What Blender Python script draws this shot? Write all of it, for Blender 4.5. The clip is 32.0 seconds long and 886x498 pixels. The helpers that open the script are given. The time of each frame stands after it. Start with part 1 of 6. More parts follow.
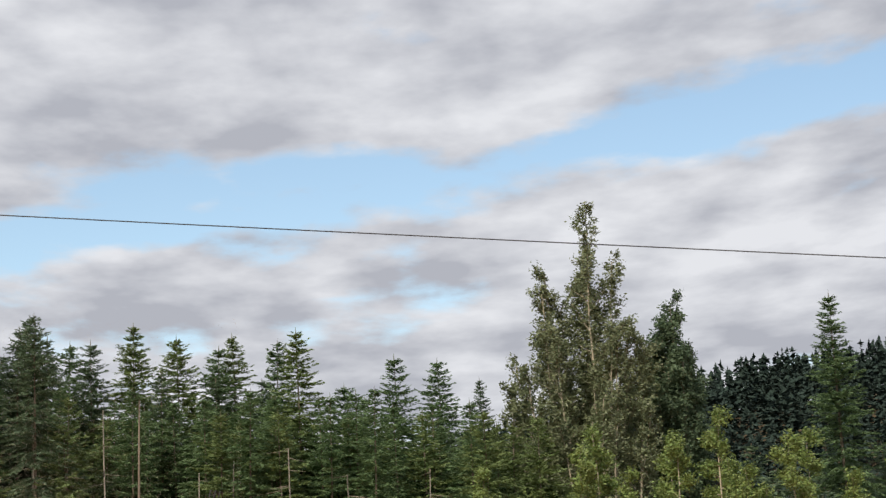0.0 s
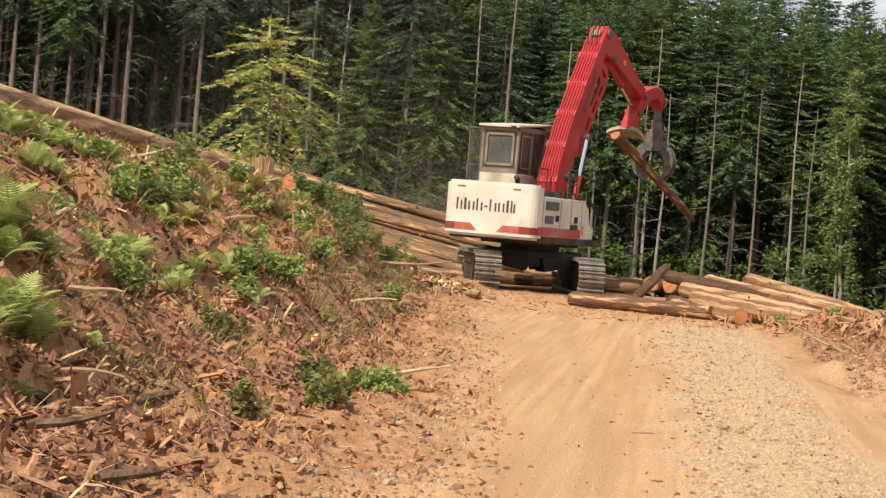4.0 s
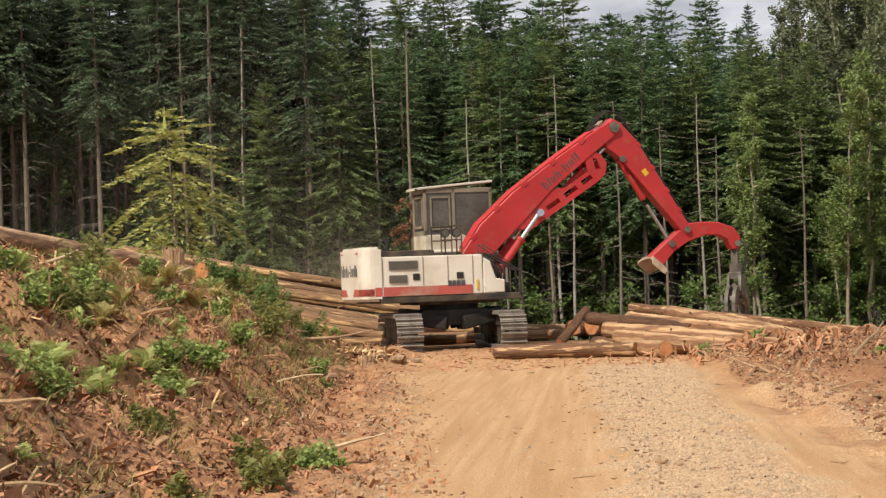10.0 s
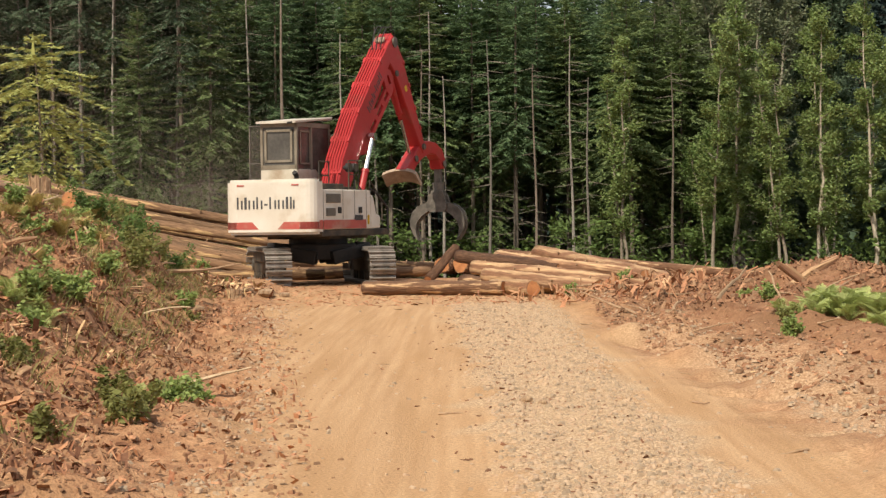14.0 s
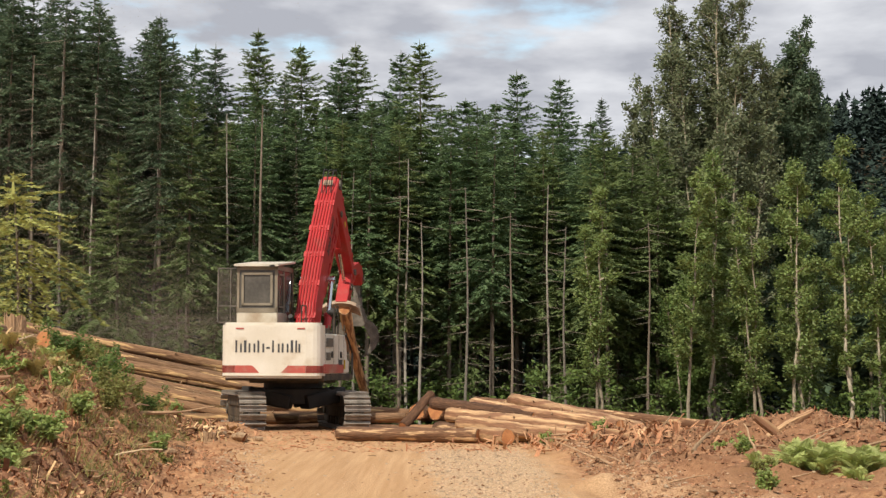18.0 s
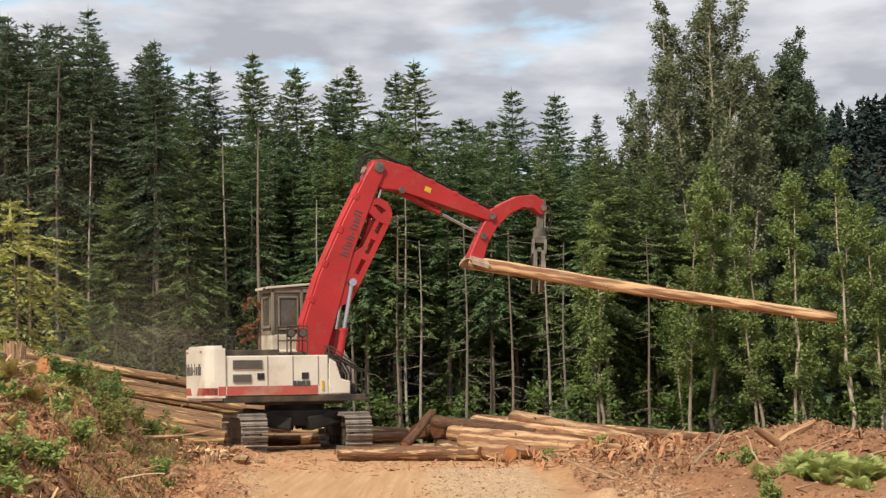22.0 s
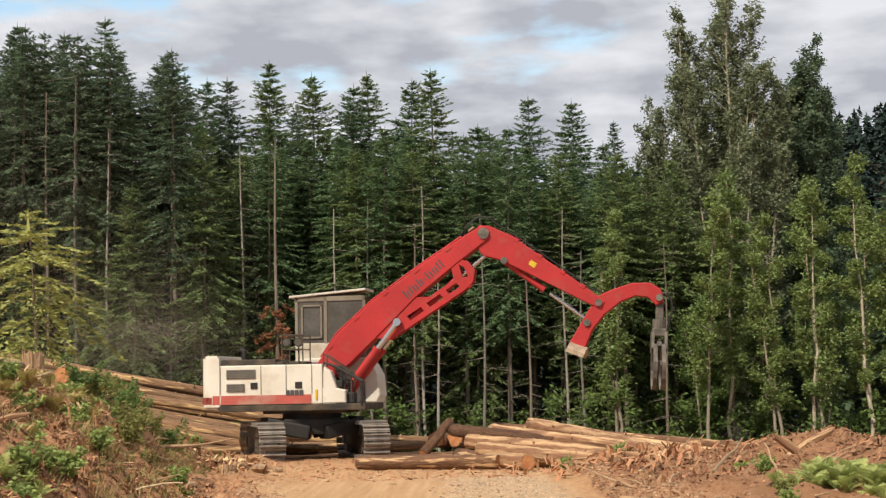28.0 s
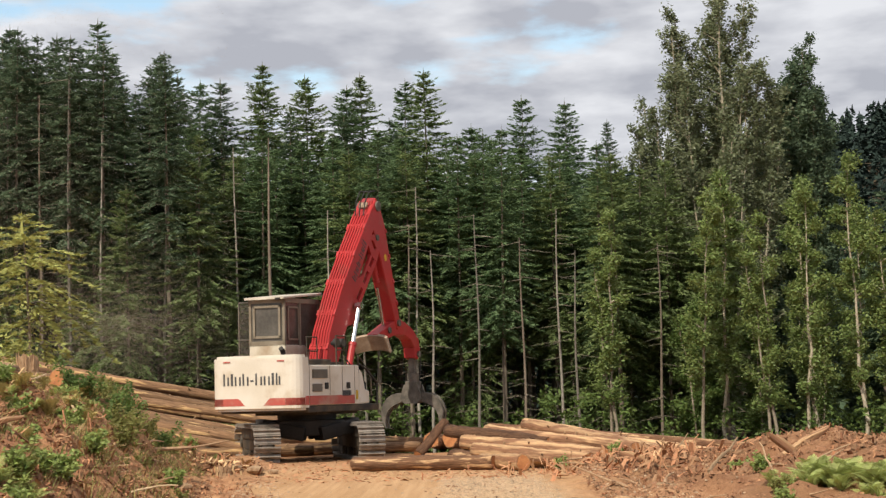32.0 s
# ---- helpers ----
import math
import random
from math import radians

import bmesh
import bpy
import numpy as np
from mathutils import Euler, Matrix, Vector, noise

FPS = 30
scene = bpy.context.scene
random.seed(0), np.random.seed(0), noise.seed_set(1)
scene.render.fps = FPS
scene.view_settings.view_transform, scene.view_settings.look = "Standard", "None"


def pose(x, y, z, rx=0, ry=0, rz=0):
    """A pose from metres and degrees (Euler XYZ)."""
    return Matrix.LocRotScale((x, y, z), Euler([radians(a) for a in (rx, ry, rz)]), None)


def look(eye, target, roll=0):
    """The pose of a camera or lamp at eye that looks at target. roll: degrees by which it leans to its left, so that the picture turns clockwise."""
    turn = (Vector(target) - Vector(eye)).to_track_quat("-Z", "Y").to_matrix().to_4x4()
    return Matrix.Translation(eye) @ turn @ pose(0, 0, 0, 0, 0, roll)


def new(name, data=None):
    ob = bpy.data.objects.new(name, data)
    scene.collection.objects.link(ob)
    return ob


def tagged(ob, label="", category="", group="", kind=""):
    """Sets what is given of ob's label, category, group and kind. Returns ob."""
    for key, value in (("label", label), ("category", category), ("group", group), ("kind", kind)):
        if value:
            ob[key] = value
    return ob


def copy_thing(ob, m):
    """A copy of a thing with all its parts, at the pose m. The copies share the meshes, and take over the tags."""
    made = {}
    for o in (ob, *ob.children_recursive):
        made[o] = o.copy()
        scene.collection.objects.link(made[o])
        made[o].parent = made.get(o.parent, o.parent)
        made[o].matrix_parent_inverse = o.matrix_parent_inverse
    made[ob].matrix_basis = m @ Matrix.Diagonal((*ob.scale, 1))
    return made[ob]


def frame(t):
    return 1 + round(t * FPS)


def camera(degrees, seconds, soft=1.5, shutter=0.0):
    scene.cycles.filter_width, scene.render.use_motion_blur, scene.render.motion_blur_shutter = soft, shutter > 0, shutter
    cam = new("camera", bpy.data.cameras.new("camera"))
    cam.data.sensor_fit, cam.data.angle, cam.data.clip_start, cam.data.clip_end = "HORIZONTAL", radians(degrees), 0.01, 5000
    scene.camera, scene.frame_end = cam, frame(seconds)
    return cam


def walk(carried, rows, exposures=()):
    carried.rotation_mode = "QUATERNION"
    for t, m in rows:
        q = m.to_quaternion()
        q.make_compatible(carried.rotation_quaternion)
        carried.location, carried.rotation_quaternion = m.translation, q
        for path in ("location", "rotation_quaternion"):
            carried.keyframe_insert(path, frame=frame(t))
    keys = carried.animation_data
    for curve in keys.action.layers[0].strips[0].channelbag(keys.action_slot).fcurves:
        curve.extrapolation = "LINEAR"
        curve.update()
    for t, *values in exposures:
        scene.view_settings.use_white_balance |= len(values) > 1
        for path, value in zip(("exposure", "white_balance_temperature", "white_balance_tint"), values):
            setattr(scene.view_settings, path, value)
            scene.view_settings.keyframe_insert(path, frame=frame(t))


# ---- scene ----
import functools

cam = camera(26.0, 32.0, soft=1.4)


def aim(yaw, pitch, roll):
    """A camera pose from its compass turn, its tilt and its lean, in degrees; the eye stays at one place."""
    return Matrix.Translation((0, 0, 1.9)) @ pose(0, 0, 0, 0, 0, -yaw) @ pose(0, 0, 0, 90 + pitch) @ pose(0, 0, 0, 0, 0, roll)


PATH = [(0, 3.75, 11.81, -2.65), (0.5, 3.62, 11.90, -2.59), (1, 3.45, 12.06, -2.60), (1.5, 3.37, 11.72, -2.95), (2, 2.49, 8.75, -3.40), (2.5, -0.10, 5.10, -3.21), (3, -2.40, 2.76, -1.98), (3.5, -3.15, 1.24, 0.57), (4, -7.09, -0.95, 4.78), (4.5, -7.95, -1.32, 7.61), (6.5, -5.50, 2.61, 0.09), (7, -4.94, 3.00, 0.58), (7.5, -4.29, 3.50, -0.62), (8, -4.96, 2.66, -0.63), (8.5, -5.01, 0.95, -0.91), (9, -4.42, 1.05, -1.50), (9.5, -4.83, 0.79, -0.87), (10, -4.63, 1.03, -2.09), (10.5, -5.19, 1.20, -2.47), (11, -6.59, 1.11, -1.66), (11.5, -5.83, 1.37, -2.30), (12, -4.96, 0.41, -1.55), (12.5, -4.12, -0.07, -0.93), (13, -2.93, -0.23, -0.87), (13.5, -1.28, -0.82, -0.97), (14, -0.80, -0.97, -0.80), (14.5, -0.97, 0.62, -0.55), (15, -1.29, 2.05, -0.21), (15.5, -0.83, 2.96, -0.56), (17.5, -0.04, 3.41, 0.32), (18, -0.08, 3.40, 0.25), (18.5, -0.06, 3.41, 0.12), (19, -0.00, 3.40, -0.00), (19.5, 0.01, 3.28, -0.06), (20, 0.08, 3.21, -0.17), (20.5, 0.23, 3.29, -0.45), (21, 0.31, 3.74, -0.63), (21.5, 0.29, 4.04, -0.92), (22, -0.02, 3.94, -0.94), (22.5, -0.57, 3.59, -0.99), (23, -0.79, 3.32, -1.33), (23.5, -0.66, 3.41, -1.38), (24, -0.55, 3.46, -1.37), (24.5, -0.54, 3.55, -1.16), (25, -0.57, 3.76, -1.02), (25.5, -0.57, 3.98, -1.03), (27.5, -0.48, 4.16, -1.20), (28, -0.53, 4.20, -1.12), (28.5, -0.64, 4.26, -1.04), (29, -0.66, 4.28, -1.14), (29.5, -0.59, 4.30, -1.24), (30, -0.49, 4.25, -1.31), (30.5, -0.43, 4.13, -1.41), (31, -0.39, 4.15, -1.51), (31.5, -0.38, 4.25, -1.45), (32, -0.35, 4.22, -1.44)]
walk(cam, [(t, aim(a, b, c)) for t, a, b, c in PATH],
     exposures=[(0, -0.05), (2.0, -0.05), (3.5, 0.1), (4.5, 0.2), (7, 0.0), (13, 0.05), (16, 0.0), (32, 0.0)])

# ---- light ----
SUN_AZ, SUN_EL = 211.0, 48.0
world = bpy.data.worlds.new("sky")
scene.world = world
world.use_nodes = True


def sky_nodes():
    nt = world.node_tree
    nt.nodes.clear()
    N, L = nt.nodes.new, nt.links.new
    out, bg = N("ShaderNodeOutputWorld"), N("ShaderNodeBackground")
    sky = N("ShaderNodeTexSky")
    sky.sky_type, sky.sun_disc = "NISHITA", False
    sky.sun_elevation, sky.sun_rotation = radians(SUN_EL), radians(SUN_AZ)
    sky.air_density, sky.dust_density, sky.ozone_density = 1.0, 0.6, 1.5
    tc, sep = N("ShaderNodeTexCoord"), N("ShaderNodeSeparateXYZ")
    L(tc.outputs["Generated"], sep.inputs[0])

    def m(op, a, b=None, c=None, clamp=False):
        n = N("ShaderNodeMath")
        n.operation, n.use_clamp = op, clamp
        for i, v in enumerate((a, b, c)):
            if v is None:
                continue
            if isinstance(v, (int, float)):
                n.inputs[i].default_value = v
            else:
                L(v, n.inputs[i])
        return n.outputs[0]

    # clouds: noise over the way to the sky, flattened towards the horizon
    h = m("ADD", m("MAXIMUM", sep.outputs[2], 0.0), 0.30)
    u, v = m("DIVIDE", sep.outputs[0], h), m("MULTIPLY", m("DIVIDE", 1.0, h), 1.35)
    com = N("ShaderNodeCombineXYZ")
    L(u, com.inputs[0]), L(v, com.inputs[1]), L(sep.outputs[1], com.inputs[2])

    def noise_of(scale, detail, off, rough=0.55):
        mp, n = N("ShaderNodeMapping"), N("ShaderNodeTexNoise")
        mp.inputs["Location"].default_value = off
        L(com.outputs[0], mp.inputs[0]), L(mp.outputs[0], n.inputs["Vector"])
        n.inputs["Scale"].default_value, n.inputs["Detail"].default_value, n.inputs["Roughness"].default_value = scale, detail, rough
        return n.outputs["Fac"]

    big = noise_of(4.6, 8, CLOUD_AT, 0.52)
    # a clear strip slants through the broken cloud cover
    strip = m("SUBTRACT", m("SUBTRACT", sep.outputs[2], m("MULTIPLY", sep.outputs[0], 0.15)), 0.230)
    gap = m("SUBTRACT", 0.30, m("MULTIPLY", m("ABSOLUTE", strip), 8.5), clamp=True)
    cover = m("SUBTRACT", m("ADD", big, 0.15), gap)
    ramp = N("ShaderNodeMapRange")
    ramp.interpolation_type = "SMOOTHSTEP"
    L(cover, ramp.inputs["Value"])
    ramp.inputs["From Min"].default_value, ramp.inputs["From Max"].default_value = 0.40, 0.54
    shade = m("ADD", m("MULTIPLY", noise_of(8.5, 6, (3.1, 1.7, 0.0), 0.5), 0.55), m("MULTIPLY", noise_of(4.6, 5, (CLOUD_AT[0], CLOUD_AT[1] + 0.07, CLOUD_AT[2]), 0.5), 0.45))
    tone = N("ShaderNodeValToRGB")
    tone.color_ramp.elements[0].position, tone.color_ramp.elements[1].position = 0.40, 0.60
    tone.color_ramp.elements[0].color, tone.color_ramp.elements[1].color = (3.6, 3.72, 4.15, 1), (6.25, 6.35, 6.65, 1)
    L(shade, tone.inputs[0])
    blue = N("ShaderNodeMix")
    blue.data_type, blue.blend_type = "RGBA", "MULTIPLY"
    blue.inputs["Factor"].default_value = 1.0
    L(sky.outputs[0], blue.inputs["A"])
    blue.inputs["B"].default_value = (1.58, 1.5, 1.32, 1)
    mix = N("ShaderNodeMix")
    mix.data_type = "RGBA"
    L(ramp.outputs[0], mix.inputs["Factor"]), L(blue.outputs["Result"], mix.inputs["A"]), L(tone.outputs[0], mix.inputs["B"])
    L(mix.outputs["Result"], bg.inputs[0])
    bg.inputs[1].default_value = 0.13
    L(bg.outputs[0], out.inputs[0])


CLOUD_AT = (0.0, 0.0, 0.0)
sky_nodes()
sun = new("sun", bpy.data.lights.new("sun", "SUN"))
sun.data.energy, sun.data.angle, sun.data.color = 4.7, radians(0.55), (1.0, 0.90, 0.74)
sa, se = radians(SUN_AZ), radians(SUN_EL)
sun.matrix_world = look((60 * math.sin(sa) * math.cos(se), 60 * math.cos(sa) * math.cos(se), 60 * math.sin(se)), (0, 0, 0))


# ---- materials ----
def mat(name, a, b, rough=0.8, metal=0.0, s1=3.0, s2=40.0, fine=0.35, bump=0.3, dist=0.02, island=0.0, objvar=0.0, c=None, cs=1.5, cr=(0.52, 0.68), trans=0.0, stretch=(1, 1, 1)):
    """Colour a to b by coarse noise, darkened by fine noise, with fine relief; c comes in as stains."""
    mt = bpy.data.materials.new(name)
    mt.use_nodes = True
    nt = mt.node_tree
    N, L = nt.nodes.new, nt.links.new
    bsdf = nt.nodes["Principled BSDF"]
    tc, mp = N("ShaderNodeTexCoord"), N("ShaderNodeMapping")
    mp.inputs["Scale"].default_value = stretch
    L(tc.outputs["Object"], mp.inputs[0])

    def noise_fac(scale, detail):
        n = N("ShaderNodeTexNoise")
        n.inputs["Scale"].default_value, n.inputs["Detail"].default_value = scale, detail
        L(mp.outputs[0], n.inputs["Vector"])
        return n.outputs["Fac"]

    def ramp(fac, lo, hi):
        r = N("ShaderNodeMapRange")
        r.inputs["From Min"].default_value, r.inputs["From Max"].default_value = lo, hi
        L(fac, r.inputs["Value"])
        return r.outputs[0]

    def blend(fac, ca, cb, mode="MIX"):
        x = N("ShaderNodeMix")
        x.data_type, x.blend_type = "RGBA", mode
        if isinstance(fac, float):
            x.inputs["Factor"].default_value = fac
        else:
            L(fac, x.inputs["Factor"])
        for key, v in (("A", ca), ("B", cb)):
            if isinstance(v, tuple):
                x.inputs[key].default_value = (*v, 1)
            else:
                L(v, x.inputs[key])
        return x.outputs["Result"]

    f1, f2 = noise_fac(s1, 4), noise_fac(s2, 5)
    col = blend(ramp(f1, 0.35, 0.65), a, b)
    if island or objvar:
        g = N("ShaderNodeNewGeometry") if island else N("ShaderNodeObjectInfo")
        rnd = g.outputs["Random Per Island"] if island else g.outputs["Random"]
        col = blend(ramp(rnd, 0.0, 1.0), blend(island or objvar, col, b), blend(island or objvar, col, a))
        hv = N("ShaderNodeHueSaturation")
        L(col, hv.inputs["Color"])
        L(ramp_out(nt, rnd, 1 - 0.45 * (island or objvar), 1 + 0.45 * (island or objvar)), hv.inputs["Value"])
        col = hv.outputs["Color"]
    if c:
        col = blend(ramp(noise_fac(cs, 6), *cr), col, c)
    hs = N("ShaderNodeHueSaturation")
    L(col, hs.inputs["Color"])
    L(ramp_out(nt, f2, 1 - fine, 1 + fine), hs.inputs["Value"])
    L(hs.outputs["Color"], bsdf.inputs["Base Color"])
    bsdf.inputs["Roughness"].default_value, bsdf.inputs["Metallic"].default_value = rough, metal
    bsdf.inputs["Specular IOR Level"].default_value = 0.3
    if bump:
        bp = N("ShaderNodeBump")
        bp.inputs["Strength"].default_value, bp.inputs["Distance"].default_value = bump, dist
        L(f2, bp.inputs["Height"]), L(bp.outputs[0], bsdf.inputs["Normal"])
    if trans:
        tr, ms = N("ShaderNodeBsdfTranslucent"), N("ShaderNodeMixShader")
        ms.inputs[0].default_value = trans
        L(hs.outputs["Color"], tr.inputs[0]), L(bsdf.outputs[0], ms.inputs[1]), L(tr.outputs[0], ms.inputs[2])
        L(ms.outputs[0], nt.nodes["Material Output"].inputs[0])
    return mt


def ramp_out(nt, fac, lo, hi):
    r = nt.nodes.new("ShaderNodeMapRange")
    r.inputs["From Min"].default_value, r.inputs["From Max"].default_value = 0.2, 0.8
    r.inputs["To Min"].default_value, r.inputs["To Max"].default_value = lo, hi
    nt.links.new(fac, r.inputs["Value"])
    return r.outputs[0]


WHITE = mat("cream_paint", (0.68, 0.64, 0.56), (0.60, 0.55, 0.46), 0.45, s1=1.2, s2=25, fine=0.06, bump=0.05, c=(0.46, 0.37, 0.26), cs=1.6, cr=(0.58, 0.80))
CABW = mat("cab_paint", (0.55, 0.50, 0.41), (0.47, 0.42, 0.33), 0.5, s1=1.5, s2=25, fine=0.08, bump=0.05, c=(0.33, 0.25, 0.17), cs=1.1)
RED = mat("red_paint", (0.45, 0.034, 0.035), (0.37, 0.03, 0.03), 0.42, s1=1.0, s2=18, fine=0.10, bump=0.05, c=(0.33, 0.07, 0.055), cs=2.4, cr=(0.58, 0.78))
STRIPE = mat("stripe_red", (0.46, 0.10, 0.08), (0.38, 0.09, 0.07), 0.5, s1=2, s2=25, fine=0.12, bump=0.03, c=(0.40, 0.25, 0.19), cs=1.2)
BLACK = mat("black_steel", (0.018, 0.017, 0.016), (0.035, 0.03, 0.026), 0.6, s1=2.5, s2=22, fine=0.3, bump=0.1)
DUSTY = mat("dusty_black_steel", (0.03, 0.027, 0.024), (0.10, 0.075, 0.05), 0.75, s1=2.2, s2=26, fine=0.3, bump=0.12)
STEEL = mat("worn_track_steel", (0.17, 0.15, 0.13), (0.33, 0.29, 0.25), 0.55, 0.25, s1=3, s2=30, fine=0.3, bump=0.1, objvar=0.25)
GSTEEL = mat("worn_grapple_steel", (0.09, 0.08, 0.067), (0.18, 0.158, 0.13), 0.6, 0.2, s1=4, s2=30, fine=0.3, bump=0.15)
PAD = mat("scraped_steel_pad", (0.42, 0.32, 0.23), (0.28, 0.20, 0.14), 0.7, s1=4, s2=30, fine=0.25, bump=0.2)
CHROME = mat("chrome_rod", (0.62, 0.64, 0.66), (0.55, 0.57, 0.6), 0.15, 0.95, s1=2, s2=20, fine=0.03, bump=0)
GLASS = mat("tinted_window", (0.075, 0.068, 0.058), (0.11, 0.10, 0.085), 0.12, s1=1.5, s2=12, fine=0.15, bump=0)
FRAMEM = mat("brown_cab_paint", (0.235, 0.20, 0.15), (0.17, 0.14, 0.10), 0.6, s1=2, s2=30, fine=0.1, bump=0.05)
ROOF = mat("cab_roof_paint", (0.58, 0.53, 0.45), (0.45, 0.40, 0.33), 0.6, s1=1.5, s2=25, fine=0.1, bump=0.05)
GRILLE = mat("grey_grille", (0.15, 0.14, 0.12), (0.20, 0.18, 0.15), 0.7, s1=3, s2=60, fine=0.3, bump=0.2)
INK = mat("dark_grey_paint", (0.06, 0.06, 0.065), (0.08, 0.08, 0.08), 0.5, s1=3, s2=30, fine=0.05, bump=0)
YELLOW = mat("yellow_sticker", (0.62, 0.42, 0.03), (0.55, 0.36, 0.03), 0.5, s1=3, s2=30, fine=0.05, bump=0)
BARK = mat("log_bark", (0.10, 0.05, 0.028), (0.25, 0.135, 0.075), 0.9, s1=4.5, s2=16, fine=0.55, bump=0.9, dist=0.04, objvar=0.4, c=(0.48, 0.31, 0.17), cs=4.4, cr=(0.56, 0.60), stretch=(0.28, 2.0, 2.0))
PEELED = mat("peeled_log_wood", (0.57, 0.37, 0.20), (0.40, 0.235, 0.125), 0.8, s1=3.0, s2=15, fine=0.4, bump=0.6, dist=0.03, objvar=0.4, c=(0.23, 0.115, 0.062), cs=4.6, cr=(0.43, 0.56), stretch=(0.16, 2.0, 2.0))
DECKM = mat("decked_log_bark", (0.13, 0.072, 0.040), (0.27, 0.16, 0.088), 0.9, s1=3.0, s2=12, fine=0.45, bump=0.8, dist=0.04, objvar=0.6, c=(0.47, 0.30, 0.145), cs=2.6, cr=(0.55, 0.60), stretch=(0.3, 2.5, 2.5))
ENDW = mat("sawn_log_end", (0.48, 0.22, 0.09), (0.33, 0.13, 0.055), 0.85, s1=5, s2=40, fine=0.25, bump=0.2, objvar=0.3)
STUMPM = mat("weathered_stump", (0.27, 0.17, 0.10), (0.40, 0.27, 0.16), 0.9, s1=5, s2=22, fine=0.4, bump=0.7, dist=0.03, stretch=(2, 2, 0.4))
SLASH = mat("bark_debris", (0.25, 0.105, 0.055), (0.64, 0.37, 0.20), 0.9, s1=1.2, s2=30, fine=0.3, bump=0.2, island=0.95)
DUSTM = mat("road_dust", (0.52, 0.44, 0.35), (0.62, 0.53, 0.43), 0.9, s1=0.5, s2=20, fine=0.1, bump=0, trans=0.5)
STICKM = mat("broken_branches", (0.24, 0.15, 0.09), (0.42, 0.29, 0.17), 0.9, s1=3, s2=25, fine=0.3, bump=0.3, objvar=0.6)
CLODM = mat("soil_crumbs", (0.16, 0.076, 0.042), (0.43, 0.25, 0.14), 0.95, s1=1.5, s2=30, fine=0.3, bump=0.2, island=0.9)
ROOTM = mat("rotten_root", (0.075, 0.045, 0.028), (0.19, 0.12, 0.075), 0.95, s1=6, s2=28, fine=0.45, bump=0.8, dist=0.03)
PALEW = mat("barkless_wood", (0.46, 0.33, 0.20), (0.60, 0.45, 0.29), 0.85, s1=4, s2=28, fine=0.25, bump=0.3)
STONE = mat("road_gravel", (0.27, 0.18, 0.115), (0.60, 0.45, 0.30), 0.9, s1=4, s2=30, fine=0.2, bump=0.2, island=0.9)
TRUNK = mat("fir_trunk", (0.10, 0.078, 0.06), (0.27, 0.225, 0.175), 0.95, s1=0.9, s2=12, fine=0.35, bump=0.6, objvar=0.6, stretch=(1, 1, 0.35))
PALE = mat("alder_trunk", (0.38, 0.34, 0.26), (0.24, 0.20, 0.145), 0.9, s1=2.5, s2=14, fine=0.35, bump=0.3, objvar=0.4, stretch=(1, 1, 0.7))
SNAGM = mat("weathered_snag", (0.30, 0.275, 0.235), (0.17, 0.15, 0.125), 0.95, s1=1.5, s2=14, fine=0.35, bump=0.4, objvar=0.5, stretch=(1, 1, 0.5))
WEED = mat("roadside_weed_leaves", (0.20, 0.28, 0.075), (0.35, 0.41, 0.135), 0.55, s1=2.0, s2=14, fine=0.3, bump=0, island=0.5, trans=0.28)
DEADW = mat("dead_branches", (0.11, 0.092, 0.07), (0.21, 0.18, 0.14), 0.95, s1=2, s2=20, fine=0.2, bump=0)
FIR = mat("fir_needles", (0.084, 0.142, 0.062), (0.176, 0.258, 0.122), 0.65, s1=0.7, s2=7, fine=0.4, bump=0, island=0.5, objvar=0.0, trans=0.38)
FIRD = mat("dark_fir_needles", (0.079, 0.122, 0.074), (0.150, 0.21, 0.116), 0.65, s1=0.7, s2=7, fine=0.4, bump=0, island=0.5, trans=0.38)
LEAF = mat("alder_leaves", (0.11, 0.175, 0.052), (0.27, 0.325, 0.105), 0.5, s1=0.6, s2=6, fine=0.4, bump=0, island=0.7, trans=0.30)
POPL = mat("poplar_leaves", (0.115, 0.145, 0.075), (0.235, 0.26, 0.145), 0.5, s1=0.8, s2=8, fine=0.35, bump=0, island=0.6, trans=0.3)
BRUSH = mat("underbrush_leaves", (0.08, 0.14, 0.037), (0.18, 0.25, 0.07), 0.6, s1=0.9, s2=8, fine=0.35, bump=0, island=0.6, trans=0.38)
SAPL = mat("yellow_green_sapling", (0.27, 0.30, 0.085), (0.45, 0.45, 0.16), 0.6, s1=1.0, s2=8, fine=0.25, bump=0, island=0.5, trans=0.30)
RUSTN = mat("rust_needles", (0.20, 0.075, 0.035), (0.30, 0.13, 0.06), 0.8, s1=2, s2=9, fine=0.25, bump=0, island=0.5, trans=0.2)
FERN = mat("fern_green", (0.31, 0.375, 0.115), (0.47, 0.49, 0.19), 0.55, s1=2.0, s2=12, fine=0.25, bump=0, objvar=0.4, trans=0.28)
FERNY = mat("dry_fern", (0.47, 0.36, 0.14), (0.40, 0.37, 0.14), 0.7, s1=2.0, s2=12, fine=0.25, bump=0, objvar=0.5, trans=0.28)
# cloud shadow and blue haze over the far woods are put into this colour
FARFIR_SHADED = mat("far_forest", (0.020, 0.036, 0.030), (0.028, 0.047, 0.038), 0.95, s1=0.1, s2=1.2, fine=0.25, bump=0, island=0.2)
WIRE = mat("black_cable", (0.03, 0.03, 0.035), (0.05, 0.05, 0.05), 0.6, s1=2, s2=20, fine=0.1, bump=0)
DARKB = mat("dark_bark_debris", (0.10, 0.044, 0.025), (0.33, 0.165, 0.088), 0.9, s1=1.2, s2=30, fine=0.3, bump=0.2, island=0.85)
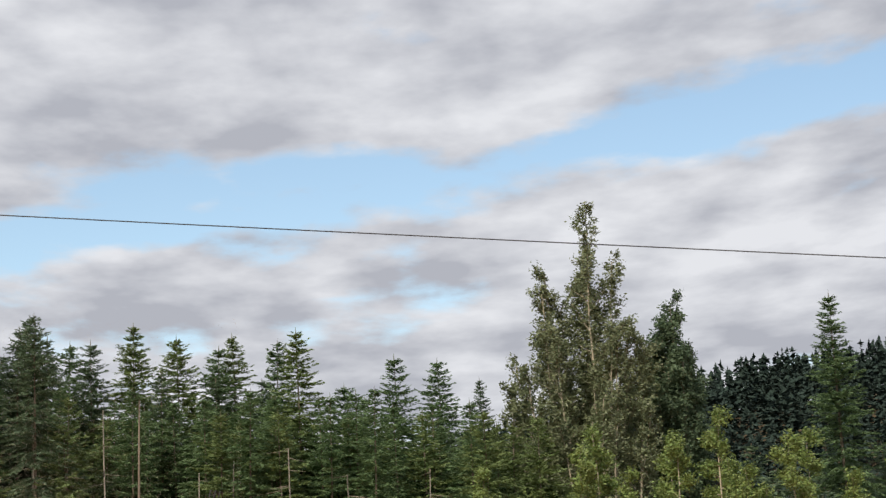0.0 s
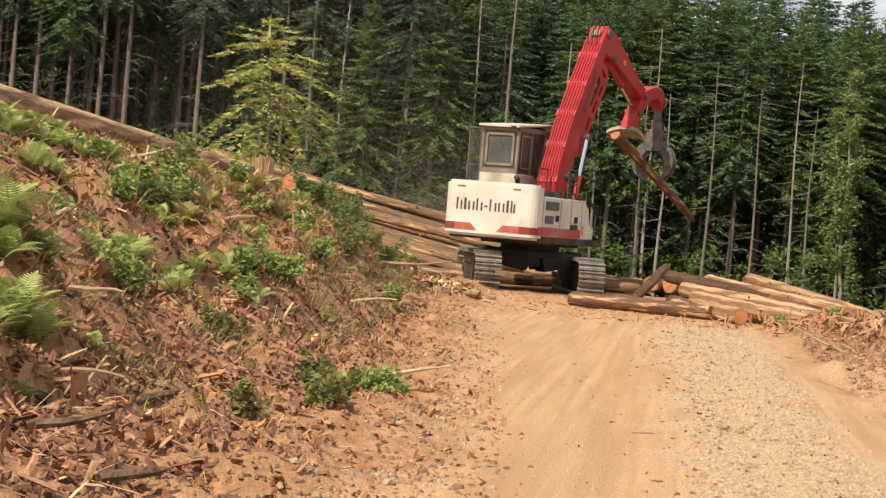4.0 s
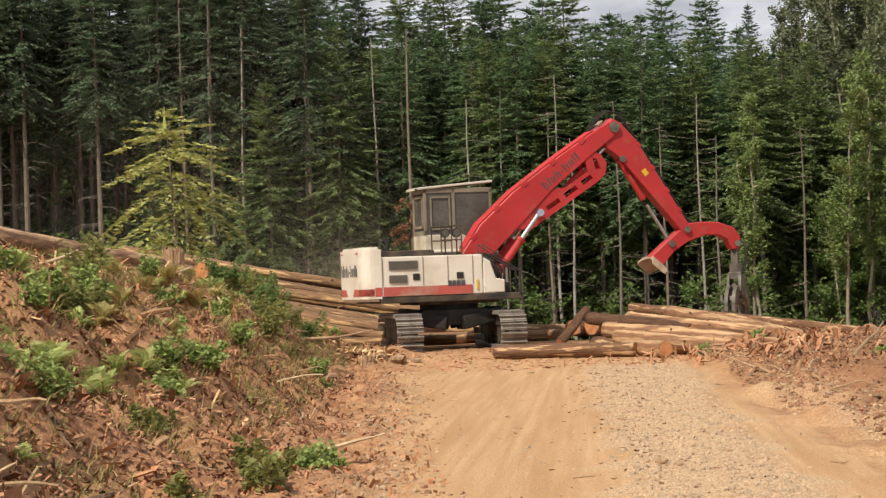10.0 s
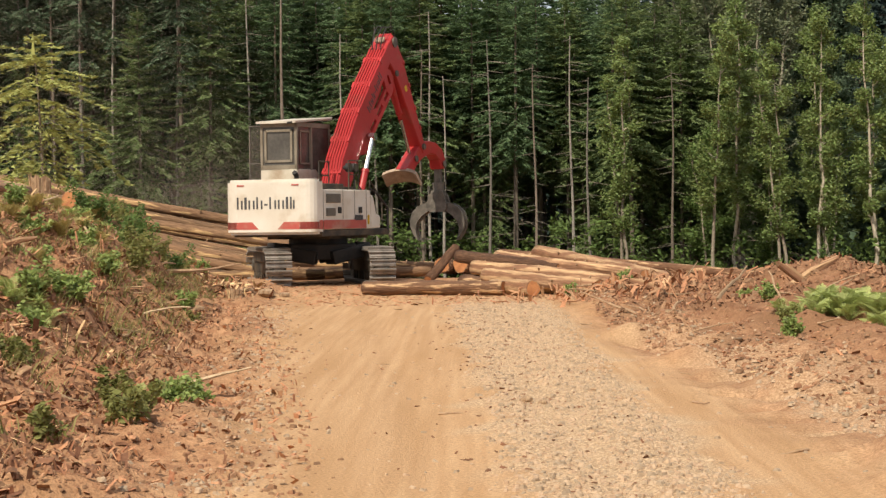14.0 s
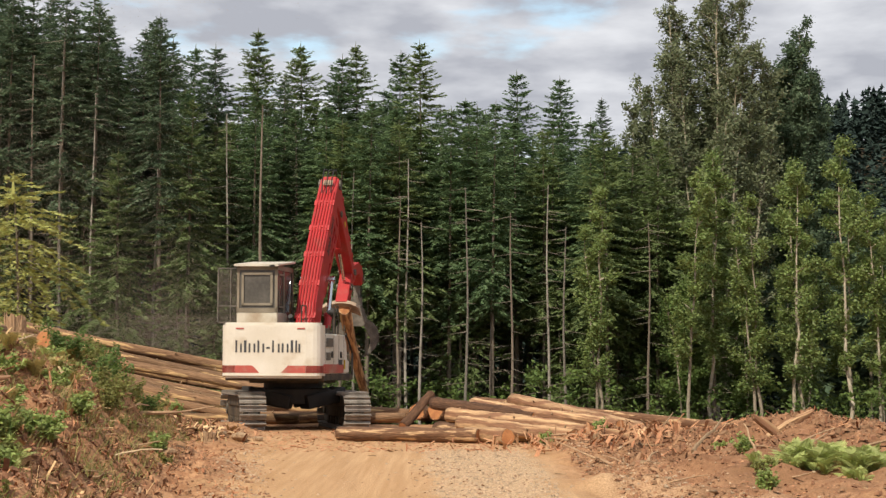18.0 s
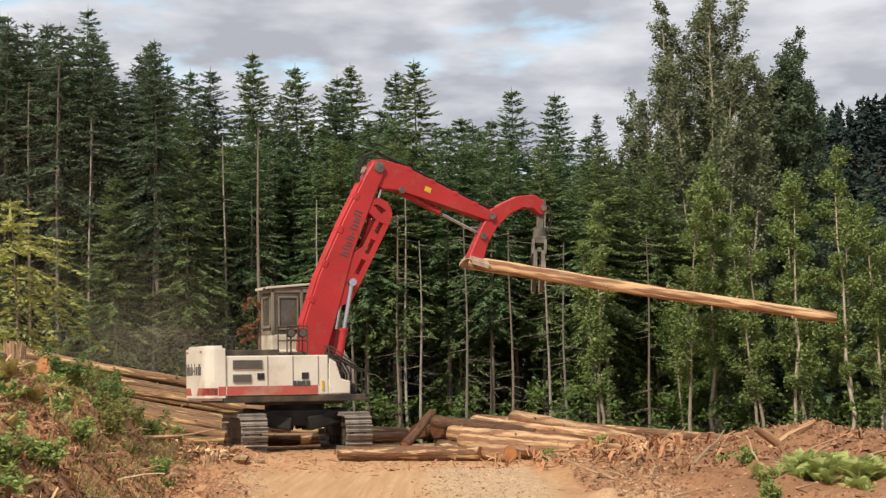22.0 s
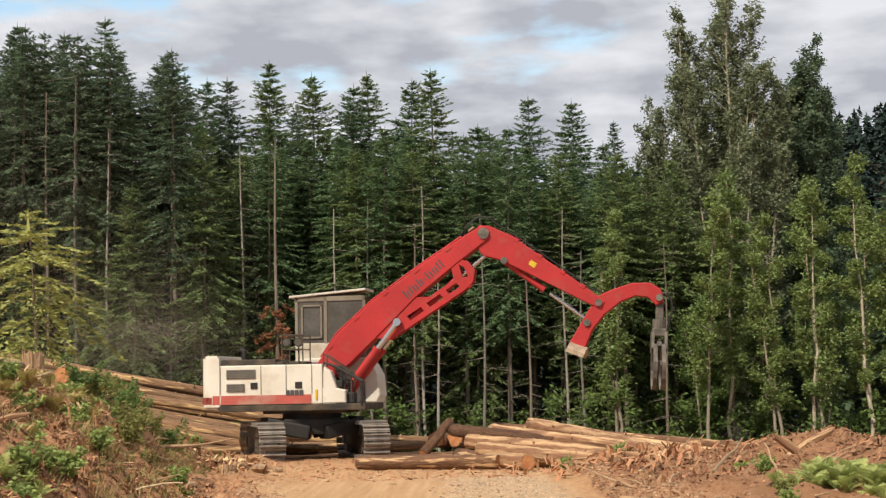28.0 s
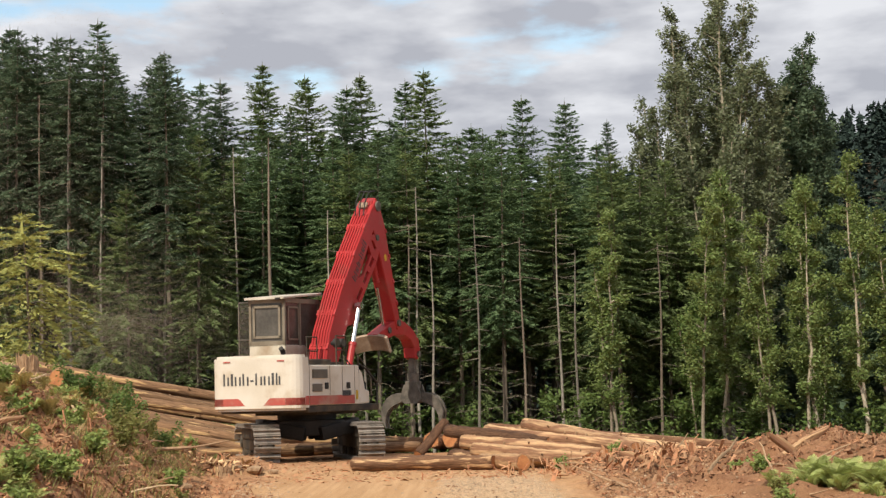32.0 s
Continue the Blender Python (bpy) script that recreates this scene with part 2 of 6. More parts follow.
CHIPW = mat("pale_wood_chips", (0.52, 0.33, 0.17), (0.64, 0.46, 0.26), 0.85, s1=1.2, s2=30, fine=0.25, bump=0.2, island=0.7)
FIRL = mat("olive_fir_needles", (0.116, 0.168, 0.064), (0.226, 0.288, 0.114), 0.65, s1=0.7, s2=7, fine=0.4, bump=0, island=0.5, trans=0.38)
GRASSD = mat("dry_grass", (0.33, 0.27, 0.11), (0.22, 0.235, 0.07), 0.7, s1=0.9, s2=9, fine=0.25, bump=0, island=0.6, trans=0.35)
OLIVE = mat("olive_leaves", (0.17, 0.185, 0.055), (0.30, 0.29, 0.095), 0.65, s1=0.9, s2=8, fine=0.3, bump=0, island=0.6, trans=0.35)
DBARK = mat("dark_log_bark", (0.065, 0.032, 0.018), (0.15, 0.078, 0.043), 0.9, s1=4.5, s2=16, fine=0.5, bump=0.9, dist=0.04, objvar=0.3, stretch=(0.3, 2.0, 2.0))


# ---- builders ----
def part(name, bm, material, parent=None, label="", m=None):
    me = bpy.data.meshes.new(name)
    if isinstance(bm, bmesh.types.BMesh):
        bm.to_mesh(me)
        bm.free()
    else:
        me.from_pydata(bm[0], [], bm[1])
    me.materials.append(material)
    ob = new(name, me)
    if parent:
        ob.parent = parent
    if m:
        ob.matrix_basis = m
    if label:
        ob["label"] = label
    return ob


def again(ob, m, parent=None):
    """Another object on the same mesh."""
    o = new(ob.name.split(".")[0], ob.data)
    o.parent = parent or ob.parent
    o.matrix_basis = m
    return o


def smooth(ob):
    ob.data.polygons.foreach_set("use_smooth", [True] * len(ob.data.polygons))
    return ob


def box(bm, lo, hi, bev=0.0, m=None):
    c = [(a + b) / 2 for a, b in zip(lo, hi)]
    s = [abs(b - a) for a, b in zip(lo, hi)]
    vs = bmesh.ops.create_cube(bm, size=1, matrix=(m or Matrix()) @ Matrix.Translation(c) @ Matrix.Diagonal((*s, 1)))["verts"]
    if bev:
        es = list({e for v in vs for e in v.link_edges})
        bmesh.ops.bevel(bm, geom=es, offset=bev, segments=2, affect="EDGES", profile=0.6)
    return bm


def prof(bm, pts, y0, y1, bev=0.0):
    """A plate or box beam: the outline pts in x and z, from y0 to y1."""
    a = [bm.verts.new((x, y0, z)) for x, z in pts]
    b = [bm.verts.new((x, y1, z)) for x, z in pts]
    n = len(pts)
    fs = [bm.faces.new(a), bm.faces.new(b[::-1])]
    for i in range(n):
        fs.append(bm.faces.new((a[i], b[i], b[(i + 1) % n], a[(i + 1) % n])))
    bmesh.ops.recalc_face_normals(bm, faces=fs)
    if bev:
        es = [e for e in {e for f in fs[:2] for e in f.edges}]
        bmesh.ops.bevel(bm, geom=es, offset=bev, segments=1, affect="EDGES")
    return bm


def rod(bm, p, q, r, n=10, r2=None):
    p, q = Vector(p), Vector(q)
    m = Matrix.Translation((p + q) / 2) @ (q - p).to_track_quat("Z", "Y").to_matrix().to_4x4()
    bmesh.ops.create_cone(bm, cap_ends=True, segments=n, radius1=r, radius2=r if r2 is None else r2, depth=(q - p).length, matrix=m)
    return bm


def B():
    return bmesh.new()


def thing(name, label, category, m=None, group="", kind=""):
    ob = new(name)
    ob.empty_display_size = 0.2
    if m:
        ob.matrix_basis = m
    return tagged(ob, label, category, group, kind)


# ---- ground ----
def ss(e0, e1, v):
    t = np.clip((v - e0) / (e1 - e0), 0, 1)
    return t * t * (3 - 2 * t)


def toe(y):
    return np.interp(y, [0, 13.2, 18, 30.5, 42.6, 60], [-2.2, -2.5, -2.8, -4.1, -5.5, -7.0])


def road_l(y):
    return np.interp(y, [0, 14.6, 20.7, 30.4, 45.3, 60], [-1.6, -2.0, -2.5, -3.3, -4.7, -6.0])


def road_r(y):
    return np.interp(y, [0, 13.5, 20.6, 29.2, 38.1, 60], [3.3, 2.95, 2.8, 2.3, 2.2, 2.6])


def lane_a(y):
    return np.interp(y, [0, 13.4, 20.3, 33.8, 45], [0.6, 0.31, 0.15, -0.25, -0.6])


def lane_b(y):
    return np.interp(y, [0, 14.2, 18.4, 28.0, 45], [1.8, 1.75, 1.72, 1.7, 1.6])


@functools.lru_cache(None)
def lattice(seed):
    return np.random.RandomState(seed).rand(64, 64) * 2 - 1


def hashn(x, y, s, seed):
    """Smooth noise from -1 to 1 on a lattice of spacing s."""
    tab = lattice(seed)
    u, v = np.asarray(x) / s, np.asarray(y) / s
    i, j = np.floor(u).astype(int), np.floor(v).astype(int)
    fu, fv = u - i, v - j
    fu, fv = fu * fu * (3 - 2 * fu), fv * fv * (3 - 2 * fv)
    g = lambda a, b: tab[a % 64, b % 64]
    return (g(i, j) * (1 - fu) + g(i + 1, j) * fu) * (1 - fv) + (g(i, j + 1) * (1 - fu) + g(i + 1, j + 1) * fu) * fv


def ground_h(x, y, rough=1.0):
    x, y = np.asarray(x, float), np.asarray(y, float)
    hb = np.interp(y, [0, 10, 16, 24, 34, 40, 45, 49.5], [2.3, 2.45, 2.58, 2.54, 2.26, 1.95, 1.25, 0.0])
    w = np.maximum(toe(y) + 8.0, 1.5)
    s = np.clip((toe(y) - x) / w, 0, 3)
    bank = hb * (0.25 * np.minimum(s, 1) + 0.75 * ss(0.0, 1.0, s)) + 0.05 * hb * np.clip(s - 1, 0, 2)
    z = bank
    z = z + ss(49, 54, y) * (1 - ss(78, 95, y)) * np.clip(-x - 7.5, 0, 14) * 0.22
    # spoil heap beside the road and beyond the log pile
    dr = x - road_r(y)
    heap = 0.62 * np.exp(-((x - 7.4) / 2.0) ** 2 - ((y - 38.5) / 4.5) ** 2) + 0.14 * np.exp(-((x - 3.9) / 1.3) ** 2 - ((y - 41.5) / 2.2) ** 2)
    heap = heap + 0.13 * ss(0.5, 3.0, dr) * (1 - ss(44, 50, y))
    z = z + heap
    z = z - ss(58, 76, y) * (0.5 + 0.06 * np.clip(x + 4, 0, 25))
    # the far hill
    z = z + 36.5 * np.exp(-((x - 85) / 110) ** 2 - ((y - 262) / 70) ** 2)
    onroad = ss(-0.4, 0.5, x - road_l(y)) * ss(-0.4, 0.5, road_r(y) - x) * (1 - ss(70, 80, y))
    n1, n2, n3 = hashn(x, y, 1.3, 1), hashn(x, y, 0.47, 2), hashn(x, y, 0.2, 3)
    off = 1 - onroad
    z = z + rough * (off * (0.23 * n1 + 0.15 * n2 + 0.06 * n3) * (1 + 1.0 * ss(0.15, 0.45, s) - 1.75 * ss(0.55, 0.88, s)) + onroad * 0.004 * n1)
    # wheel ruts on the road
    lane = x - (road_l(y) * 0.55 + road_r(y) * 0.45)
    z = z - onroad * 0.035 * (np.exp(-((lane + 0.55) / 0.22) ** 2) + np.exp(-((lane - 0.75) / 0.22) ** 2))
    # loose windrow of gravel along the middle of the road
    z = z + 0.05 * ss(-0.3, 0.1, x - lane_a(y)) * (1 - ss(-0.3, 0.3, x - lane_b(y))) * (1 - ss(36, 44, y)) * (1 + 0.35 * n3)
    return z


def gz(x, y):
    return float(ground_h(x, y))


def ground_mat():
    mt = bpy.data.materials.new("logging_ground")
    mt.use_nodes = True
    nt = mt.node_tree
    N, L = nt.nodes.new, nt.links.new
    bsdf = nt.nodes["Principled BSDF"]
    tc = N("ShaderNodeTexCoord")

    def nz(scale, detail, stretch=(1, 1, 1)):
        mp, n = N("ShaderNodeMapping"), N("ShaderNodeTexNoise")
        mp.inputs["Scale"].default_value = stretch
        L(tc.outputs["Object"], mp.inputs[0]), L(mp.outputs[0], n.inputs["Vector"])
        n.inputs["Scale"].default_value, n.inputs["Detail"].default_value = scale, detail
        return n.outputs["Fac"]

    def mr(v, a, b, lo=0.0, hi=1.0):
        r = N("ShaderNodeMapRange")
        for k, x in (("From Min", a), ("From Max", b), ("To Min", lo), ("To Max", hi)):
            r.inputs[k].default_value = x
        L(v, r.inputs["Value"])
        return r.outputs[0]

    def mix(f, a, b, mode="MIX"):
        x = N("ShaderNodeMix")
        x.data_type, x.blend_type = "RGBA", mode
        L(f, x.inputs["Factor"])
        for key, v in (("A", a), ("B", b)):
            if isinstance(v, tuple):
                x.inputs[key].default_value = (*v, 1)
            else:
                L(v, x.inputs[key])
        return x.outputs["Result"]

    def attr(name):
        a = N("ShaderNodeAttribute")
        a.attribute_name = name
        return a.outputs["Fac"]

    fine, mid, big = nz(38, 6), nz(6, 5), nz(0.9, 5)
    soil = mix(mr(mid, 0.35, 0.65), (0.29, 0.14, 0.072), (0.48, 0.27, 0.145))
    soil = mix(mr(big, 0.45, 0.7), soil, (0.33, 0.19, 0.10))
    sand = mix(mr(nz(3.5, 6, (2.4, 0.05, 1)), 0.36, 0.64), (0.45, 0.268, 0.138), (0.54, 0.342, 0.188))
    sand = mix(mr(nz(1.4, 5, (1.6, 0.10, 1)), 0.45, 0.7), sand, (0.42, 0.245, 0.12))
    grav = mix(mr(fine, 0.35, 0.65), (0.38, 0.24, 0.135), (0.60, 0.43, 0.27))
    col = mix(attr("road"), soil, sand)
    col = mix(attr("gravel"), col, grav)
    col = mix(attr("spoil"), col, (0.17, 0.082, 0.045))
    col = mix(attr("forest"), col, (0.085, 0.065, 0.042))
    hs = N("ShaderNodeHueSaturation")
    L(col, hs.inputs["Color"]), L(mr(fine, 0.25, 0.75, 0.72, 1.26), hs.inputs["Value"])
    L(hs.outputs[0], bsdf.inputs["Base Color"])
    bsdf.inputs["Roughness"].default_value, bsdf.inputs["Specular IOR Level"].default_value = 0.95, 0.15
    bp = N("ShaderNodeBump")
    bp.inputs["Strength"].default_value, bp.inputs["Distance"].default_value = 0.6, 0.05
    L(fine, bp.inputs["Height"]), L(bp.outputs[0], bsdf.inputs["Normal"])
    return mt


def ground():
    xs = np.concatenate([[-2500, -900, -350, -160, -90, -60, -45, -35, -28], np.arange(-24, -12, 0.8), np.arange(-12, 11, 0.17), np.arange(11, 26, 0.9), [28, 34, 42, 50, 60, 70, 80, 95, 110, 130, 160, 350, 900, 2500]])
    ys = np.concatenate([[-2500, -600, -120, -30, -8, 0, 4, 8], np.arange(10, 30, 0.17), np.arange(30, 52, 0.22), np.arange(52, 80, 0.9), np.arange(80, 130, 5.0), np.arange(130, 400, 15.0), [450, 600, 1000, 2500]])
    X, Y = np.meshgrid(xs, ys)
    Z = ground_h(X, Y)
    far = (np.abs(X) > 30) | (Y > 90) | (Y < 0)
    Z = np.where(far, ground_h(X, Y, 0.0), Z)
    nx, ny = len(xs), len(ys)
    idx = np.arange(nx * ny).reshape(ny, nx)
    faces = np.stack([idx[:-1, :-1], idx[:-1, 1:], idx[1:, 1:], idx[1:, :-1]], -1).reshape(-1, 4)
    ob = part("ground", (np.stack([X, Y, Z], -1).reshape(-1, 3).tolist(), faces.tolist()), ground_mat())
    smooth(ob)
    n1 = 0.35 * hashn(X, Y, 0.8, 7) + 0.25 * hashn(X, Y, 0.3, 8)
    road = ss(-0.35, 0.45, X - road_l(Y) + n1) * ss(-0.5, 0.6, road_r(Y) - X + n1) * (1 - ss(47, 56, Y + 3 * n1))
    gravel = ss(-0.25, 0.25, X - lane_a(Y) + n1) * (1 - ss(-0.25, 0.25, X - lane_b(Y) + n1)) * (1 - ss(38, 46, Y))
    gravel = np.maximum(gravel, 0.55 * ss(-0.1, 0.7, X - road_r(Y) + n1) * (1 - ss(0.8, 2.4, X - road_r(Y))) * (1 - ss(26, 36, Y)))
    forest = ss(62, 72, Y + 4 * n1)
    spoil = 0.6 * ss(0.7, 2.0, X - road_r(Y) + n1) * (0.45 + 0.55 * ss(24, 34, Y + 4 * n1)) * (1 - ss(50, 56, Y))
    for name, v in (("road", road), ("gravel", gravel), ("forest", forest), ("spoil", spoil)):
        at = ob.data.attributes.new(name, "FLOAT", "POINT")
        at.data.foreach_set("value", v.reshape(-1).astype(np.float32))
    return tagged(ob, "reddish brown logging ground with a tan dirt road and a rising bank", "ground", kind="structure")


ground()


# ---- the log loader ----
CX, CY = -4.39, 55.56
loader = thing("log_loader", "white and red tracked log loader with a raised cab", "log loader", pose(CX, CY, 0.03))
UC = 90 + 13.0  # its tracks stand nearly end-on to the road


def undercarriage():
    r = pose(0, 0, 0, 0, 0, UC - 180)
    f = B()
    box(f, (-1.0, -0.95, 0.68), (1.0, 0.95, 1.14), 0.06)
    for x in (-0.95, 0.95):
        for s in (-1, 1):
            m = pose(x * 0.75, s * 0.75, 0.86, s * 12, 0, x * s * 18)
            box(f, (-0.32, -0.62, -0.2), (0.32, 0.62, 0.2), 0.05, m)
    part("car_body", f, BLACK, loader, "dusty black steel frame", r)
    part("swing_bearing", rod(rod(B(), (0, 0, 1.05), (0, 0, 1.36), 0.85, 28), (0, 0, 1.36), (0, 0, 1.47), 0.72, 28), BLACK, loader, "", r)
    shoe_mesh = None
    half, rad = 1.95, 0.46
    total = 4 * half + 2 * math.pi * rad
    n = 46
    for side in (-1, 1):
        y0 = side * 1.46
        tr = part("track", box(box(B(), (-half, y0 - 0.2, 0.30), (half, y0 + 0.2, 0.78), 0.05), (-half + 0.3, y0 - 0.24, 0.62), (half - 0.3, y0 + 0.24, 0.92), 0.03), DUSTY, loader, "crawler track with worn steel shoes", r)
        for x in (-half, half):
            part("idler" if x > 0 else "sprocket", rod(rod(B(), (x, y0 - 0.17, 0.52), (x, y0 + 0.17, 0.52), 0.40, 22), (x, y0 - 0.24, 0.52), (x, y0 + 0.24, 0.52), 0.17, 14), GSTEEL, tr)
        for k in range(7):
            x = -half + 0.55 + k * (2 * half - 1.1) / 6
            part("roller", rod(B(), (x, y0 - 0.2, 0.2), (x, y0 + 0.2, 0.2), 0.13, 12), DUSTY, tr)
        for i in range(n):
            s = (i + 0.5) / n * total
            if s < 2 * half:
                p, a = (half - s, 0.05), 180
            elif s < 2 * half + math.pi * rad:
                q = (s - 2 * half) / rad
                p, a = (-half - rad * math.sin(q), 0.51 - rad * math.cos(q)), 180 + math.degrees(q)
            elif s < 4 * half + math.pi * rad:
                p, a = (-half + (s - 2 * half - math.pi * rad), 0.97), 0
            else:
                q = (s - 4 * half - math.pi * rad) / rad
                p, a = (half + rad * math.sin(q), 0.51 + rad * math.cos(q)), math.degrees(q)
            m = pose(p[0], y0, p[1], 0, a, 0)
            if shoe_mesh is None:
                b = B()
                box(b, (-0.072, -0.37, -0.03), (0.090, 0.37, 0.01))
                box(b, (-0.080, -0.37, 0.01), (-0.050, 0.37, 0.085)), box(b, (0.03, -0.36, 0.01), (0.055, 0.36, 0.035))
                box(b, (-0.10, -0.14, -0.10), (0.10, 0.14, -0.03))
                shoe_mesh = part("track_shoe", b, STEEL, tr, "", m)
            else:
                again(shoe_mesh, m, tr)


def bars(name, parent, mtl, cells, x, y, z, axis, label):
    """Rows of plain bars in place of painted lettering, all on one plate."""
    b = B()
    for a0, a1, z0, z1 in cells:
        if axis == "y":
            box(b, (x - 0.006, y + a0, z + z0), (x + 0.006, y + a1, z + z1))
        else:
            box(b, (x + a0, y - 0.006, z + z0), (x + a1, y + 0.006, z + z1))
    return part(name, b, mtl, parent, label)


def house():
    h = part("house", B_house(), WHITE, loader, "cream white machinery house with grilles and a red stripe")
    w = 1.415
    # counterweight with rounded corners
    b = B()
    outline = [(-2.36, -w), (-2.58, -w)] + [(-2.60 - 0.30 * math.sin(radians(a)), -w + 0.30 - 0.30 * math.cos(radians(a))) for a in (15, 35, 55, 75)] + [(-2.92, -w + 0.42)]
    outline = outline + [(x, -y) for x, y in outline[::-1]]
    lo = [b.verts.new((x, y, 1.43)) for x, y in outline]
    hi = [b.verts.new((x, y, 2.96)) for x, y in outline]
    k = len(outline)
    fs = [b.faces.new(lo), b.faces.new(hi[::-1])] + [b.faces.new((lo[i], hi[i], hi[(i + 1) % k], lo[(i + 1) % k])) for i in range(k)]
    bmesh.ops.recalc_face_normals(b, faces=fs)
    bmesh.ops.bevel(b, geom=[e for f in fs[:2] for e in f.edges], offset=0.07, segments=2, affect="EDGES")
    part("counterweight", b, WHITE, h, "rounded cream counterweight with red corner flashes")
    # lettering on the rear as plain bars
    cells, y = [], 0.98
    for wd, ht in ((0.18, 0.33), (0.07, 0.33), (0.19, 0.25), (0.19, 0.33), (0.10, 0.08), (0.21, 0.33), (0.19, 0.25), (0.07, 0.33), (0.14, 0.33)):
        cells.append((y - 0.05, y, 0.0, ht) if wd > 0.12 else (y - wd, y, 0.0, ht) if ht > 0.1 else (y - wd, y, 0.10, 0.15))
        if wd > 0.12:
            cells.append((y - wd, y - wd + 0.05, 0.0, min(ht, 0.24)))
        y -= wd + 0.06
    bars("rear_lettering", h, INK, cells, -2.925, 0.0, 2.14, "y", "dark grey bars of painted lettering")
    for s in (-1, 1):
        b = B()
        pts = [(0.30, 0.0), (0.99, 0.0), (0.99, 0.20), (0.50, 0.20)]
        vs = [b.verts.new((-2.922, s * yy, 1.58 + zz)) for yy, zz in pts]
        vs2 = [b.verts.new((-2.928, s * yy, 1.58 + zz)) for yy, zz in pts]
        fs = [b.faces.new(vs), b.faces.new(vs2[::-1])] + [b.faces.new((vs[i], vs2[i], vs2[(i + 1) % 4], vs[(i + 1) % 4])) for i in range(4)]
        bmesh.ops.recalc_face_normals(b, faces=fs)
        part("corner_flash", b, STRIPE, h, "red corner flash")
        b = B()
        for (xa, ya), (xb, yb) in zip(outline[1:6], outline[2:7]):
            n = Vector((yb - ya, xa - xb, 0)).normalized() * 0.006
            n = n if n.y < 0 else -n
            q = [b.verts.new((x + n.x, -s * (y + n.y), z)) for x, y, z in ((xa, ya, 1.58), (xb, yb, 1.58), (xb, yb, 1.78), (xa, ya, 1.78))]
            b.faces.new(q)
        bmesh.ops.solidify(b, geom=b.faces[:], thickness=0.003)
        part("corner_flash", b, STRIPE, h, "red flash wrapped round the corner")
        part("tail_lamp", box(B(), (-2.94, s * 0.86 - 0.11, 2.78), (-2.90, s * 0.86 + 0.11, 2.815)), STRIPE, h, "small red tail lamp")
    for s in (-1, 1):
        y = s * (w + 0.004)
        part("side_stripe", box(B(), (-2.32, y - 0.004, 1.57), (0.30, y + 0.004, 1.82)), STRIPE, h, "faded red stripe")
        part("end_stripe", box(B(), (-2.56, s * (w + 0.003) - 0.004, 1.57), (-2.36, s * (w + 0.003) + 0.004, 1.82)), STRIPE, h, "faded red stripe")
        for x0, x1, z0, z1 in ((-2.15, -1.30, 2.30, 2.55), (-2.15, -1.62, 1.93, 2.15)):
            g = part("grille", box(B(), (x0, y - 0.012, z0), (x1, y + 0.012, z1), 0.008), GRILLE, h, "grey slatted grille")
            sl = None
            for i in range(5):
                z = z0 + (i + 0.5) * (z1 - z0) / 5
                m = pose(0, 0, z)
                sl = part("slat", box(B(), (x0 + 0.02, y - 0.03, -0.008), (x1 - 0.02, y + 0.03, 0.008)), GRILLE, g, "", m) if sl is None else again(sl, m)
        for x0 in (-1.45, -0.16):
            part("vent_hole", box(B(), (x0, y - 0.01, 2.0), (x0 + 0.2, y + 0.01, 2.18), 0.008), BLACK, h, "black access hole")
        for x in (-2.33, -1.15, -0.42, 0.32):
            part("panel_seam", box(B(), (x - 0.008, y - 0.003, 1.84), (x + 0.008, y + 0.003, 2.66)), FRAMEM, h)
        cells, x = [], -0.42
        for wd in (0.1, 0.1, 0.11, 0.11):
            cells.append((x, x + wd, 0.0, 0.15))
            x += wd + 0.025
        bars("side_lettering", h, INK, cells, 0.0, s * (w + 0.010), 1.80, "x", "dark bars of a painted model marking")
        part("fuel_cap", box(B(), (0.42, y - 0.02, 1.68), (0.48, y + 0.02, 1.95), 0.008), YELLOW, h, "yellow warning label")
    part("deck_skirt", box(box(B(), (-2.4, -1.40, 1.36), (1.85, 1.40, 1.55), 0.03), (-1.2, -1.0, 1.28), (1.2, 1.0, 1.38)), DUSTY, h, "dark dusty deck frame")
    e = B()
    box(e, (-2.35, -1.25, 2.66), (-0.75, 0.2, 2.84), 0.04), box(e, (-0.9, -1.2, 2.66), (0.1, -0.35, 2.76), 0.03)
    part("engine_hood", e, DUSTY, h, "dark engine hood")
    x = B()
    rod(x, (-1.9, -0.35, 2.84), (-1.9, -0.35, 3.10), 0.07, 12), rod(x, (-1.9, -0.35, 3.08), (-2.02, -0.35, 3.16), 0.07, 12)
    part("exhaust", x, BLACK, h, "black exhaust stub")
    for y in (-1.3, -0.35):
        r = B()
        rod(r, (-0.55, y, 2.66), (-0.55, y, 3.5), 0.02, 8), rod(r, (0.05, y, 2.66), (0.05, y, 3.5), 0.02, 8), rod(r, (-0.55, y, 3.5), (0.05, y, 3.5), 0.02, 8), rod(r, (-0.55, y, 3.1), (0.05, y, 3.1), 0.018, 8)
        part("handrail", r, DUSTY, h, "bent pipe handrail")
    for x in (-0.42, -0.08):
        lamp = part("work_lamp", rod(rod(B(), (x, -1.30, 3.30), (x, -1.18, 3.30), 0.13, 18), (x, -1.18, 3.30), (x, -1.08, 3.30), 0.08, 14, 0.05), BLACK, h, "round black work lamp on the handrail")
        part("lens", rod(B(), (x, -1.306, 3.30), (x, -1.30, 3.30), 0.10, 16), GLASS, lamp)
        part("lamp_post", rod(B(), (x, -1.24, 2.66), (x, -1.24, 3.18), 0.022, 8), BLACK, h)
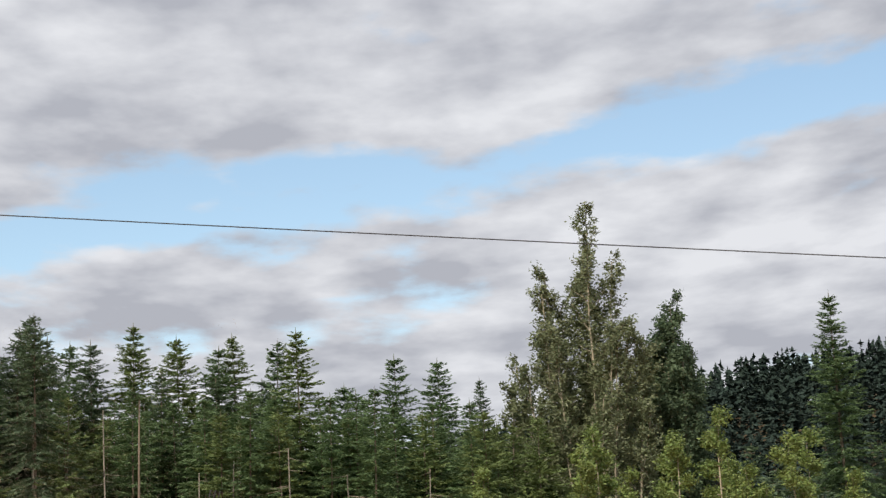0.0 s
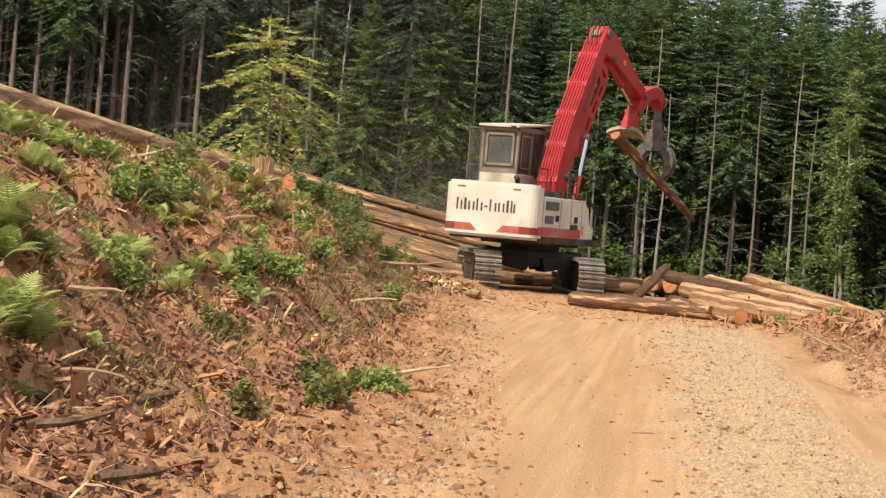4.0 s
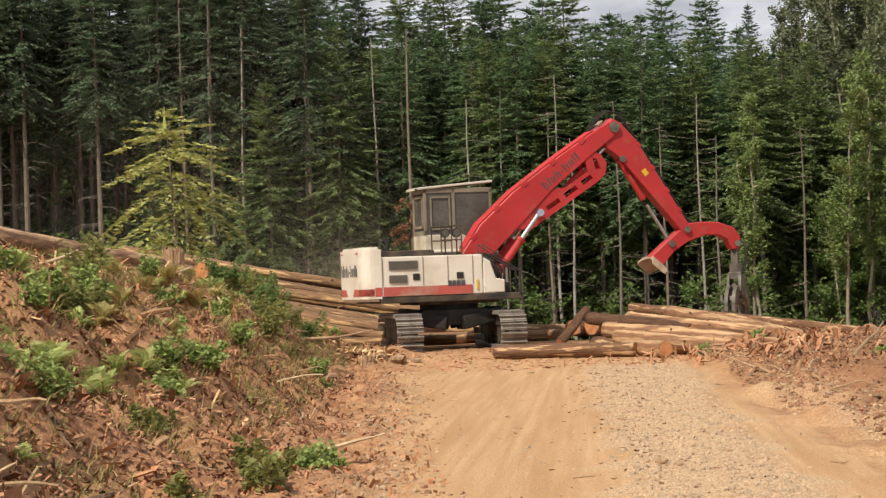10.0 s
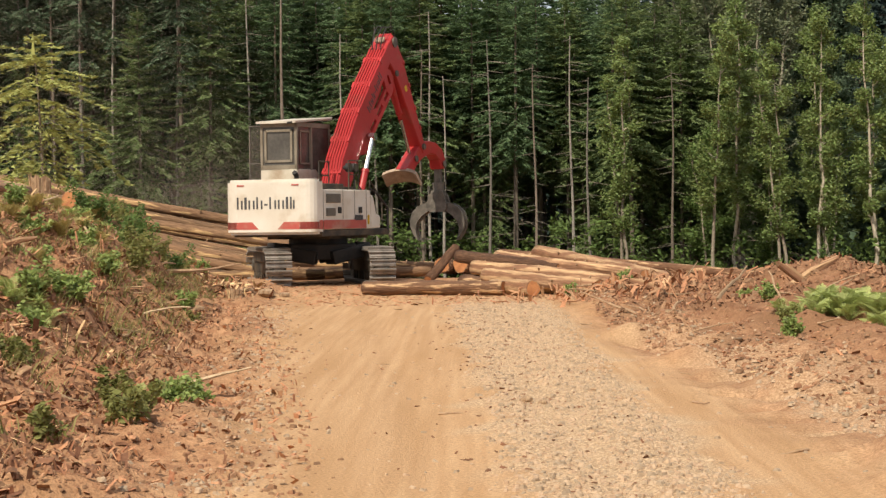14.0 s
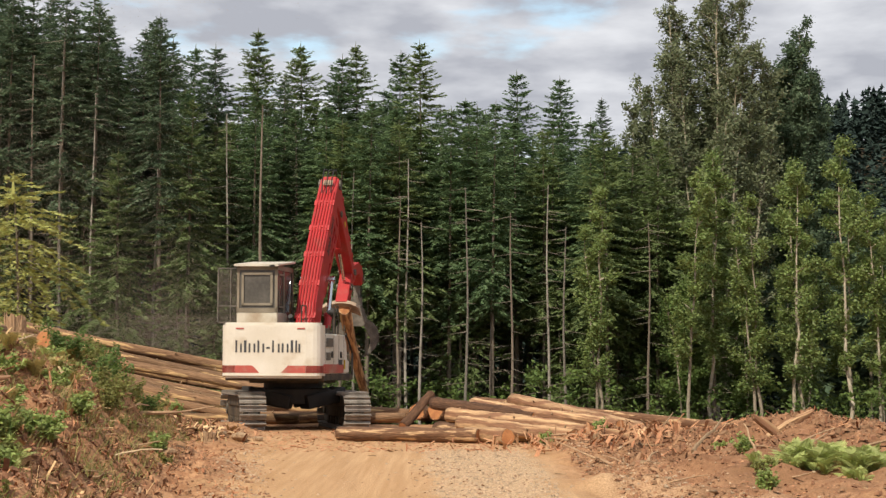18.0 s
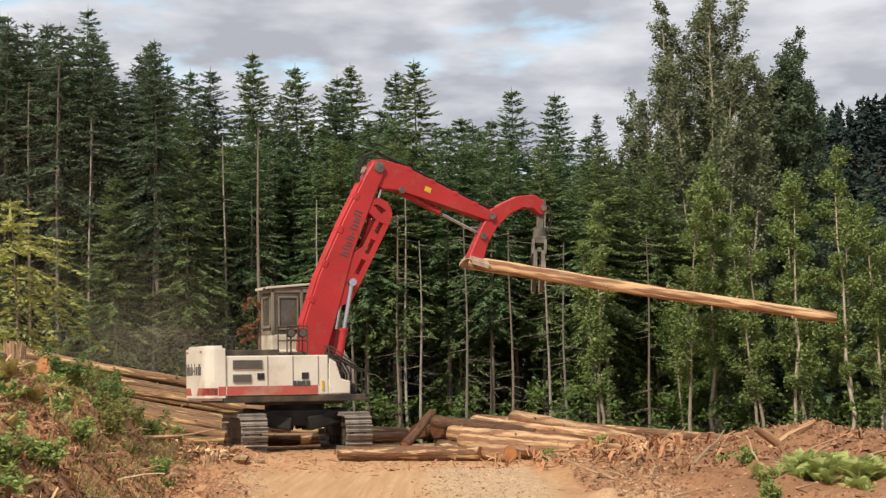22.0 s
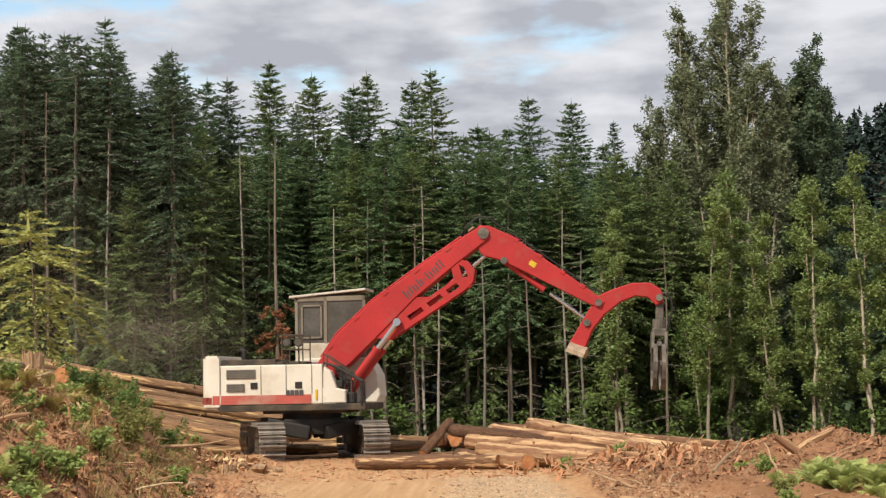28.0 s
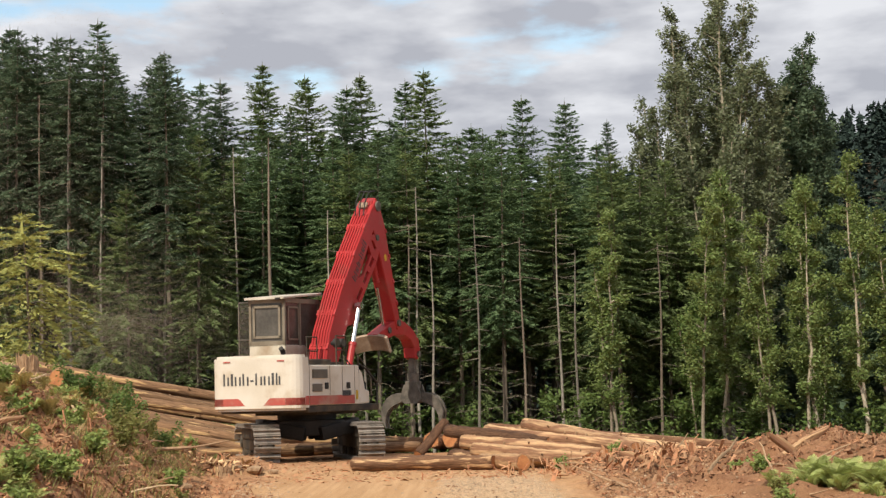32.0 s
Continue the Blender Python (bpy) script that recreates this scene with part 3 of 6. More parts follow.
    # right front corner: tool box, steps and pipes
    part("step_box", box(box(B(), (0.62, -1.38, 1.55), (1.0, -0.85, 2.0), 0.03), (0.62, -1.3, 2.0), (0.82, -0.9, 2.5), 0.03), WHITE, h, "cream step box at the front corner")
    part("valve_block", box(box(B(), (1.0, -1.2, 1.55), (1.5, -0.8, 1.85), 0.03), (0.84, -1.15, 2.0), (1.15, -0.85, 2.2), 0.03), BLACK, h, "black valve block and pipes")
    part("front_fender", prof(B(), [(0.64, 1.56), (1.28, 1.56), (1.28, 1.92), (1.02, 1.98), (0.86, 2.46), (0.64, 2.60)], -1.39, -1.02, 0.03), WHITE, h, "cream sloping front fender")
    for k in range(4):
        q = B()
        x, y = 1.08 + 0.09 * k, -0.98 - 0.05 * (k % 2)
        for u, v in (((x, y, 1.6), (x + 0.03, y - 0.03, 2.1)), ((x + 0.03, y - 0.03, 2.1), (x - 0.12, y + 0.1, 2.45)), ((x - 0.12, y + 0.1, 2.45), (x - 0.3, y + 0.35, 2.62))):
            rod(q, u, v, 0.03, 8)
        part("hydraulic_hose", q, BLACK, h, "black hydraulic hose")
    for y in (-1.40, -1.0):
        r = B()
        rod(r, (0.66, y, 2.70), (1.0, y, 2.58), 0.025, 8), rod(r, (1.0, y, 2.58), (1.74, y, 2.16), 0.03, 8), rod(r, (1.74, y, 2.16), (1.74, y, 1.5), 0.035, 8)
        part("front_rail", r, BLACK, h, "black sloping pipe rail")
    for y in (-1.36, -0.9):
        r = B()
        rod(r, (0.66, y, 2.45), (0.66, y, 2.95), 0.018, 8), rod(r, (0.66, y, 2.95), (1.45, y, 2.40), 0.018, 8), rod(r, (1.45, y, 2.40), (1.45, y, 1.6), 0.018, 8)
        part("grab_rail", r, DUSTY, h)
    for y in (-0.72, 0.16):
        part("boom_mount", prof(B(), [(-0.1, 1.5), (1.05, 1.5), (0.75, 2.35), (0.45, 2.62), (0.12, 2.5)], y, y + 0.08), BLACK, h, "black boom mounting ear")
    return h


def B_house():
    b = B()
    w = 1.40
    box(b, (-2.38, -w, 1.55), (0.62, -0.72, 2.67), 0.04)
    box(b, (-2.38, -0.75, 1.55), (-0.35, w, 2.67), 0.04)
    prof(b, [(-0.4, 1.55), (1.86, 1.55), (1.95, 1.75), (1.90, 2.35), (1.62, 2.86), (-0.4, 2.86)], 0.30, 1.42, 0.03)
    return b


def cab():
    y0, y1, x0, x1 = 0.36, 1.56, -0.55, 1.55
    c = part("cab", box(prof(B(), [(x0, 2.18), (x1, 2.18), (x1, 2.75), (0.62, 3.30), (x0, 3.30)], y0, y1, 0.02), (x0 - 0.01, y0 - 0.01, 2.10), (x1, y1 + 0.01, 2.2)), CABW, loader, "raised cream operator cab with dark windows")
    # posts of the upper cab
    b = B()
    for x in (x0, 0.32, x1 - 0.09):
        for y in (y0, y1 - 0.08):
            box(b, (x, y, 3.28 if x < 1 else 2.7), (x + 0.09, y + 0.08, 4.66), 0.01)
    for y in (y0, y1 - 0.08):
        box(b, (x0, y, 4.52), (x1, y + 0.08, 4.66), 0.01)
    box(b, (x0, y0, 4.52), (x0 + 0.09, y1, 4.66)), box(b, (x0, y0, 3.28), (x0 + 0.09, y1, 3.42))
    part("cab_frame", b, FRAMEM, c, "tan cab posts and rails")
    g = 0.012
    for y in (y0 + 0.03, y1 - 0.05):
        part("side_window", box(B(), (x0 + 0.09, y, 3.30), (0.32, y + g, 4.52)), GLASS, c, "dark tinted side window")
        part("front_side_window", prof(B(), [(0.41, 3.30), (0.62, 3.30), (x1 - 0.09, 2.76), (x1 - 0.09, 4.52), (0.41, 4.52)], y, y + g), GLASS, c, "dark tinted side window")
    for y in (y0 - 0.012, y1 + 0.002):
        part("window_frame", frame_xz(-0.36, 0.26, 3.44, 4.42, y, 0.012, 0.05), FRAMEM, c)
    part("rear_window", box(B(), (x0 + 0.03, y0 + 0.08, 3.42), (x0 + 0.04, y1 - 0.08, 4.52)), GLASS, c, "dark rear window")
    f = B()
    for ya, yb, za, zb in ((y0 + 0.14, y1 - 0.14, 3.50, 3.57), (y0 + 0.14, y1 - 0.14, 4.38, 4.45), (y0 + 0.14, y0 + 0.21, 3.5, 4.45), (y1 - 0.21, y1 - 0.14, 3.5, 4.45)):
        box(f, (x0 - 0.012, ya, za), (x0 + 0.02, yb, zb))
    part("rear_window_frame", f, FRAMEM, c, "tan rear window frame")
    part("front_window", box(B(), (x1 - 0.05, y0 + 0.08, 2.78), (x1 - 0.04, y1 - 0.08, 4.52)), GLASS, c, "dark front window")
    part("roof", prof(B(), [(x0 - 0.16, 4.62), (x1 + 0.02, 4.80), (x1 + 0.02, 4.87), (x0 - 0.16, 4.69)], y0 - 0.06, y1 + 0.06, 0.015), ROOF, c, "flat sloping cab roof")
    part("beacon", box(B(), (x0 - 0.2, y0 + 0.05, 4.60), (x0 - 0.1, y0 + 0.2, 4.66), 0.01), BLACK, c)
    # open guard screen swung out beside the cab
    s, xs, ya, yb, za, zb = B(), 0.10, y1 + 0.04, y1 + 0.72, 3.02, 4.60
    for i in range(1, 20):
        y = ya + (yb - ya) * i / 20
        rod(s, (xs, y, za), (xs, y, zb), 0.006, 4)
    for i in range(1, 44):
        z = za + (zb - za) * i / 44
        rod(s, (xs, ya, z), (xs, yb, z), 0.005, 4)
    for z in (za, 3.5, zb):
        box(s, (xs - 0.02, ya, z - 0.02), (xs + 0.02, yb, z + 0.02))
    for y in (ya, ya + 0.30, yb):
        box(s, (xs - 0.025, y - 0.018, za), (xs + 0.025, y + 0.018, zb))
    for z in (3.2, 4.4):
        rod(s, (xs, y1 - 0.03, z), (xs, ya, z), 0.03, 8)
    part("guard_screen", s, GSTEEL, c, "grey steel mesh guard screen")
    return c


def frame_xz(x0, x1, z0, z1, y, t, w):
    b = B()
    for a, c, d, e in ((x0, x1, z0, z0 + w), (x0, x1, z1 - w, z1), (x0, x0 + w, z0, z1), (x1 - w, x1, z0, z1)):
        box(b, (a, y, d), (c, y + t, e))
    return b


LB, LS = 6.25, 3.81
FX, FZ, FY = 0.36, 2.29, -0.25
TIP, BUTT = (1.70, -0.16), (-0.85, -1.13)


def boom():
    o = part("boom", prof(B(), [(-0.28, -0.06), (-0.16, 0.26), (1.2, 0.62), (2.6, 0.66), (4.4, 0.50), (5.9, 0.30), (6.36, 0.20), (6.42, -0.08), (6.2, -0.22), (5.3, -0.16), (3.6, -0.10), (2.0, -0.22), (0.9, -0.28), (0.0, -0.25)], -0.29, 0.29, 0.03), RED, loader, "red box boom with bolted plates")
    for y in (-0.25, 0.17):
        b = B()
        for i, q in enumerate(([(1.9, -0.14), (2.25, -0.52), (3.05, -0.63), (3.05, -0.10)],
                               [(3.05, -0.48), (3.05, -0.63), (4.8, -0.86), (4.8, -0.70)],
                               [(3.05, -0.10), (3.05, -0.33), (4.8, -0.55), (4.8, -0.44), (3.9, -0.33), (3.6, -0.10)],
                               [(3.52, -0.38), (3.52, -0.55), (3.72, -0.58), (3.72, -0.41)],
                               [(4.18, -0.46), (4.18, -0.63), (4.38, -0.66), (4.38, -0.49)],
                               [(4.74, -0.44), (4.74, -0.86), (5.12, -0.84), (5.12, -0.64), (4.98, -0.54)],
                               [(5.12, -0.84), (5.38, -0.62), (5.40, -0.30), (5.22, -0.06), (5.08, -0.10), (5.20, -0.34), (5.12, -0.64)],
                               [(4.74, -0.46), (4.98, -0.54), (5.18, -0.10), (4.92, -0.10)])):
            prof(b, q, y - 0.002 * i, y + 0.08 + 0.002 * i)
        part("cylinder_bracket", b, RED, o, "red slotted bracket under the boom")
    for x in (0.8, 1.9, 3.0, 4.1, 5.2):
        b = B()
        zt = float(np.interp(x, [-0.16, 1.2, 2.6, 4.4, 5.9], [0.26, 0.62, 0.66, 0.50, 0.30]))
        box(b, (x - 0.10, -0.31, zt - 0.10), (x + 0.10, 0.31, zt + 0.025), 0.01)
        for y in (-0.22, -0.1, 0.1, 0.22):
            rod(b, (x, y, zt + 0.02), (x, y, zt + 0.06), 0.03, 6)
        part("boom_strap", b, RED, o, "bolted red strap")
    for y in (-0.33, 0.30):
        for x in (0, LB):
            part("boom_pin", rod(B(), (x, y, 0), (x, y + 0.06, 0), 0.16, 16), GSTEEL, o)
    for s in (-1, 1):
        cells, x = [], 3.40
        for wd, ht in ((0.14, 0.26), (0.045, 0.26), (0.13, 0.2), (0.13, 0.26), (0.06, 0.06), (0.16, 0.26), (0.13, 0.2), (0.045, 0.26), (0.09, 0.26)):
            cells.append((x, x + min(wd, 0.045), 0.0, ht) if ht > 0.1 else (x, x + wd, 0.08, 0.12))
            if wd > 0.1:
                cells.append((x + wd - 0.045, x + wd, 0.0, min(ht, 0.19)))
            x += wd + 0.065
        bars("boom_lettering", o, INK, cells, 0.0, s * 0.292, 0.02, "x", "dark bars of painted lettering")
    # hoses along the top
    for k, y in enumerate((-0.22, -0.135, -0.045, 0.045, 0.135, 0.22)):
        h = B()
        q = [(0.4, 0.43), (1.2, 0.65), (2.6, 0.69), (4.4, 0.53), (5.7, 0.36)]
        for a, c in zip(q[:-1], q[1:]):
            rod(h, (a[0], y, a[1]), (c[0], y, c[1]), 0.03, 6)
        part("hydraulic_pipe", h, RED, o, "red painted hydraulic pipe")
    for k, y in enumerate((-0.14, 0.0, 0.14)):
        h = B()
        q = [(5.6, 0.38), (6.05, 0.50 + 0.03 * k), (6.45, 0.46 + 0.03 * k), (6.75, 0.15)]
        for u, v in zip(q[:-1], q[1:]):
            rod(h, (u[0], y, u[1]), (v[0], y, v[1]), 0.02, 6)
        part("hydraulic_hose", h, BLACK, o, "black hydraulic hose")
    part("boom_head_plate", box(B(), (5.95, -0.15, 0.33), (6.15, 0.15, 0.375), 0.015), PAD, o, "scuffed pale plate")
    return o


def stick():
    o = part("stick", prof(B(), [(-0.22, -0.18), (-0.25, 0.12), (0.0, 0.26), (0.75, 0.36), (1.1, 0.33), (3.6, 0.16), (3.95, 0.12), (4.0, -0.12), (3.7, -0.17), (1.3, -0.36), (0.75, -0.42), (0.35, -0.55), (0.15, -0.50)], -0.23, 0.23, 0.025), RED, loader, "red tapering stick boom")
    part("sticker", box(B(), (1.55, -0.238, -0.10), (1.75, -0.232, 0.05)), YELLOW, o, "yellow warning sticker")
    part("sticker", box(B(), (1.55, 0.232, -0.10), (1.75, 0.238, 0.05)), YELLOW, o, "yellow warning sticker")
    for x in (0.9, 1.7, 2.5, 3.2):
        b = B()
        zt = float(np.interp(x, [0.75, 1.1, 3.6], [0.36, 0.33, 0.16]))
        box(b, (x - 0.07, -0.245, zt - 0.08), (x + 0.07, 0.245, zt + 0.03), 0.01)
        part("stick_strap", b, RED, o)
    for k, y in enumerate((-0.12, 0.0, 0.12)):
        h = B()
        q = [(-0.2, 0.45), (0.3, 0.42), (1.1, 0.40), (3.5, 0.24), (3.9, 0.32), (4.2, 0.2)]
        for a, c in zip(q[:-1], q[1:]):
            rod(h, (a[0], y, a[1]), (c[0], y, c[1]), 0.02, 6)
        part("hydraulic_hose", h, BLACK, o, "black hydraulic hose")
    for y in (-0.29, 0.25):
        for x, z in ((LS, 0), (0.9, -0.36)):
            part("stick_pin", rod(B(), (x, y, z), (x, y + 0.04, z), 0.10, 14), GSTEEL, o)
    return o


def heel():
    pts = [(-1.02, -0.98), (-0.62, -1.22), (-0.30, -0.72), (0.10, -0.36), (0.62, -0.08), (1.05, 0.0), (1.38, -0.10), (1.56, -0.36), (1.80, -0.30), (1.78, 0.06), (1.52, 0.30), (1.0, 0.38), (0.45, 0.30), (0.05, 0.20), (-0.32, -0.16)]
    o = part("heel_arm", prof(B(), pts, -0.20, 0.20, 0.025), RED, loader, "red curved heel arm")
    b = B()
    # broad curved butt plate
    n = 8
    for i in range(n):
        a0, a1 = -58 + i * 116 / n, -58 + (i + 1) * 116 / n
        q = [(0.70 * math.sin(radians(a)), 0.42 * (1 - math.cos(radians(a)))) for a in (a0, a1)]
        m = pose(-0.78, 0, -1.12, 0, 30, 0)
        vs = []
        for (yy, zz) in q:
            for dx, dz in ((-0.26, 0.0), (0.26, 0.0), (0.26, 0.12), (-0.26, 0.12)):
                vs.append(b.verts.new(m @ Vector((dx, yy, -zz * 1.0 + dz - 0.05))))
        fs = [b.faces.new([vs[j] for j in f]) for f in ((0, 1, 5, 4), (1, 2, 6, 5), (2, 3, 7, 6), (3, 0, 4, 7)) + (((0, 3, 2, 1),) if i == 0 else ()) + (((4, 5, 6, 7),) if i == n - 1 else ())]
        bmesh.ops.recalc_face_normals(b, faces=fs)
    bmesh.ops.remove_doubles(b, verts=b.verts, dist=0.0005)
    bmesh.ops.recalc_face_normals(b, faces=b.faces)
    part("butt_plate", b, PAD, o, "broad curved scraped butt plate")
    for y in (-0.26, 0.22):
        for x, z in ((0, 0), TIP, (-0.42, -0.50)):
            part("heel_pin", rod(B(), (x, y, z), (x, y + 0.04, z), 0.10, 14), GSTEEL, o)
    return o


def grapple():
    """Hangs from its origin; opens along its y axis."""
    b = B()
    box(b, (-0.11, -0.11, -0.66), (0.11, 0.11, 0.06), 0.03)
    rod(b, (0, -0.16, 0), (0, 0.16, 0), 0.07, 12)
    rod(b, (0, 0, -0.60), (0, 0, -0.90), 0.19, 16)
    o = part("grapple", b, GSTEEL, loader, "worn grey steel log grapple")
    b = B()
    for x in (-0.22, 0.14):
        pts = [(-0.38, -1.42), (-0.24, -0.96), (0.24, -0.96), (0.38, -1.42), (0.22, -1.56), (-0.22, -1.56)]
        vs = [[b.verts.new((x + d, yy, zz)) for yy, zz in pts] for d in (0, 0.08)]
        fs = [b.faces.new(vs[0]), b.faces.new(vs[1][::-1])] + [b.faces.new((vs[0][i], vs[1][i], vs[1][(i + 1) % 6], vs[0][(i + 1) % 6])) for i in range(6)]
        bmesh.ops.recalc_face_normals(b, faces=fs)
    box(b, (-0.2, -0.20, -1.08), (0.2, 0.20, -0.86), 0.03)
    part("grapple_head", b, GSTEEL, o, "steel grapple head")
    part("grapple_cylinder", rod(rod(B(), (0, -0.32, -1.28), (0, 0.05, -1.28), 0.075, 12), (0, 0.05, -1.28), (0, 0.34, -1.28), 0.045, 12), GSTEEL, o)
    h = B()
    for y in (-0.12, 0.12):
        q = [(0.1, 0.12), (0.3, 0.0), (0.36, -0.3), (0.22, -0.92)]
        for a, c in zip(q[:-1], q[1:]):
            rod(h, (a[0], y, a[1]), (c[0], y, c[1]), 0.02, 6)
    part("hydraulic_hose", h, BLACK, o)
    jaws = []
    for s in (-1, 1):
        b = B()
        curve = [(-0.02, 0.12, 0.14), (0.14, 0.0, 0.19), (0.28, -0.18, 0.20), (0.38, -0.40, 0.17), (0.40, -0.64, 0.13), (0.33, -0.86, 0.10), (0.18, -1.04, 0.07), (0.0, -1.16, 0.025)]
        for x in ((-0.17, -0.06), (0.06, 0.17)):
            pr = []
            for (yy, zz, hw) in curve:
                pr.append([b.verts.new((xx, s * (yy + e * hw), zz)) for xx, e in ((x[0], -1), (x[1], -1), (x[1], 1), (x[0], 1))])
            fs = []
            for u, v in zip(pr[:-1], pr[1:]):
                fs += [b.faces.new((u[i], u[(i + 1) % 4], v[(i + 1) % 4], v[i])) for i in range(4)]
            fs += [b.faces.new(pr[0]), b.faces.new(pr[-1][::-1])]
            bmesh.ops.recalc_face_normals(b, faces=fs)
        box(b, (-0.06, s * 0.20 - 0.06, -0.5), (0.06, s * 0.36 - 0.03, -0.35))
        j = part("grapple_jaw", b, GSTEEL, loader, "curved steel grapple jaw")
        jaws.append((s, j))
    return o, jaws


def ram(r_barrel, r_rod, barrel_len, rod_len, barrel_mat, name):
    a = B()
    rod(a, (-0.05, 0, 0), (barrel_len, 0, 0), r_barrel, 14), rod(a, (barrel_len - 0.1, 0, 0), (barrel_len, 0, 0), r_barrel * 1.18, 14), rod(a, (0, -r_barrel, 0), (0, r_barrel, 0), r_barrel * 1.1, 12)
    ba = part(name + "_cylinder", a, barrel_mat, loader, "hydraulic cylinder barrel")
    c = B()
    rod(c, (0, 0, 0), (-rod_len, 0, 0), r_rod, 12), rod(c, (0, -r_barrel, 0), (0, r_barrel, 0), r_rod * 1.6, 12)
    ro = part(name + "_rod", c, CHROME, loader, "bright chrome piston rod")
    return ba, ro


undercarriage()
HOUSE = house()
CAB = cab()
BOOM = boom()
STICK = stick()
HEEL = heel()
GRAPPLE, JAWS = grapple()
RAMS = [ram(0.11, 0.07, 1.75, 1.9, RED, "boom") for _ in range(2)] + [ram(0.10, 0.06, 2.3, 2.1, RED, "stick"), ram(0.09, 0.05, 1.35, 1.3, RED, "heel")]


# ---- logs ----
def log_mesh(L, r0, r1, seed, seg=18, rings=22):
    rng = random.Random(seed)
    vs, fs = [], []
    ph = [rng.uniform(0, 6.28) for _ in range(4)]
    for i in range(rings + 1):
        t = i / rings
        x = t * L
        r = r0 + (r1 - r0) * t
        bx, bz = 0.05 * math.sin(2.2 * t + ph[0]) * L / 10, 0.04 * math.sin(2.9 * t + ph[1]) * L / 10
        for k in range(seg):
            a = 2 * math.pi * k / seg
            rr = r * (1 + 0.05 * math.sin(3 * a + ph[2] + 2 * t) + 0.07 * rng.uniform(-1, 1) + 0.05 * math.sin(9 * t + ph[3] + a))
            vs.append((x, bx + rr * math.cos(a), bz + rr * math.sin(a)))
    for i in range(rings):
        for k in range(seg):
            fs.append((i * seg + k, i * seg + (k + 1) % seg, (i + 1) * seg + (k + 1) % seg, (i + 1) * seg + k))
    fs.append(tuple(range(seg))[::-1]), fs.append(tuple(rings * seg + k for k in range(seg)))
    return vs, fs


def log(L, r0, r1, m, seed, mtl=None, label="freshly cut log with brown bark lying on the landing", group="logs"):
    o = smooth_sides(part("log", log_mesh(L, r0, r1, seed), mtl or BARK))
    o.matrix_basis = m
    tagged(o, label, "log", group)
    rng = random.Random(seed + 5)
    for x, r, s in ((-0.006, r0, -1), (L + 0.006, r1, 1)):
        src = o.data.vertices
        seg = 18
        ring = [src[k if s < 0 else len(src) - seg + k].co for k in range(seg)]
        c = sum((v for v in ring), Vector()) / seg
        b = B()
        vs = [b.verts.new((x, c.y + (v.y - c.y) * 0.90, c.z + (v.z - c.z) * 0.90)) for v in ring]
        ws = [b.verts.new((x + s * 0.004, c.y + (v.y - c.y) * 0.45, c.z + (v.z - c.z) * 0.45)) for v in ring]
        for k in range(seg):
            b.faces.new((vs[k], vs[(k + 1) % seg], ws[(k + 1) % seg], ws[k]))
        b.faces.new(ws)
        bmesh.ops.recalc_face_normals(b, faces=b.faces)
        part("cut_end", b, ENDW, o, "pale reddish sawn end")
    # broken branch stubs
    if L > 4:
        b = B()
        for k in range(5):
            t = rng.uniform(0.2, 0.9)
            a = rng.uniform(0, 6.28)
            r = r0 + (r1 - r0) * t
            rod(b, (t * L, r * 0.8 * math.cos(a), r * 0.8 * math.sin(a)), (t * L + 0.05, (r + 0.07) * math.cos(a), (r + 0.07) * math.sin(a)), 0.03, 6, 0.02)
        part("branch_stub", b, STICKM, o)["kind"] = "stuff"
    return o


def smooth_sides(ob):
    n = len(ob.data.polygons)
    ob.data.polygons.foreach_set("use_smooth", [i < n - 2 for i in range(n)])
    return ob


def span(a, b):
    """The pose of a log from its butt at a towards b, and its length."""
    a, b = Vector(a), Vector(b)
    d = b - a
    return Matrix.Translation(a) @ d.to_track_quat("X", "Z").to_matrix().to_4x4(), d.length


def lay(a, b, r0, r1, seed, mtl=None, **kw):
    m, L = span(a, b)
    return log(L, r0, r1, m, seed, mtl, **kw)


LOG1 = log(9.0, 0.17, 0.12, pose(0, 0, 0), 101, BARK, label="long brown log held in the grapple", group="carried logs")
LOG2 = log(11.0, 0.20, 0.15, pose(0, 0, 0), 102, PEELED, label="long peeled yellowish log held in the grapple", group="carried logs")


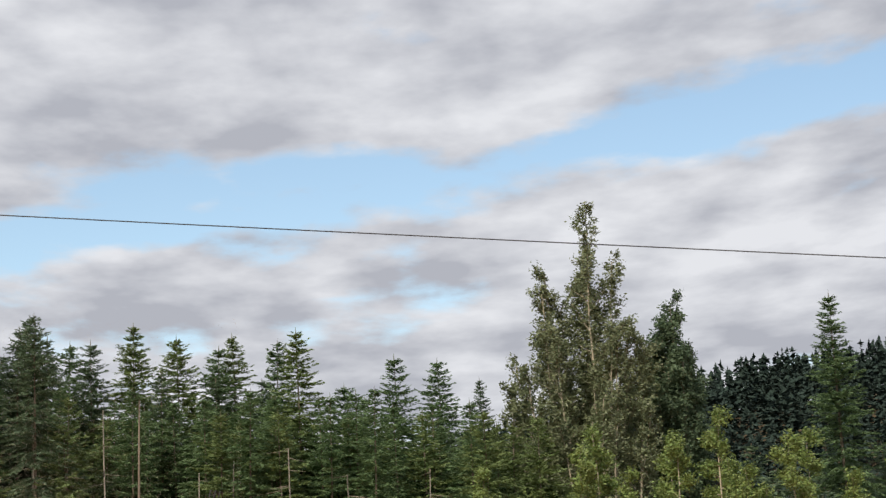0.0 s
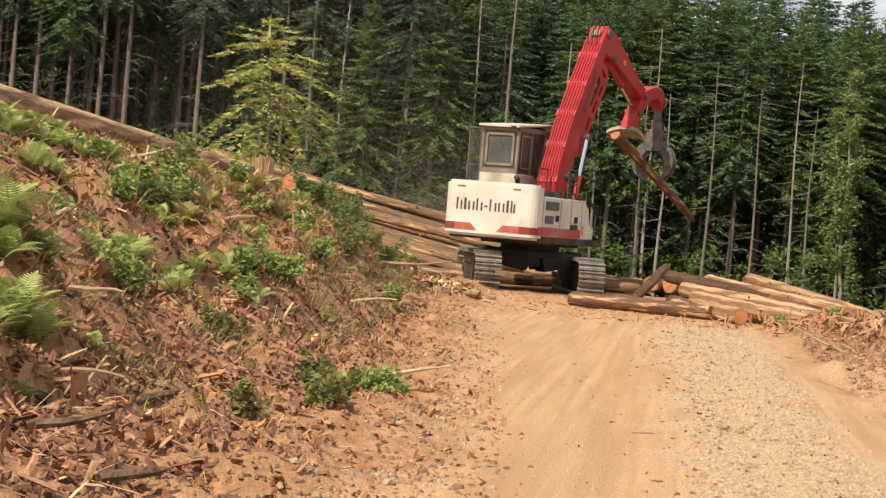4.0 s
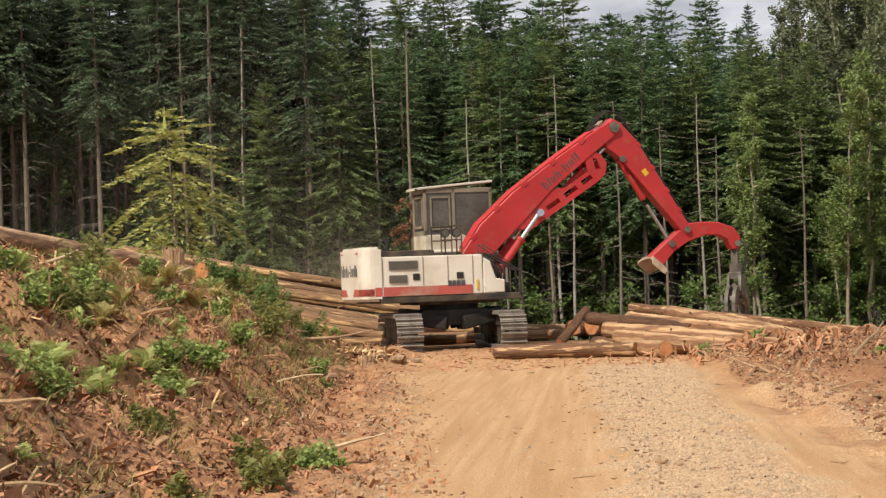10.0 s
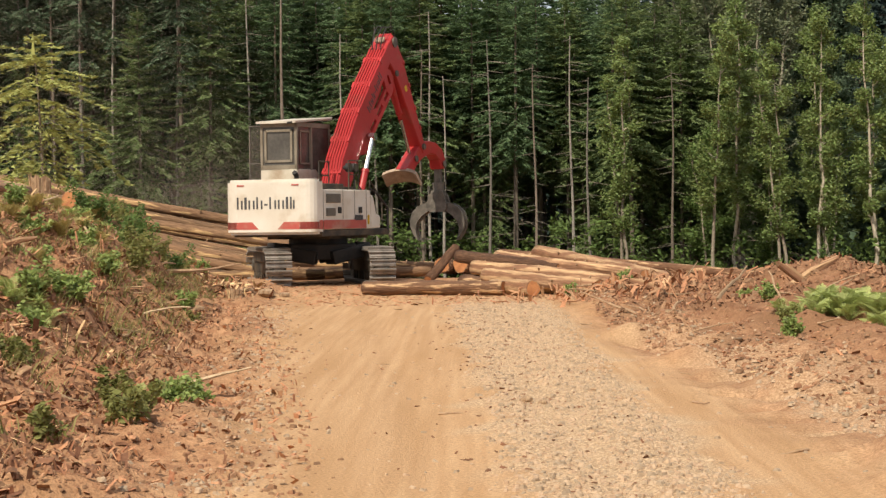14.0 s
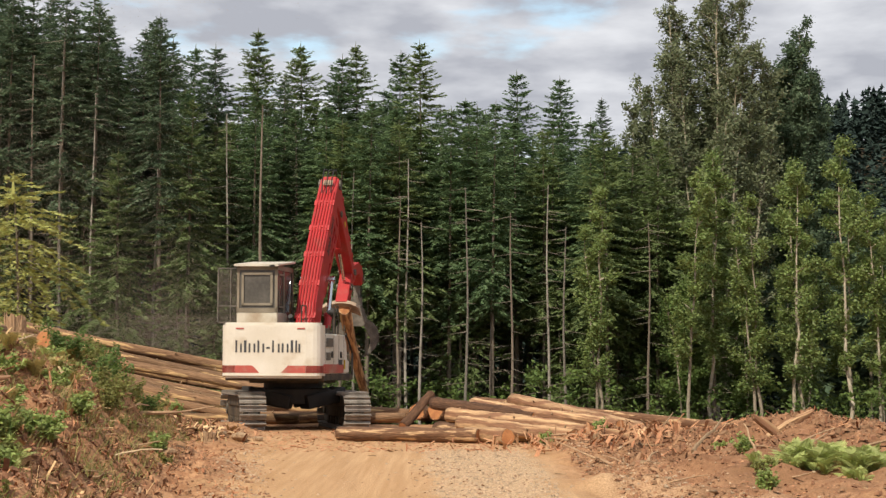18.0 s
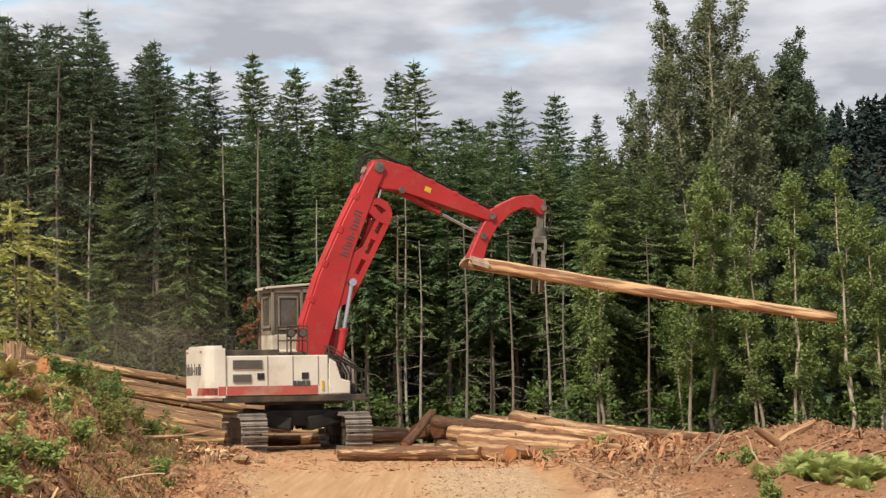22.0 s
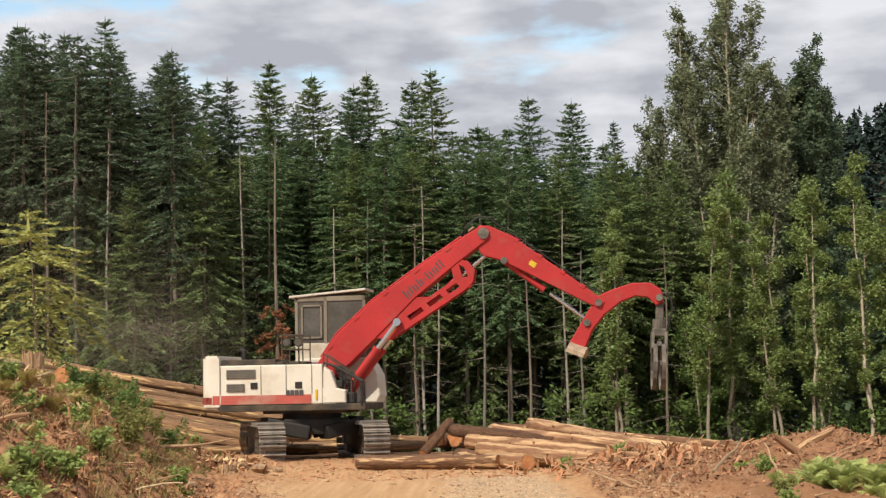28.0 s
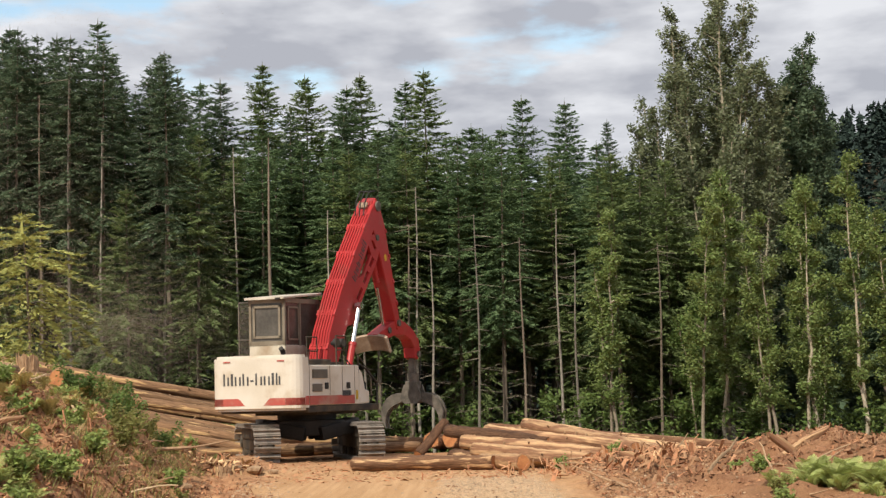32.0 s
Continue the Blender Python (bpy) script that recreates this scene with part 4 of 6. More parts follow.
def piles():
    g = "logs piled beside the road"
    # the long log along the road end of the pile
    lay((-2.61, 47.2, 0.17), (0.80, 45.5, 0.18), 0.185, 0.17, 1, BARK, label="brown log with torn bark at the foot of the pile", group=g)
    lay((0.55, 46.4, 0.20), (1.45, 44.6, 0.20), 0.17, 0.19, 2, PEELED, label="short log with a dark red sawn end", group=g)
    lay((0.39, 47.9, 0.42), (2.96, 43.9, 0.24), 0.19, 0.17, 3, PEELED, label="peeled yellow log in the pile", group=g)
    lay((0.10, 49.6, 0.55), (3.3, 44.2, 0.36), 0.19, 0.16, 4, PEELED, label="torn yellow log in the pile", group=g)
    lay((0.75, 49.4, 0.84), (4.0, 43.8, 0.46), 0.19, 0.16, 5, PEELED, label="half-peeled log on top of the pile", group=g)
    lay((-0.27, 50.6, 0.86), (2.2, 46.6, 0.58), 0.17, 0.15, 6, DBARK, label="dark brown log on top of the pile", group=g)
    lay((1.84, 53.4, 0.84), (5.0, 44.4, 0.34), 0.19, 0.15, 7, PEELED, label="long pale log at the back of the pile", group=g)
    lay((0.9, 51.6, 0.55), (4.6, 44.4, 0.26), 0.17, 0.14, 8, BARK, label="brown log low in the pile", group=g)
    lay((-0.1, 48.9, 0.20), (3.2, 44.2, 0.18), 0.17, 0.15, 9, BARK, label="brown log low in the pile", group=g)
    lay((-0.2, 50.2, 0.22), (2.6, 46.0, 0.18), 0.18, 0.15, 13, DBARK, label="brown log low in the pile", group=g)
    # logs that show their butts towards the road
    lay((-0.89, 59.8, 0.36), (0.2, 67.0, 0.1), 0.25, 0.2, 10, BARK, label="thick log with its red butt towards the road", group=g)
    lay((-0.3, 60.4, 0.40), (0.9, 68.0, 0.1), 0.25, 0.2, 11, BARK, label="thick log with its red butt towards the road", group=g)
    lay((-1.2, 55.0, 0.08), (-0.42, 56.4, 0.98), 0.14, 0.13, 12, DBARK, label="short dark log leaning against the pile", group=g)
    # loose logs behind the tracks
    for i, (a, b) in enumerate((((-7.2, 58.4, 0.2), (-2.2, 59.6, 0.2)), ((-7.0, 59.2, 0.25), (-1.2, 59.0, 0.2)), ((-6.2, 60.2, 0.45), (-0.8, 60.8, 0.3)), ((-7.8, 57.2, 0.2), (-4.4, 57.9, 0.2)))):
        lay(a, b, 0.19, 0.15, 20 + i, DECKM, label="loose log lying behind the loader", group="loose logs behind the loader")


def deck():
    rng = random.Random(5)
    g = "decked logs on the slope"
    for row in range(2):
        for i in range(11):
            if row and i > 8:
                continue
            y = 57.2 + 0.60 * i + 0.3 * row
            z = 0.20 + 0.125 * i + 0.22 * row
            x1 = -6.2 + rng.uniform(-0.9, 0.9) + 0.10 * i
            x0 = x1 - rng.uniform(8.5, 11.5)
            sl = 0.185
            lay((x0, y + 2.0 + rng.uniform(-0.25, 0.25), z + (x1 - x0) * sl), (x1, y + rng.uniform(-0.2, 0.2), z + rng.uniform(-0.04, 0.06)), rng.uniform(0.15, 0.20), rng.uniform(0.12, 0.16), 40 + row * 20 + i, DECKM, label="dusty brown log decked on the slope", group=g)


piles()
deck()


def bank_logs():
    g = "logs along the bank"
    for a, b, r0, r1, s, mt in (((-8.05, 19.9, 2.84), (-7.91, 34.4, 2.50), 0.165, 0.145, 70, PEELED), ((-9.05, 24.0, 2.72), (-8.95, 36.2, 2.40), 0.14, 0.12, 71, BARK), ((-7.72, 29.4, 2.30), (-7.45, 34.0, 2.12), 0.14, 0.12, 72, PEELED)):
        lay(a, b, r0, r1, s, mt, label="cut log lying along the top of the bank", group=g)
    lay((-8.18, 39.2, 2.36), (-7.67, 41.0, 2.00), 0.19, 0.18, 73, PEELED, label="short sawn log on the bank", group=g)


bank_logs()


# ---- trees ----
def leaf_cloud(rng, pts, size, n, flat=0.5, tri=False):
    """Small leaf blades round given points: (centre, radius) pairs."""
    pts = list(pts)
    c = np.array([p for p, _ in pts])
    r = np.array([q for _, q in pts])
    k = rng.randint(0, len(pts), n)
    d = rng.normal(size=(n, 3))
    d /= np.linalg.norm(d, axis=1)[:, None] + 1e-9
    pos = c[k] + d * (r[k] * rng.rand(n) ** 0.5)[:, None]
    u = rng.normal(size=(n, 3))
    u[:, 2] *= flat
    u /= np.linalg.norm(u, axis=1)[:, None]
    w = np.cross(u, rng.normal(size=(n, 3)))
    w /= np.linalg.norm(w, axis=1)[:, None] + 1e-9
    s = size * (0.6 + 0.8 * rng.rand(n))[:, None]
    quad = np.stack([pos - u * s, pos + w * s * 0.45, pos + u * s, pos - w * s * 0.45], 1).reshape(-1, 3)
    f = np.arange(n * 4).reshape(n, 4)
    return quad, f


def put_cloud(name, clouds, mtl, parent, label=""):
    vs, fs, o = [], [], 0
    for q, f in clouds:
        vs.append(q), fs.append(f + o)
        o += len(q)
    return part(name, (np.concatenate(vs).tolist(), np.concatenate(fs).tolist()), mtl, parent, label)


def stem(bm, pts, radii, n=8):
    rings = []
    for i, (p, r) in enumerate(zip(pts, radii)):
        rings.append([bm.verts.new((p[0] + r * math.cos(2 * math.pi * k / n), p[1] + r * math.sin(2 * math.pi * k / n), p[2])) for k in range(n)])
    for a, b in zip(rings[:-1], rings[1:]):
        for k in range(n):
            bm.faces.new((a[k], a[(k + 1) % n], b[(k + 1) % n], b[k]))
    bm.faces.new(rings[-1])
    return bm


def conifer(seed, H, base, width, dens=1.0, mtl=None, dead=True, name="fir_tree", droop=0.34, pw=0.66, ts=1.0, label="tall dark green fir with a bare lower trunk", trunk_mtl=None, group="forest firs"):
    """A trunk, whorls of drooping sprays from base (share of the height) to the top, and dead twigs below."""
    rng = np.random.RandomState(seed)
    t = thing(name, label, "tree", group=group)
    b = B()
    lean = rng.uniform(-0.25, 0.25, 2)
    P = [(lean[0] * (i / 8) ** 2, lean[1] * (i / 8) ** 2, H * i / 8) for i in range(9)]
    R0 = 0.0075 * H + 0.015
    stem(b, P, [R0 * (1 - 0.93 * i / 8) + (0.05 if i == 0 else 0) for i in range(9)], 8)
    part("trunk", b, trunk_mtl or TRUNK, t)
    quads = []
    whorls = max(8, int(H * (1 - base) / (0.36 * ts)))
    for k in range(int(whorls * 21 * dens)):
        f = min(0.995, (int(rng.rand() * whorls) + 0.7 * rng.rand()) / whorls) ** 0.92
        z = H * (base + (1 - base) * f * 0.99)
        reach = width * (0.06 + 0.94 * (1 - f) ** pw) * min(1, 0.5 + f * 2.5)
        a, ln = rng.rand() * 6.283, reach * rng.uniform(0.55, 1.18)
        up = -0.40 + 0.74 * f + rng.uniform(-0.20, 0.20)
        n = max(5, int((6 + ln / 0.042) / ts ** 1.4))
        s = 0.08 + 0.92 * rng.rand(n) ** 0.8
        d, e = np.array([math.cos(a), math.sin(a), 0.0]), np.array([-math.sin(a), math.cos(a), 0.0])
        side = rng.uniform(-1, 1, n) * (0.035 + 0.34 * ln * (1 - s) * (s + 0.1) ** 0.5)
        ctr = np.array([lean[0], lean[1], 0]) * (z / H) ** 2 + d * (ln * s)[:, None] + e * side[:, None]
        ctr[:, 2] = z + up * ln * s - droop * (1 - 0.7 * f) * ln * s ** 2 + 0.12 * ln * s ** 4 - 0.22 * np.abs(side) - 0.04 * rng.rand(n)
        th = rng.uniform(-0.4, 0.4, n) + np.sign(side) * rng.uniform(0.2, 1.1, n)
        dirv = d * np.cos(th)[:, None] + e * np.sin(th)[:, None]
        dirv[:, 2] = up * 0.5 + rng.uniform(-0.5, 0.25, n)
        wv = np.cross(dirv, np.stack([rng.normal(0, 0.75, n), rng.normal(0, 0.75, n), np.ones(n)], -1))
        wv /= np.linalg.norm(wv, axis=1)[:, None] + 1e-9
        L2, W2 = ts * (0.066 + 0.025 * ln) * rng.uniform(0.6, 1.4, n)[:, None], ts * (0.026 + 0.009 * ln) * rng.uniform(0.7, 1.3, n)[:, None]
        quads.append(np.stack([ctr - dirv * L2 * 0.7 + wv * W2, ctr + dirv * L2 * 1.2, ctr - dirv * L2 * 0.7 - wv * W2], 1).reshape(-1, 3))
    # leader
    q = np.concatenate(quads)
    top = np.array([[lean[0] - 0.05, lean[1], H - 0.5], [lean[0], lean[1], H + 0.12], [lean[0] + 0.05, lean[1], H - 0.5]])
    q = np.concatenate([q, top])
    part("crown", (q.tolist(), np.arange(len(q)).reshape(-1, 3).tolist()), mtl or FIR, t)
    if dead:
        b = B()
        for k in range(int(50 * base / 0.5)):
            zz = rng.uniform(0.08, base + 0.12) * H
            a, ln = rng.rand() * 6.28, rng.uniform(0.4, 1.5)
            p = Vector((lean[0] * (zz / H) ** 2, lean[1] * (zz / H) ** 2, zz))
            q1 = p + Vector((math.cos(a) * ln * 0.6, math.sin(a) * ln * 0.6, rng.uniform(-0.10, 0.12) * ln))
            q2 = q1 + Vector((math.cos(a + 0.2) * ln * 0.5, math.sin(a + 0.2) * ln * 0.5, -0.25 * ln))
            rod(b, p, q1, 0.012, 3, 0.008), rod(b, q1, q2, 0.008, 3, 0.004)
        part("dead_branch", b, DEADW, t, "bare grey dead twigs")["kind"] = "stuff"
    return t


def broadleaf(seed, H, width, stems=1, mtl=None, lean=0.6, leafsize=0.062, leaves=7500, base=0.25, name="alder_tree", label="slender alder with a pale trunk and light green leaves", dens_r=0.42, bark=None, group="alders at the forest edge", upright=0.5):
    rng = np.random.RandomState(seed)
    t = thing(name, label, "tree", group=group)
    tips, bm = [], B()
    twigs = B()
    for s in range(stems):
        a = rng.rand() * 6.28
        ln = rng.uniform(0.4, 1.0) * lean
        h = H * (1 if s == 0 else rng.uniform(0.72, 0.97))
        off = np.array([math.cos(a), math.sin(a)])
        P = []
        for i in range(8):
            f = i / 7
            P.append((0.12 * s * off[0] + off[0] * ln * f ** 1.3 + 0.06 * rng.normal(), 0.12 * s * off[1] + off[1] * ln * f ** 1.3 + 0.06 * rng.normal(), h * f - (0.1 if i == 0 else 0)))
        R = [max(0.012, (0.0060 * H + 0.015) * (1 - 0.90 * i / 7)) for i in range(8)]
        stem(bm, P, R, 7)
        nb = int(9 + H * 1.1)
        for k in range(nb):
            f = base + (1 - base) * (k + rng.rand()) / nb
            i = min(6, int(f * 7))
            w = f * 7 - i
            p = Vector(P[i]).lerp(Vector(P[i + 1]), w)
            g = (f - base) / (1 - base)
            reach = width * (0.35 + 0.9 * g) * (1.25 - g) * rng.uniform(0.6, 1.3) / (1.0 if stems == 1 else 1.25)
            a2 = rng.rand() * 6.28
            q = p + Vector((math.cos(a2) * reach, math.sin(a2) * reach, reach * rng.uniform(0.15, 1.0) * upright * 1.6))
            mid = p.lerp(q, 0.5) + Vector((0, 0, 0.08 * reach))
            rod(twigs, p, mid, 0.018 + 0.002 * H, 4, 0.014), rod(twigs, mid, q, 0.014, 4, 0.006)
            for u in (0.45, 0.7, 0.9, 1.05):
                tips.append((tuple(p.lerp(q, u)), dens_r * rng.uniform(0.5, 1.1) * (0.6 + 0.4 * u)))
        tips.append((P[7], 0.3))
    part("trunk", bm, bark or PALE, t)
    part("limb", twigs, bark or PALE, t)["kind"] = "stuff"
    put_cloud("crown", [leaf_cloud(rng, tips, leafsize, leaves)], mtl or LEAF, t)
    return t


def poplar(seed, H, spread, limbs, leaves, mtl, leafsize, low, label, cone=0.40):
    """A short trunk that divides into upright limbs, each a pointed column of fine sprays."""
    rng = np.random.RandomState(seed)
    t = thing("poplar_tree", label, "tree", group="poplars")
    bm, tw, tips = B(), B(), []
    stem(bm, [(0.03 * i, 0.02 * i, H * 0.5 * i / 5) for i in range(6)], [0.24 - 0.03 * i for i in range(6)], 9)
    for k in range(limbs):
        a = 6.283 * k / limbs * 1.9 + rng.uniform(-0.4, 0.4)
        R = spread * (0.05 if k == 0 else (0.25 + 0.75 * ((k + 0.5) / limbs)))
        h = H * (1 - cone * (R / spread) ** 1.25) * (1.0 if k == 0 else rng.uniform(0.88, 1.02))
        z0 = H * rng.uniform(low * 0.5, low * 1.3)
        P = []
        for i in range(9):
            f = i / 8
            P.append((math.cos(a) * R * f ** 0.6 + 0.07 * rng.normal() * f, math.sin(a) * R * f ** 0.6 + 0.07 * rng.normal() * f, z0 + (h - z0) * f))
        stem(bm, P, [0.085 * (1 - 0.9 * i / 8) + 0.008 for i in range(9)], 6)
        nb = int((h - z0) * 4.2)
        for j in range(nb):
            f = 0.10 + 0.90 * (j + rng.rand()) / nb
            i = min(7, int(f * 8))
            p = Vector(P[i]).lerp(Vector(P[i + 1]), f * 8 - i)
            reach = (0.32 + 1.15 * (1 - f) ** 0.7) * rng.uniform(0.5, 1.25)
            b2 = rng.rand() * 6.283
            q = p + Vector((math.cos(b2) * reach, math.sin(b2) * reach, reach * rng.uniform(0.6, 1.7)))
            rod(tw, p, q, 0.016, 3, 0.005)
            for u in (0.35, 0.6, 0.8, 0.95, 1.08):
                tips.append((tuple(p.lerp(q, u)), 0.32 * rng.uniform(0.5, 1.3)))
    part("trunk", bm, PALE, t)
    part("limb", tw, PALE, t)["kind"] = "stuff"
    put_cloud("crown", [leaf_cloud(rng, tips, leafsize, leaves)], mtl, t)
    return t


def forest():
    rng = random.Random(11)
    # the firs whose tops make the skyline: place and height of the top
    tops = [(-19.2, 82, 18.0), (-18.6, 84, 17.7), (-16.4, 80, 17.2), (-14.6, 78, 17.4), (-12.4, 80, 16.3), (-11.3, 84, 15.8), (-9.9, 82, 15.5), (-8.3, 84, 16.5), (-6.1, 82, 15.6), (-4.7, 83, 15.2), (-3.8, 84, 15.9),
            (-2.2, 86, 15.9), (-1.0, 80, 15.4), (1.0, 84, 13.5), (2.0, 86, 13.2), (3.2, 82, 14.4), (5.6, 90, 15.4), (10.8, 130, 20.0), (22.3, 82, 16.5)]
    used = []
    for i, (x, y, zt) in enumerate(tops):
        g = gz(x, y)
        H = zt - g + 0.2
        dark = i in (0, 2, 4, 6, 17)
        t = conifer(200 + i, H, 0.40 if i < 17 else 0.25, rng.uniform(2.3, 2.75) * (0.9 if y > 100 else 1), 1.0, FIRD if dark else FIRL if i in (7, 8, 10, 12) else FIR, group="skyline firs", label="tall dark fir rising over the forest edge" if dark else "tall green fir rising over the forest edge")
        t.matrix_basis = pose(x, y, g - 0.15)
        used.append((x, y))
    kinds = [conifer(300 + i, H, b, w, d, m) for i, (H, b, w, d, m) in enumerate(((13.2, 0.38, 2.1, 0.75, FIR), (14.4, 0.44, 2.0, 0.75, FIRD), (12.2, 0.34, 2.2, 0.75, FIRL), (15.2, 0.46, 2.1, 0.75, FIRD), (12.9, 0.36, 2.1, 0.75, FIR), (9.6, 0.22, 2.0, 0.8, FIRL), (6.4, 0.16, 1.7, 0.7, FIRL)))]
    first = [True] * len(kinds)

    def place(i, x, y):
        m = pose(x, y, gz(x, y) - 0.15, 0, 0, rng.uniform(0, 360))
        if first[i]:
            kinds[i].matrix_basis, first[i] = m, False
        else:
            copy_thing(kinds[i], m)

    inner = ([], [], [], [])

    def join_inner(i, x, y):
        """Trees deep in the stand go into one mesh, with every other spray left out."""
        a = rng.uniform(0, 6.283)
        R = np.array([[math.cos(a), math.sin(a), 0], [-math.sin(a), math.cos(a), 0], [0, 0, 1]])
        for ob in kinds[i].children:
            k = {"trunk": 0, "crown": 2}.get(ob.name.split(".")[0])
            if k is None:
                continue
            me = ob.data
            v = np.empty(len(me.vertices) * 3, np.float32)
            me.vertices.foreach_get("co", v)
            v = v.reshape(-1, 3)
            if k == 2:
                v = v.reshape(-1, 3, 3)[::9].reshape(-1, 3)
                v = v.reshape(-1, 3, 3).mean(1, keepdims=True).repeat(3, 1).reshape(-1, 3) * -1.7 + v * 2.7
                f = np.arange(len(v)).reshape(-1, 3)
            else:
                f = np.array([p.vertices[:] for p in me.polygons if len(p.vertices) == 4])
            o = sum(len(q) for q in inner[k])
            inner[k].append(v @ R + np.array([x, y, gz(x, y) - 0.15])), inner[k + 1].append(f + o)

    y = 74.5
    row = 0
    while y < 112:
        x = -37 - 0.3 * (y - 74)
        right = 9.5 if y < 84 else 32
        while x < right:
            step = 1.55 if row < 5 else 2.3
            x += rng.uniform(0.6, 1.4) * step
            yy = y + rng.uniform(-0.9, 0.9)
            if any((x - a) ** 2 + (yy - b) ** 2 < 0.7 for a, b in used):
                continue
            if row < 2 and rng.random() < 0.25:
                continue
            i = rng.choice((0, 2, 4)) if row < 3 else rng.choice((0, 1, 4, 2))
            if x < -11:
                i = rng.choice((1, 3, 0, 3))
            if x > 0.5 and i in (1, 3):
                i = rng.choice((0, 2, 4))
            if x > 6:
                i = rng.choice((2, 5))
            (place if row < 5 else join_inner)(i, x, yy)
        y += 1.9 if row < 5 else 3.4
        row += 1
    # young hemlocks in the gaps along the edge
    for x, y in ((-17.2, 74.2), (-14.1, 74.8), (-12.6, 73.6), (-10.4, 74.4), (-7.4, 75.4), (-3.1, 76.4), (0.6, 76.2), (4.6, 75.6), (-9.0, 74.4)):
        place(6 if rng.random() < 0.7 else 5, x, y)
    nt = sum(len(q) for q in inner[0])
    vs = np.concatenate(inner[0] + inner[2])
    f0, f1 = np.concatenate(inner[1]), np.concatenate(inner[3]) + nt
    ob = part("forest_interior", (vs.tolist(), f0.tolist() + f1.tolist()), TRUNK)
    ob.data.materials.append(FIRD)
    ob.data.polygons.foreach_set("material_index", [0] * len(f0) + [1] * len(f1))
    tagged(ob, "dense dark firs deep in the forest", "forest", kind="stuff")


forest()


def snags():
    rng = random.Random(3)
    P = [(-16.1, 74.2, 12.5), (-14.9, 73.8, 13.5), (-13.7, 74.0, 11.5), (-11.3, 74.4, 11.0), (-10.0, 74.0, 10.5), (-8.56, 74.6, 12.0), (-4.85, 73.6, 9.5), (-3.6, 74.2, 10.0), (-1.8, 73.6, 9.0), (-1.5, 73.9, 10.5), (-0.93, 73.2, 8.0), (0.8, 73.0, 9.5), (2.5, 72.6, 8.6), (3.9, 72.8, 9.5), (4.5, 72.2, 8.0), (-17.6, 75.0, 12.0), (7.6, 71.6, 8.5)]
    for k, (x, y, H) in enumerate(P):
        t = thing("dead_snag", "bare grey dead fir pole at the forest edge", "dead tree", pose(x, y, gz(x, y) - 0.1), "dead poles")
        b = B()
        stem(b, [(0.05 * math.sin(i + k), 0.04 * i, H * i / 6) for i in range(7)], [0.068 * (1 - 0.75 * i / 6) for i in range(7)], 7)
        part("trunk", b, SNAGM if k % 4 else TRUNK, t)
        b = B()
        for j in range(26):
            z, a, ln = rng.uniform(0.15, 1.0) * H, rng.uniform(0, 6.28), rng.uniform(0.3, 1.2)
            rod(b, (0, 0.006 * z, z), (math.cos(a) * ln, math.sin(a) * ln, z - 0.15 * ln), 0.013, 3, 0.004)
        part("dead_branch", b, DEADW, t)["kind"] = "stuff"


def rusty_snag(x, y, H):
    """A dead fir whose lower boughs still hold brown needles."""
    t = thing("dead_snag", "dead fir with rust-brown needles on its lower boughs", "dead tree", pose(x, y, gz(x, y) - 0.1), "dead poles")
    rng = np.random.RandomState(17)
    part("trunk", stem(B(), [(0.03 * math.sin(i), 0.02 * i, H * i / 7) for i in range(8)], [0.11 * (1 - 0.8 * i / 7) for i in range(8)], 8), TRUNK, t)
    b, pts = B(), []
    for k in range(26):
        z, a, ln = rng.uniform(2.9, 6.2), rng.rand() * 6.283, rng.uniform(0.3, 1.1)
        q = (math.cos(a) * ln, math.sin(a) * ln, z - 0.5 * ln)
        rod(b, (0, 0, z), q, 0.014, 4, 0.005)
        pts += [((q[0] * u, q[1] * u, z + (q[2] - z) * u - 0.05), 0.16) for u in (0.5, 0.8, 1.0)]
    part("dead_branch", b, DEADW, t)["kind"] = "stuff"
    put_cloud("dead_needles", [leaf_cloud(rng, pts, 0.07, 1500)], RUSTN, t, "rust-brown dead needles")


snags()
rusty_snag(-7.1, 73.4, 12.5)


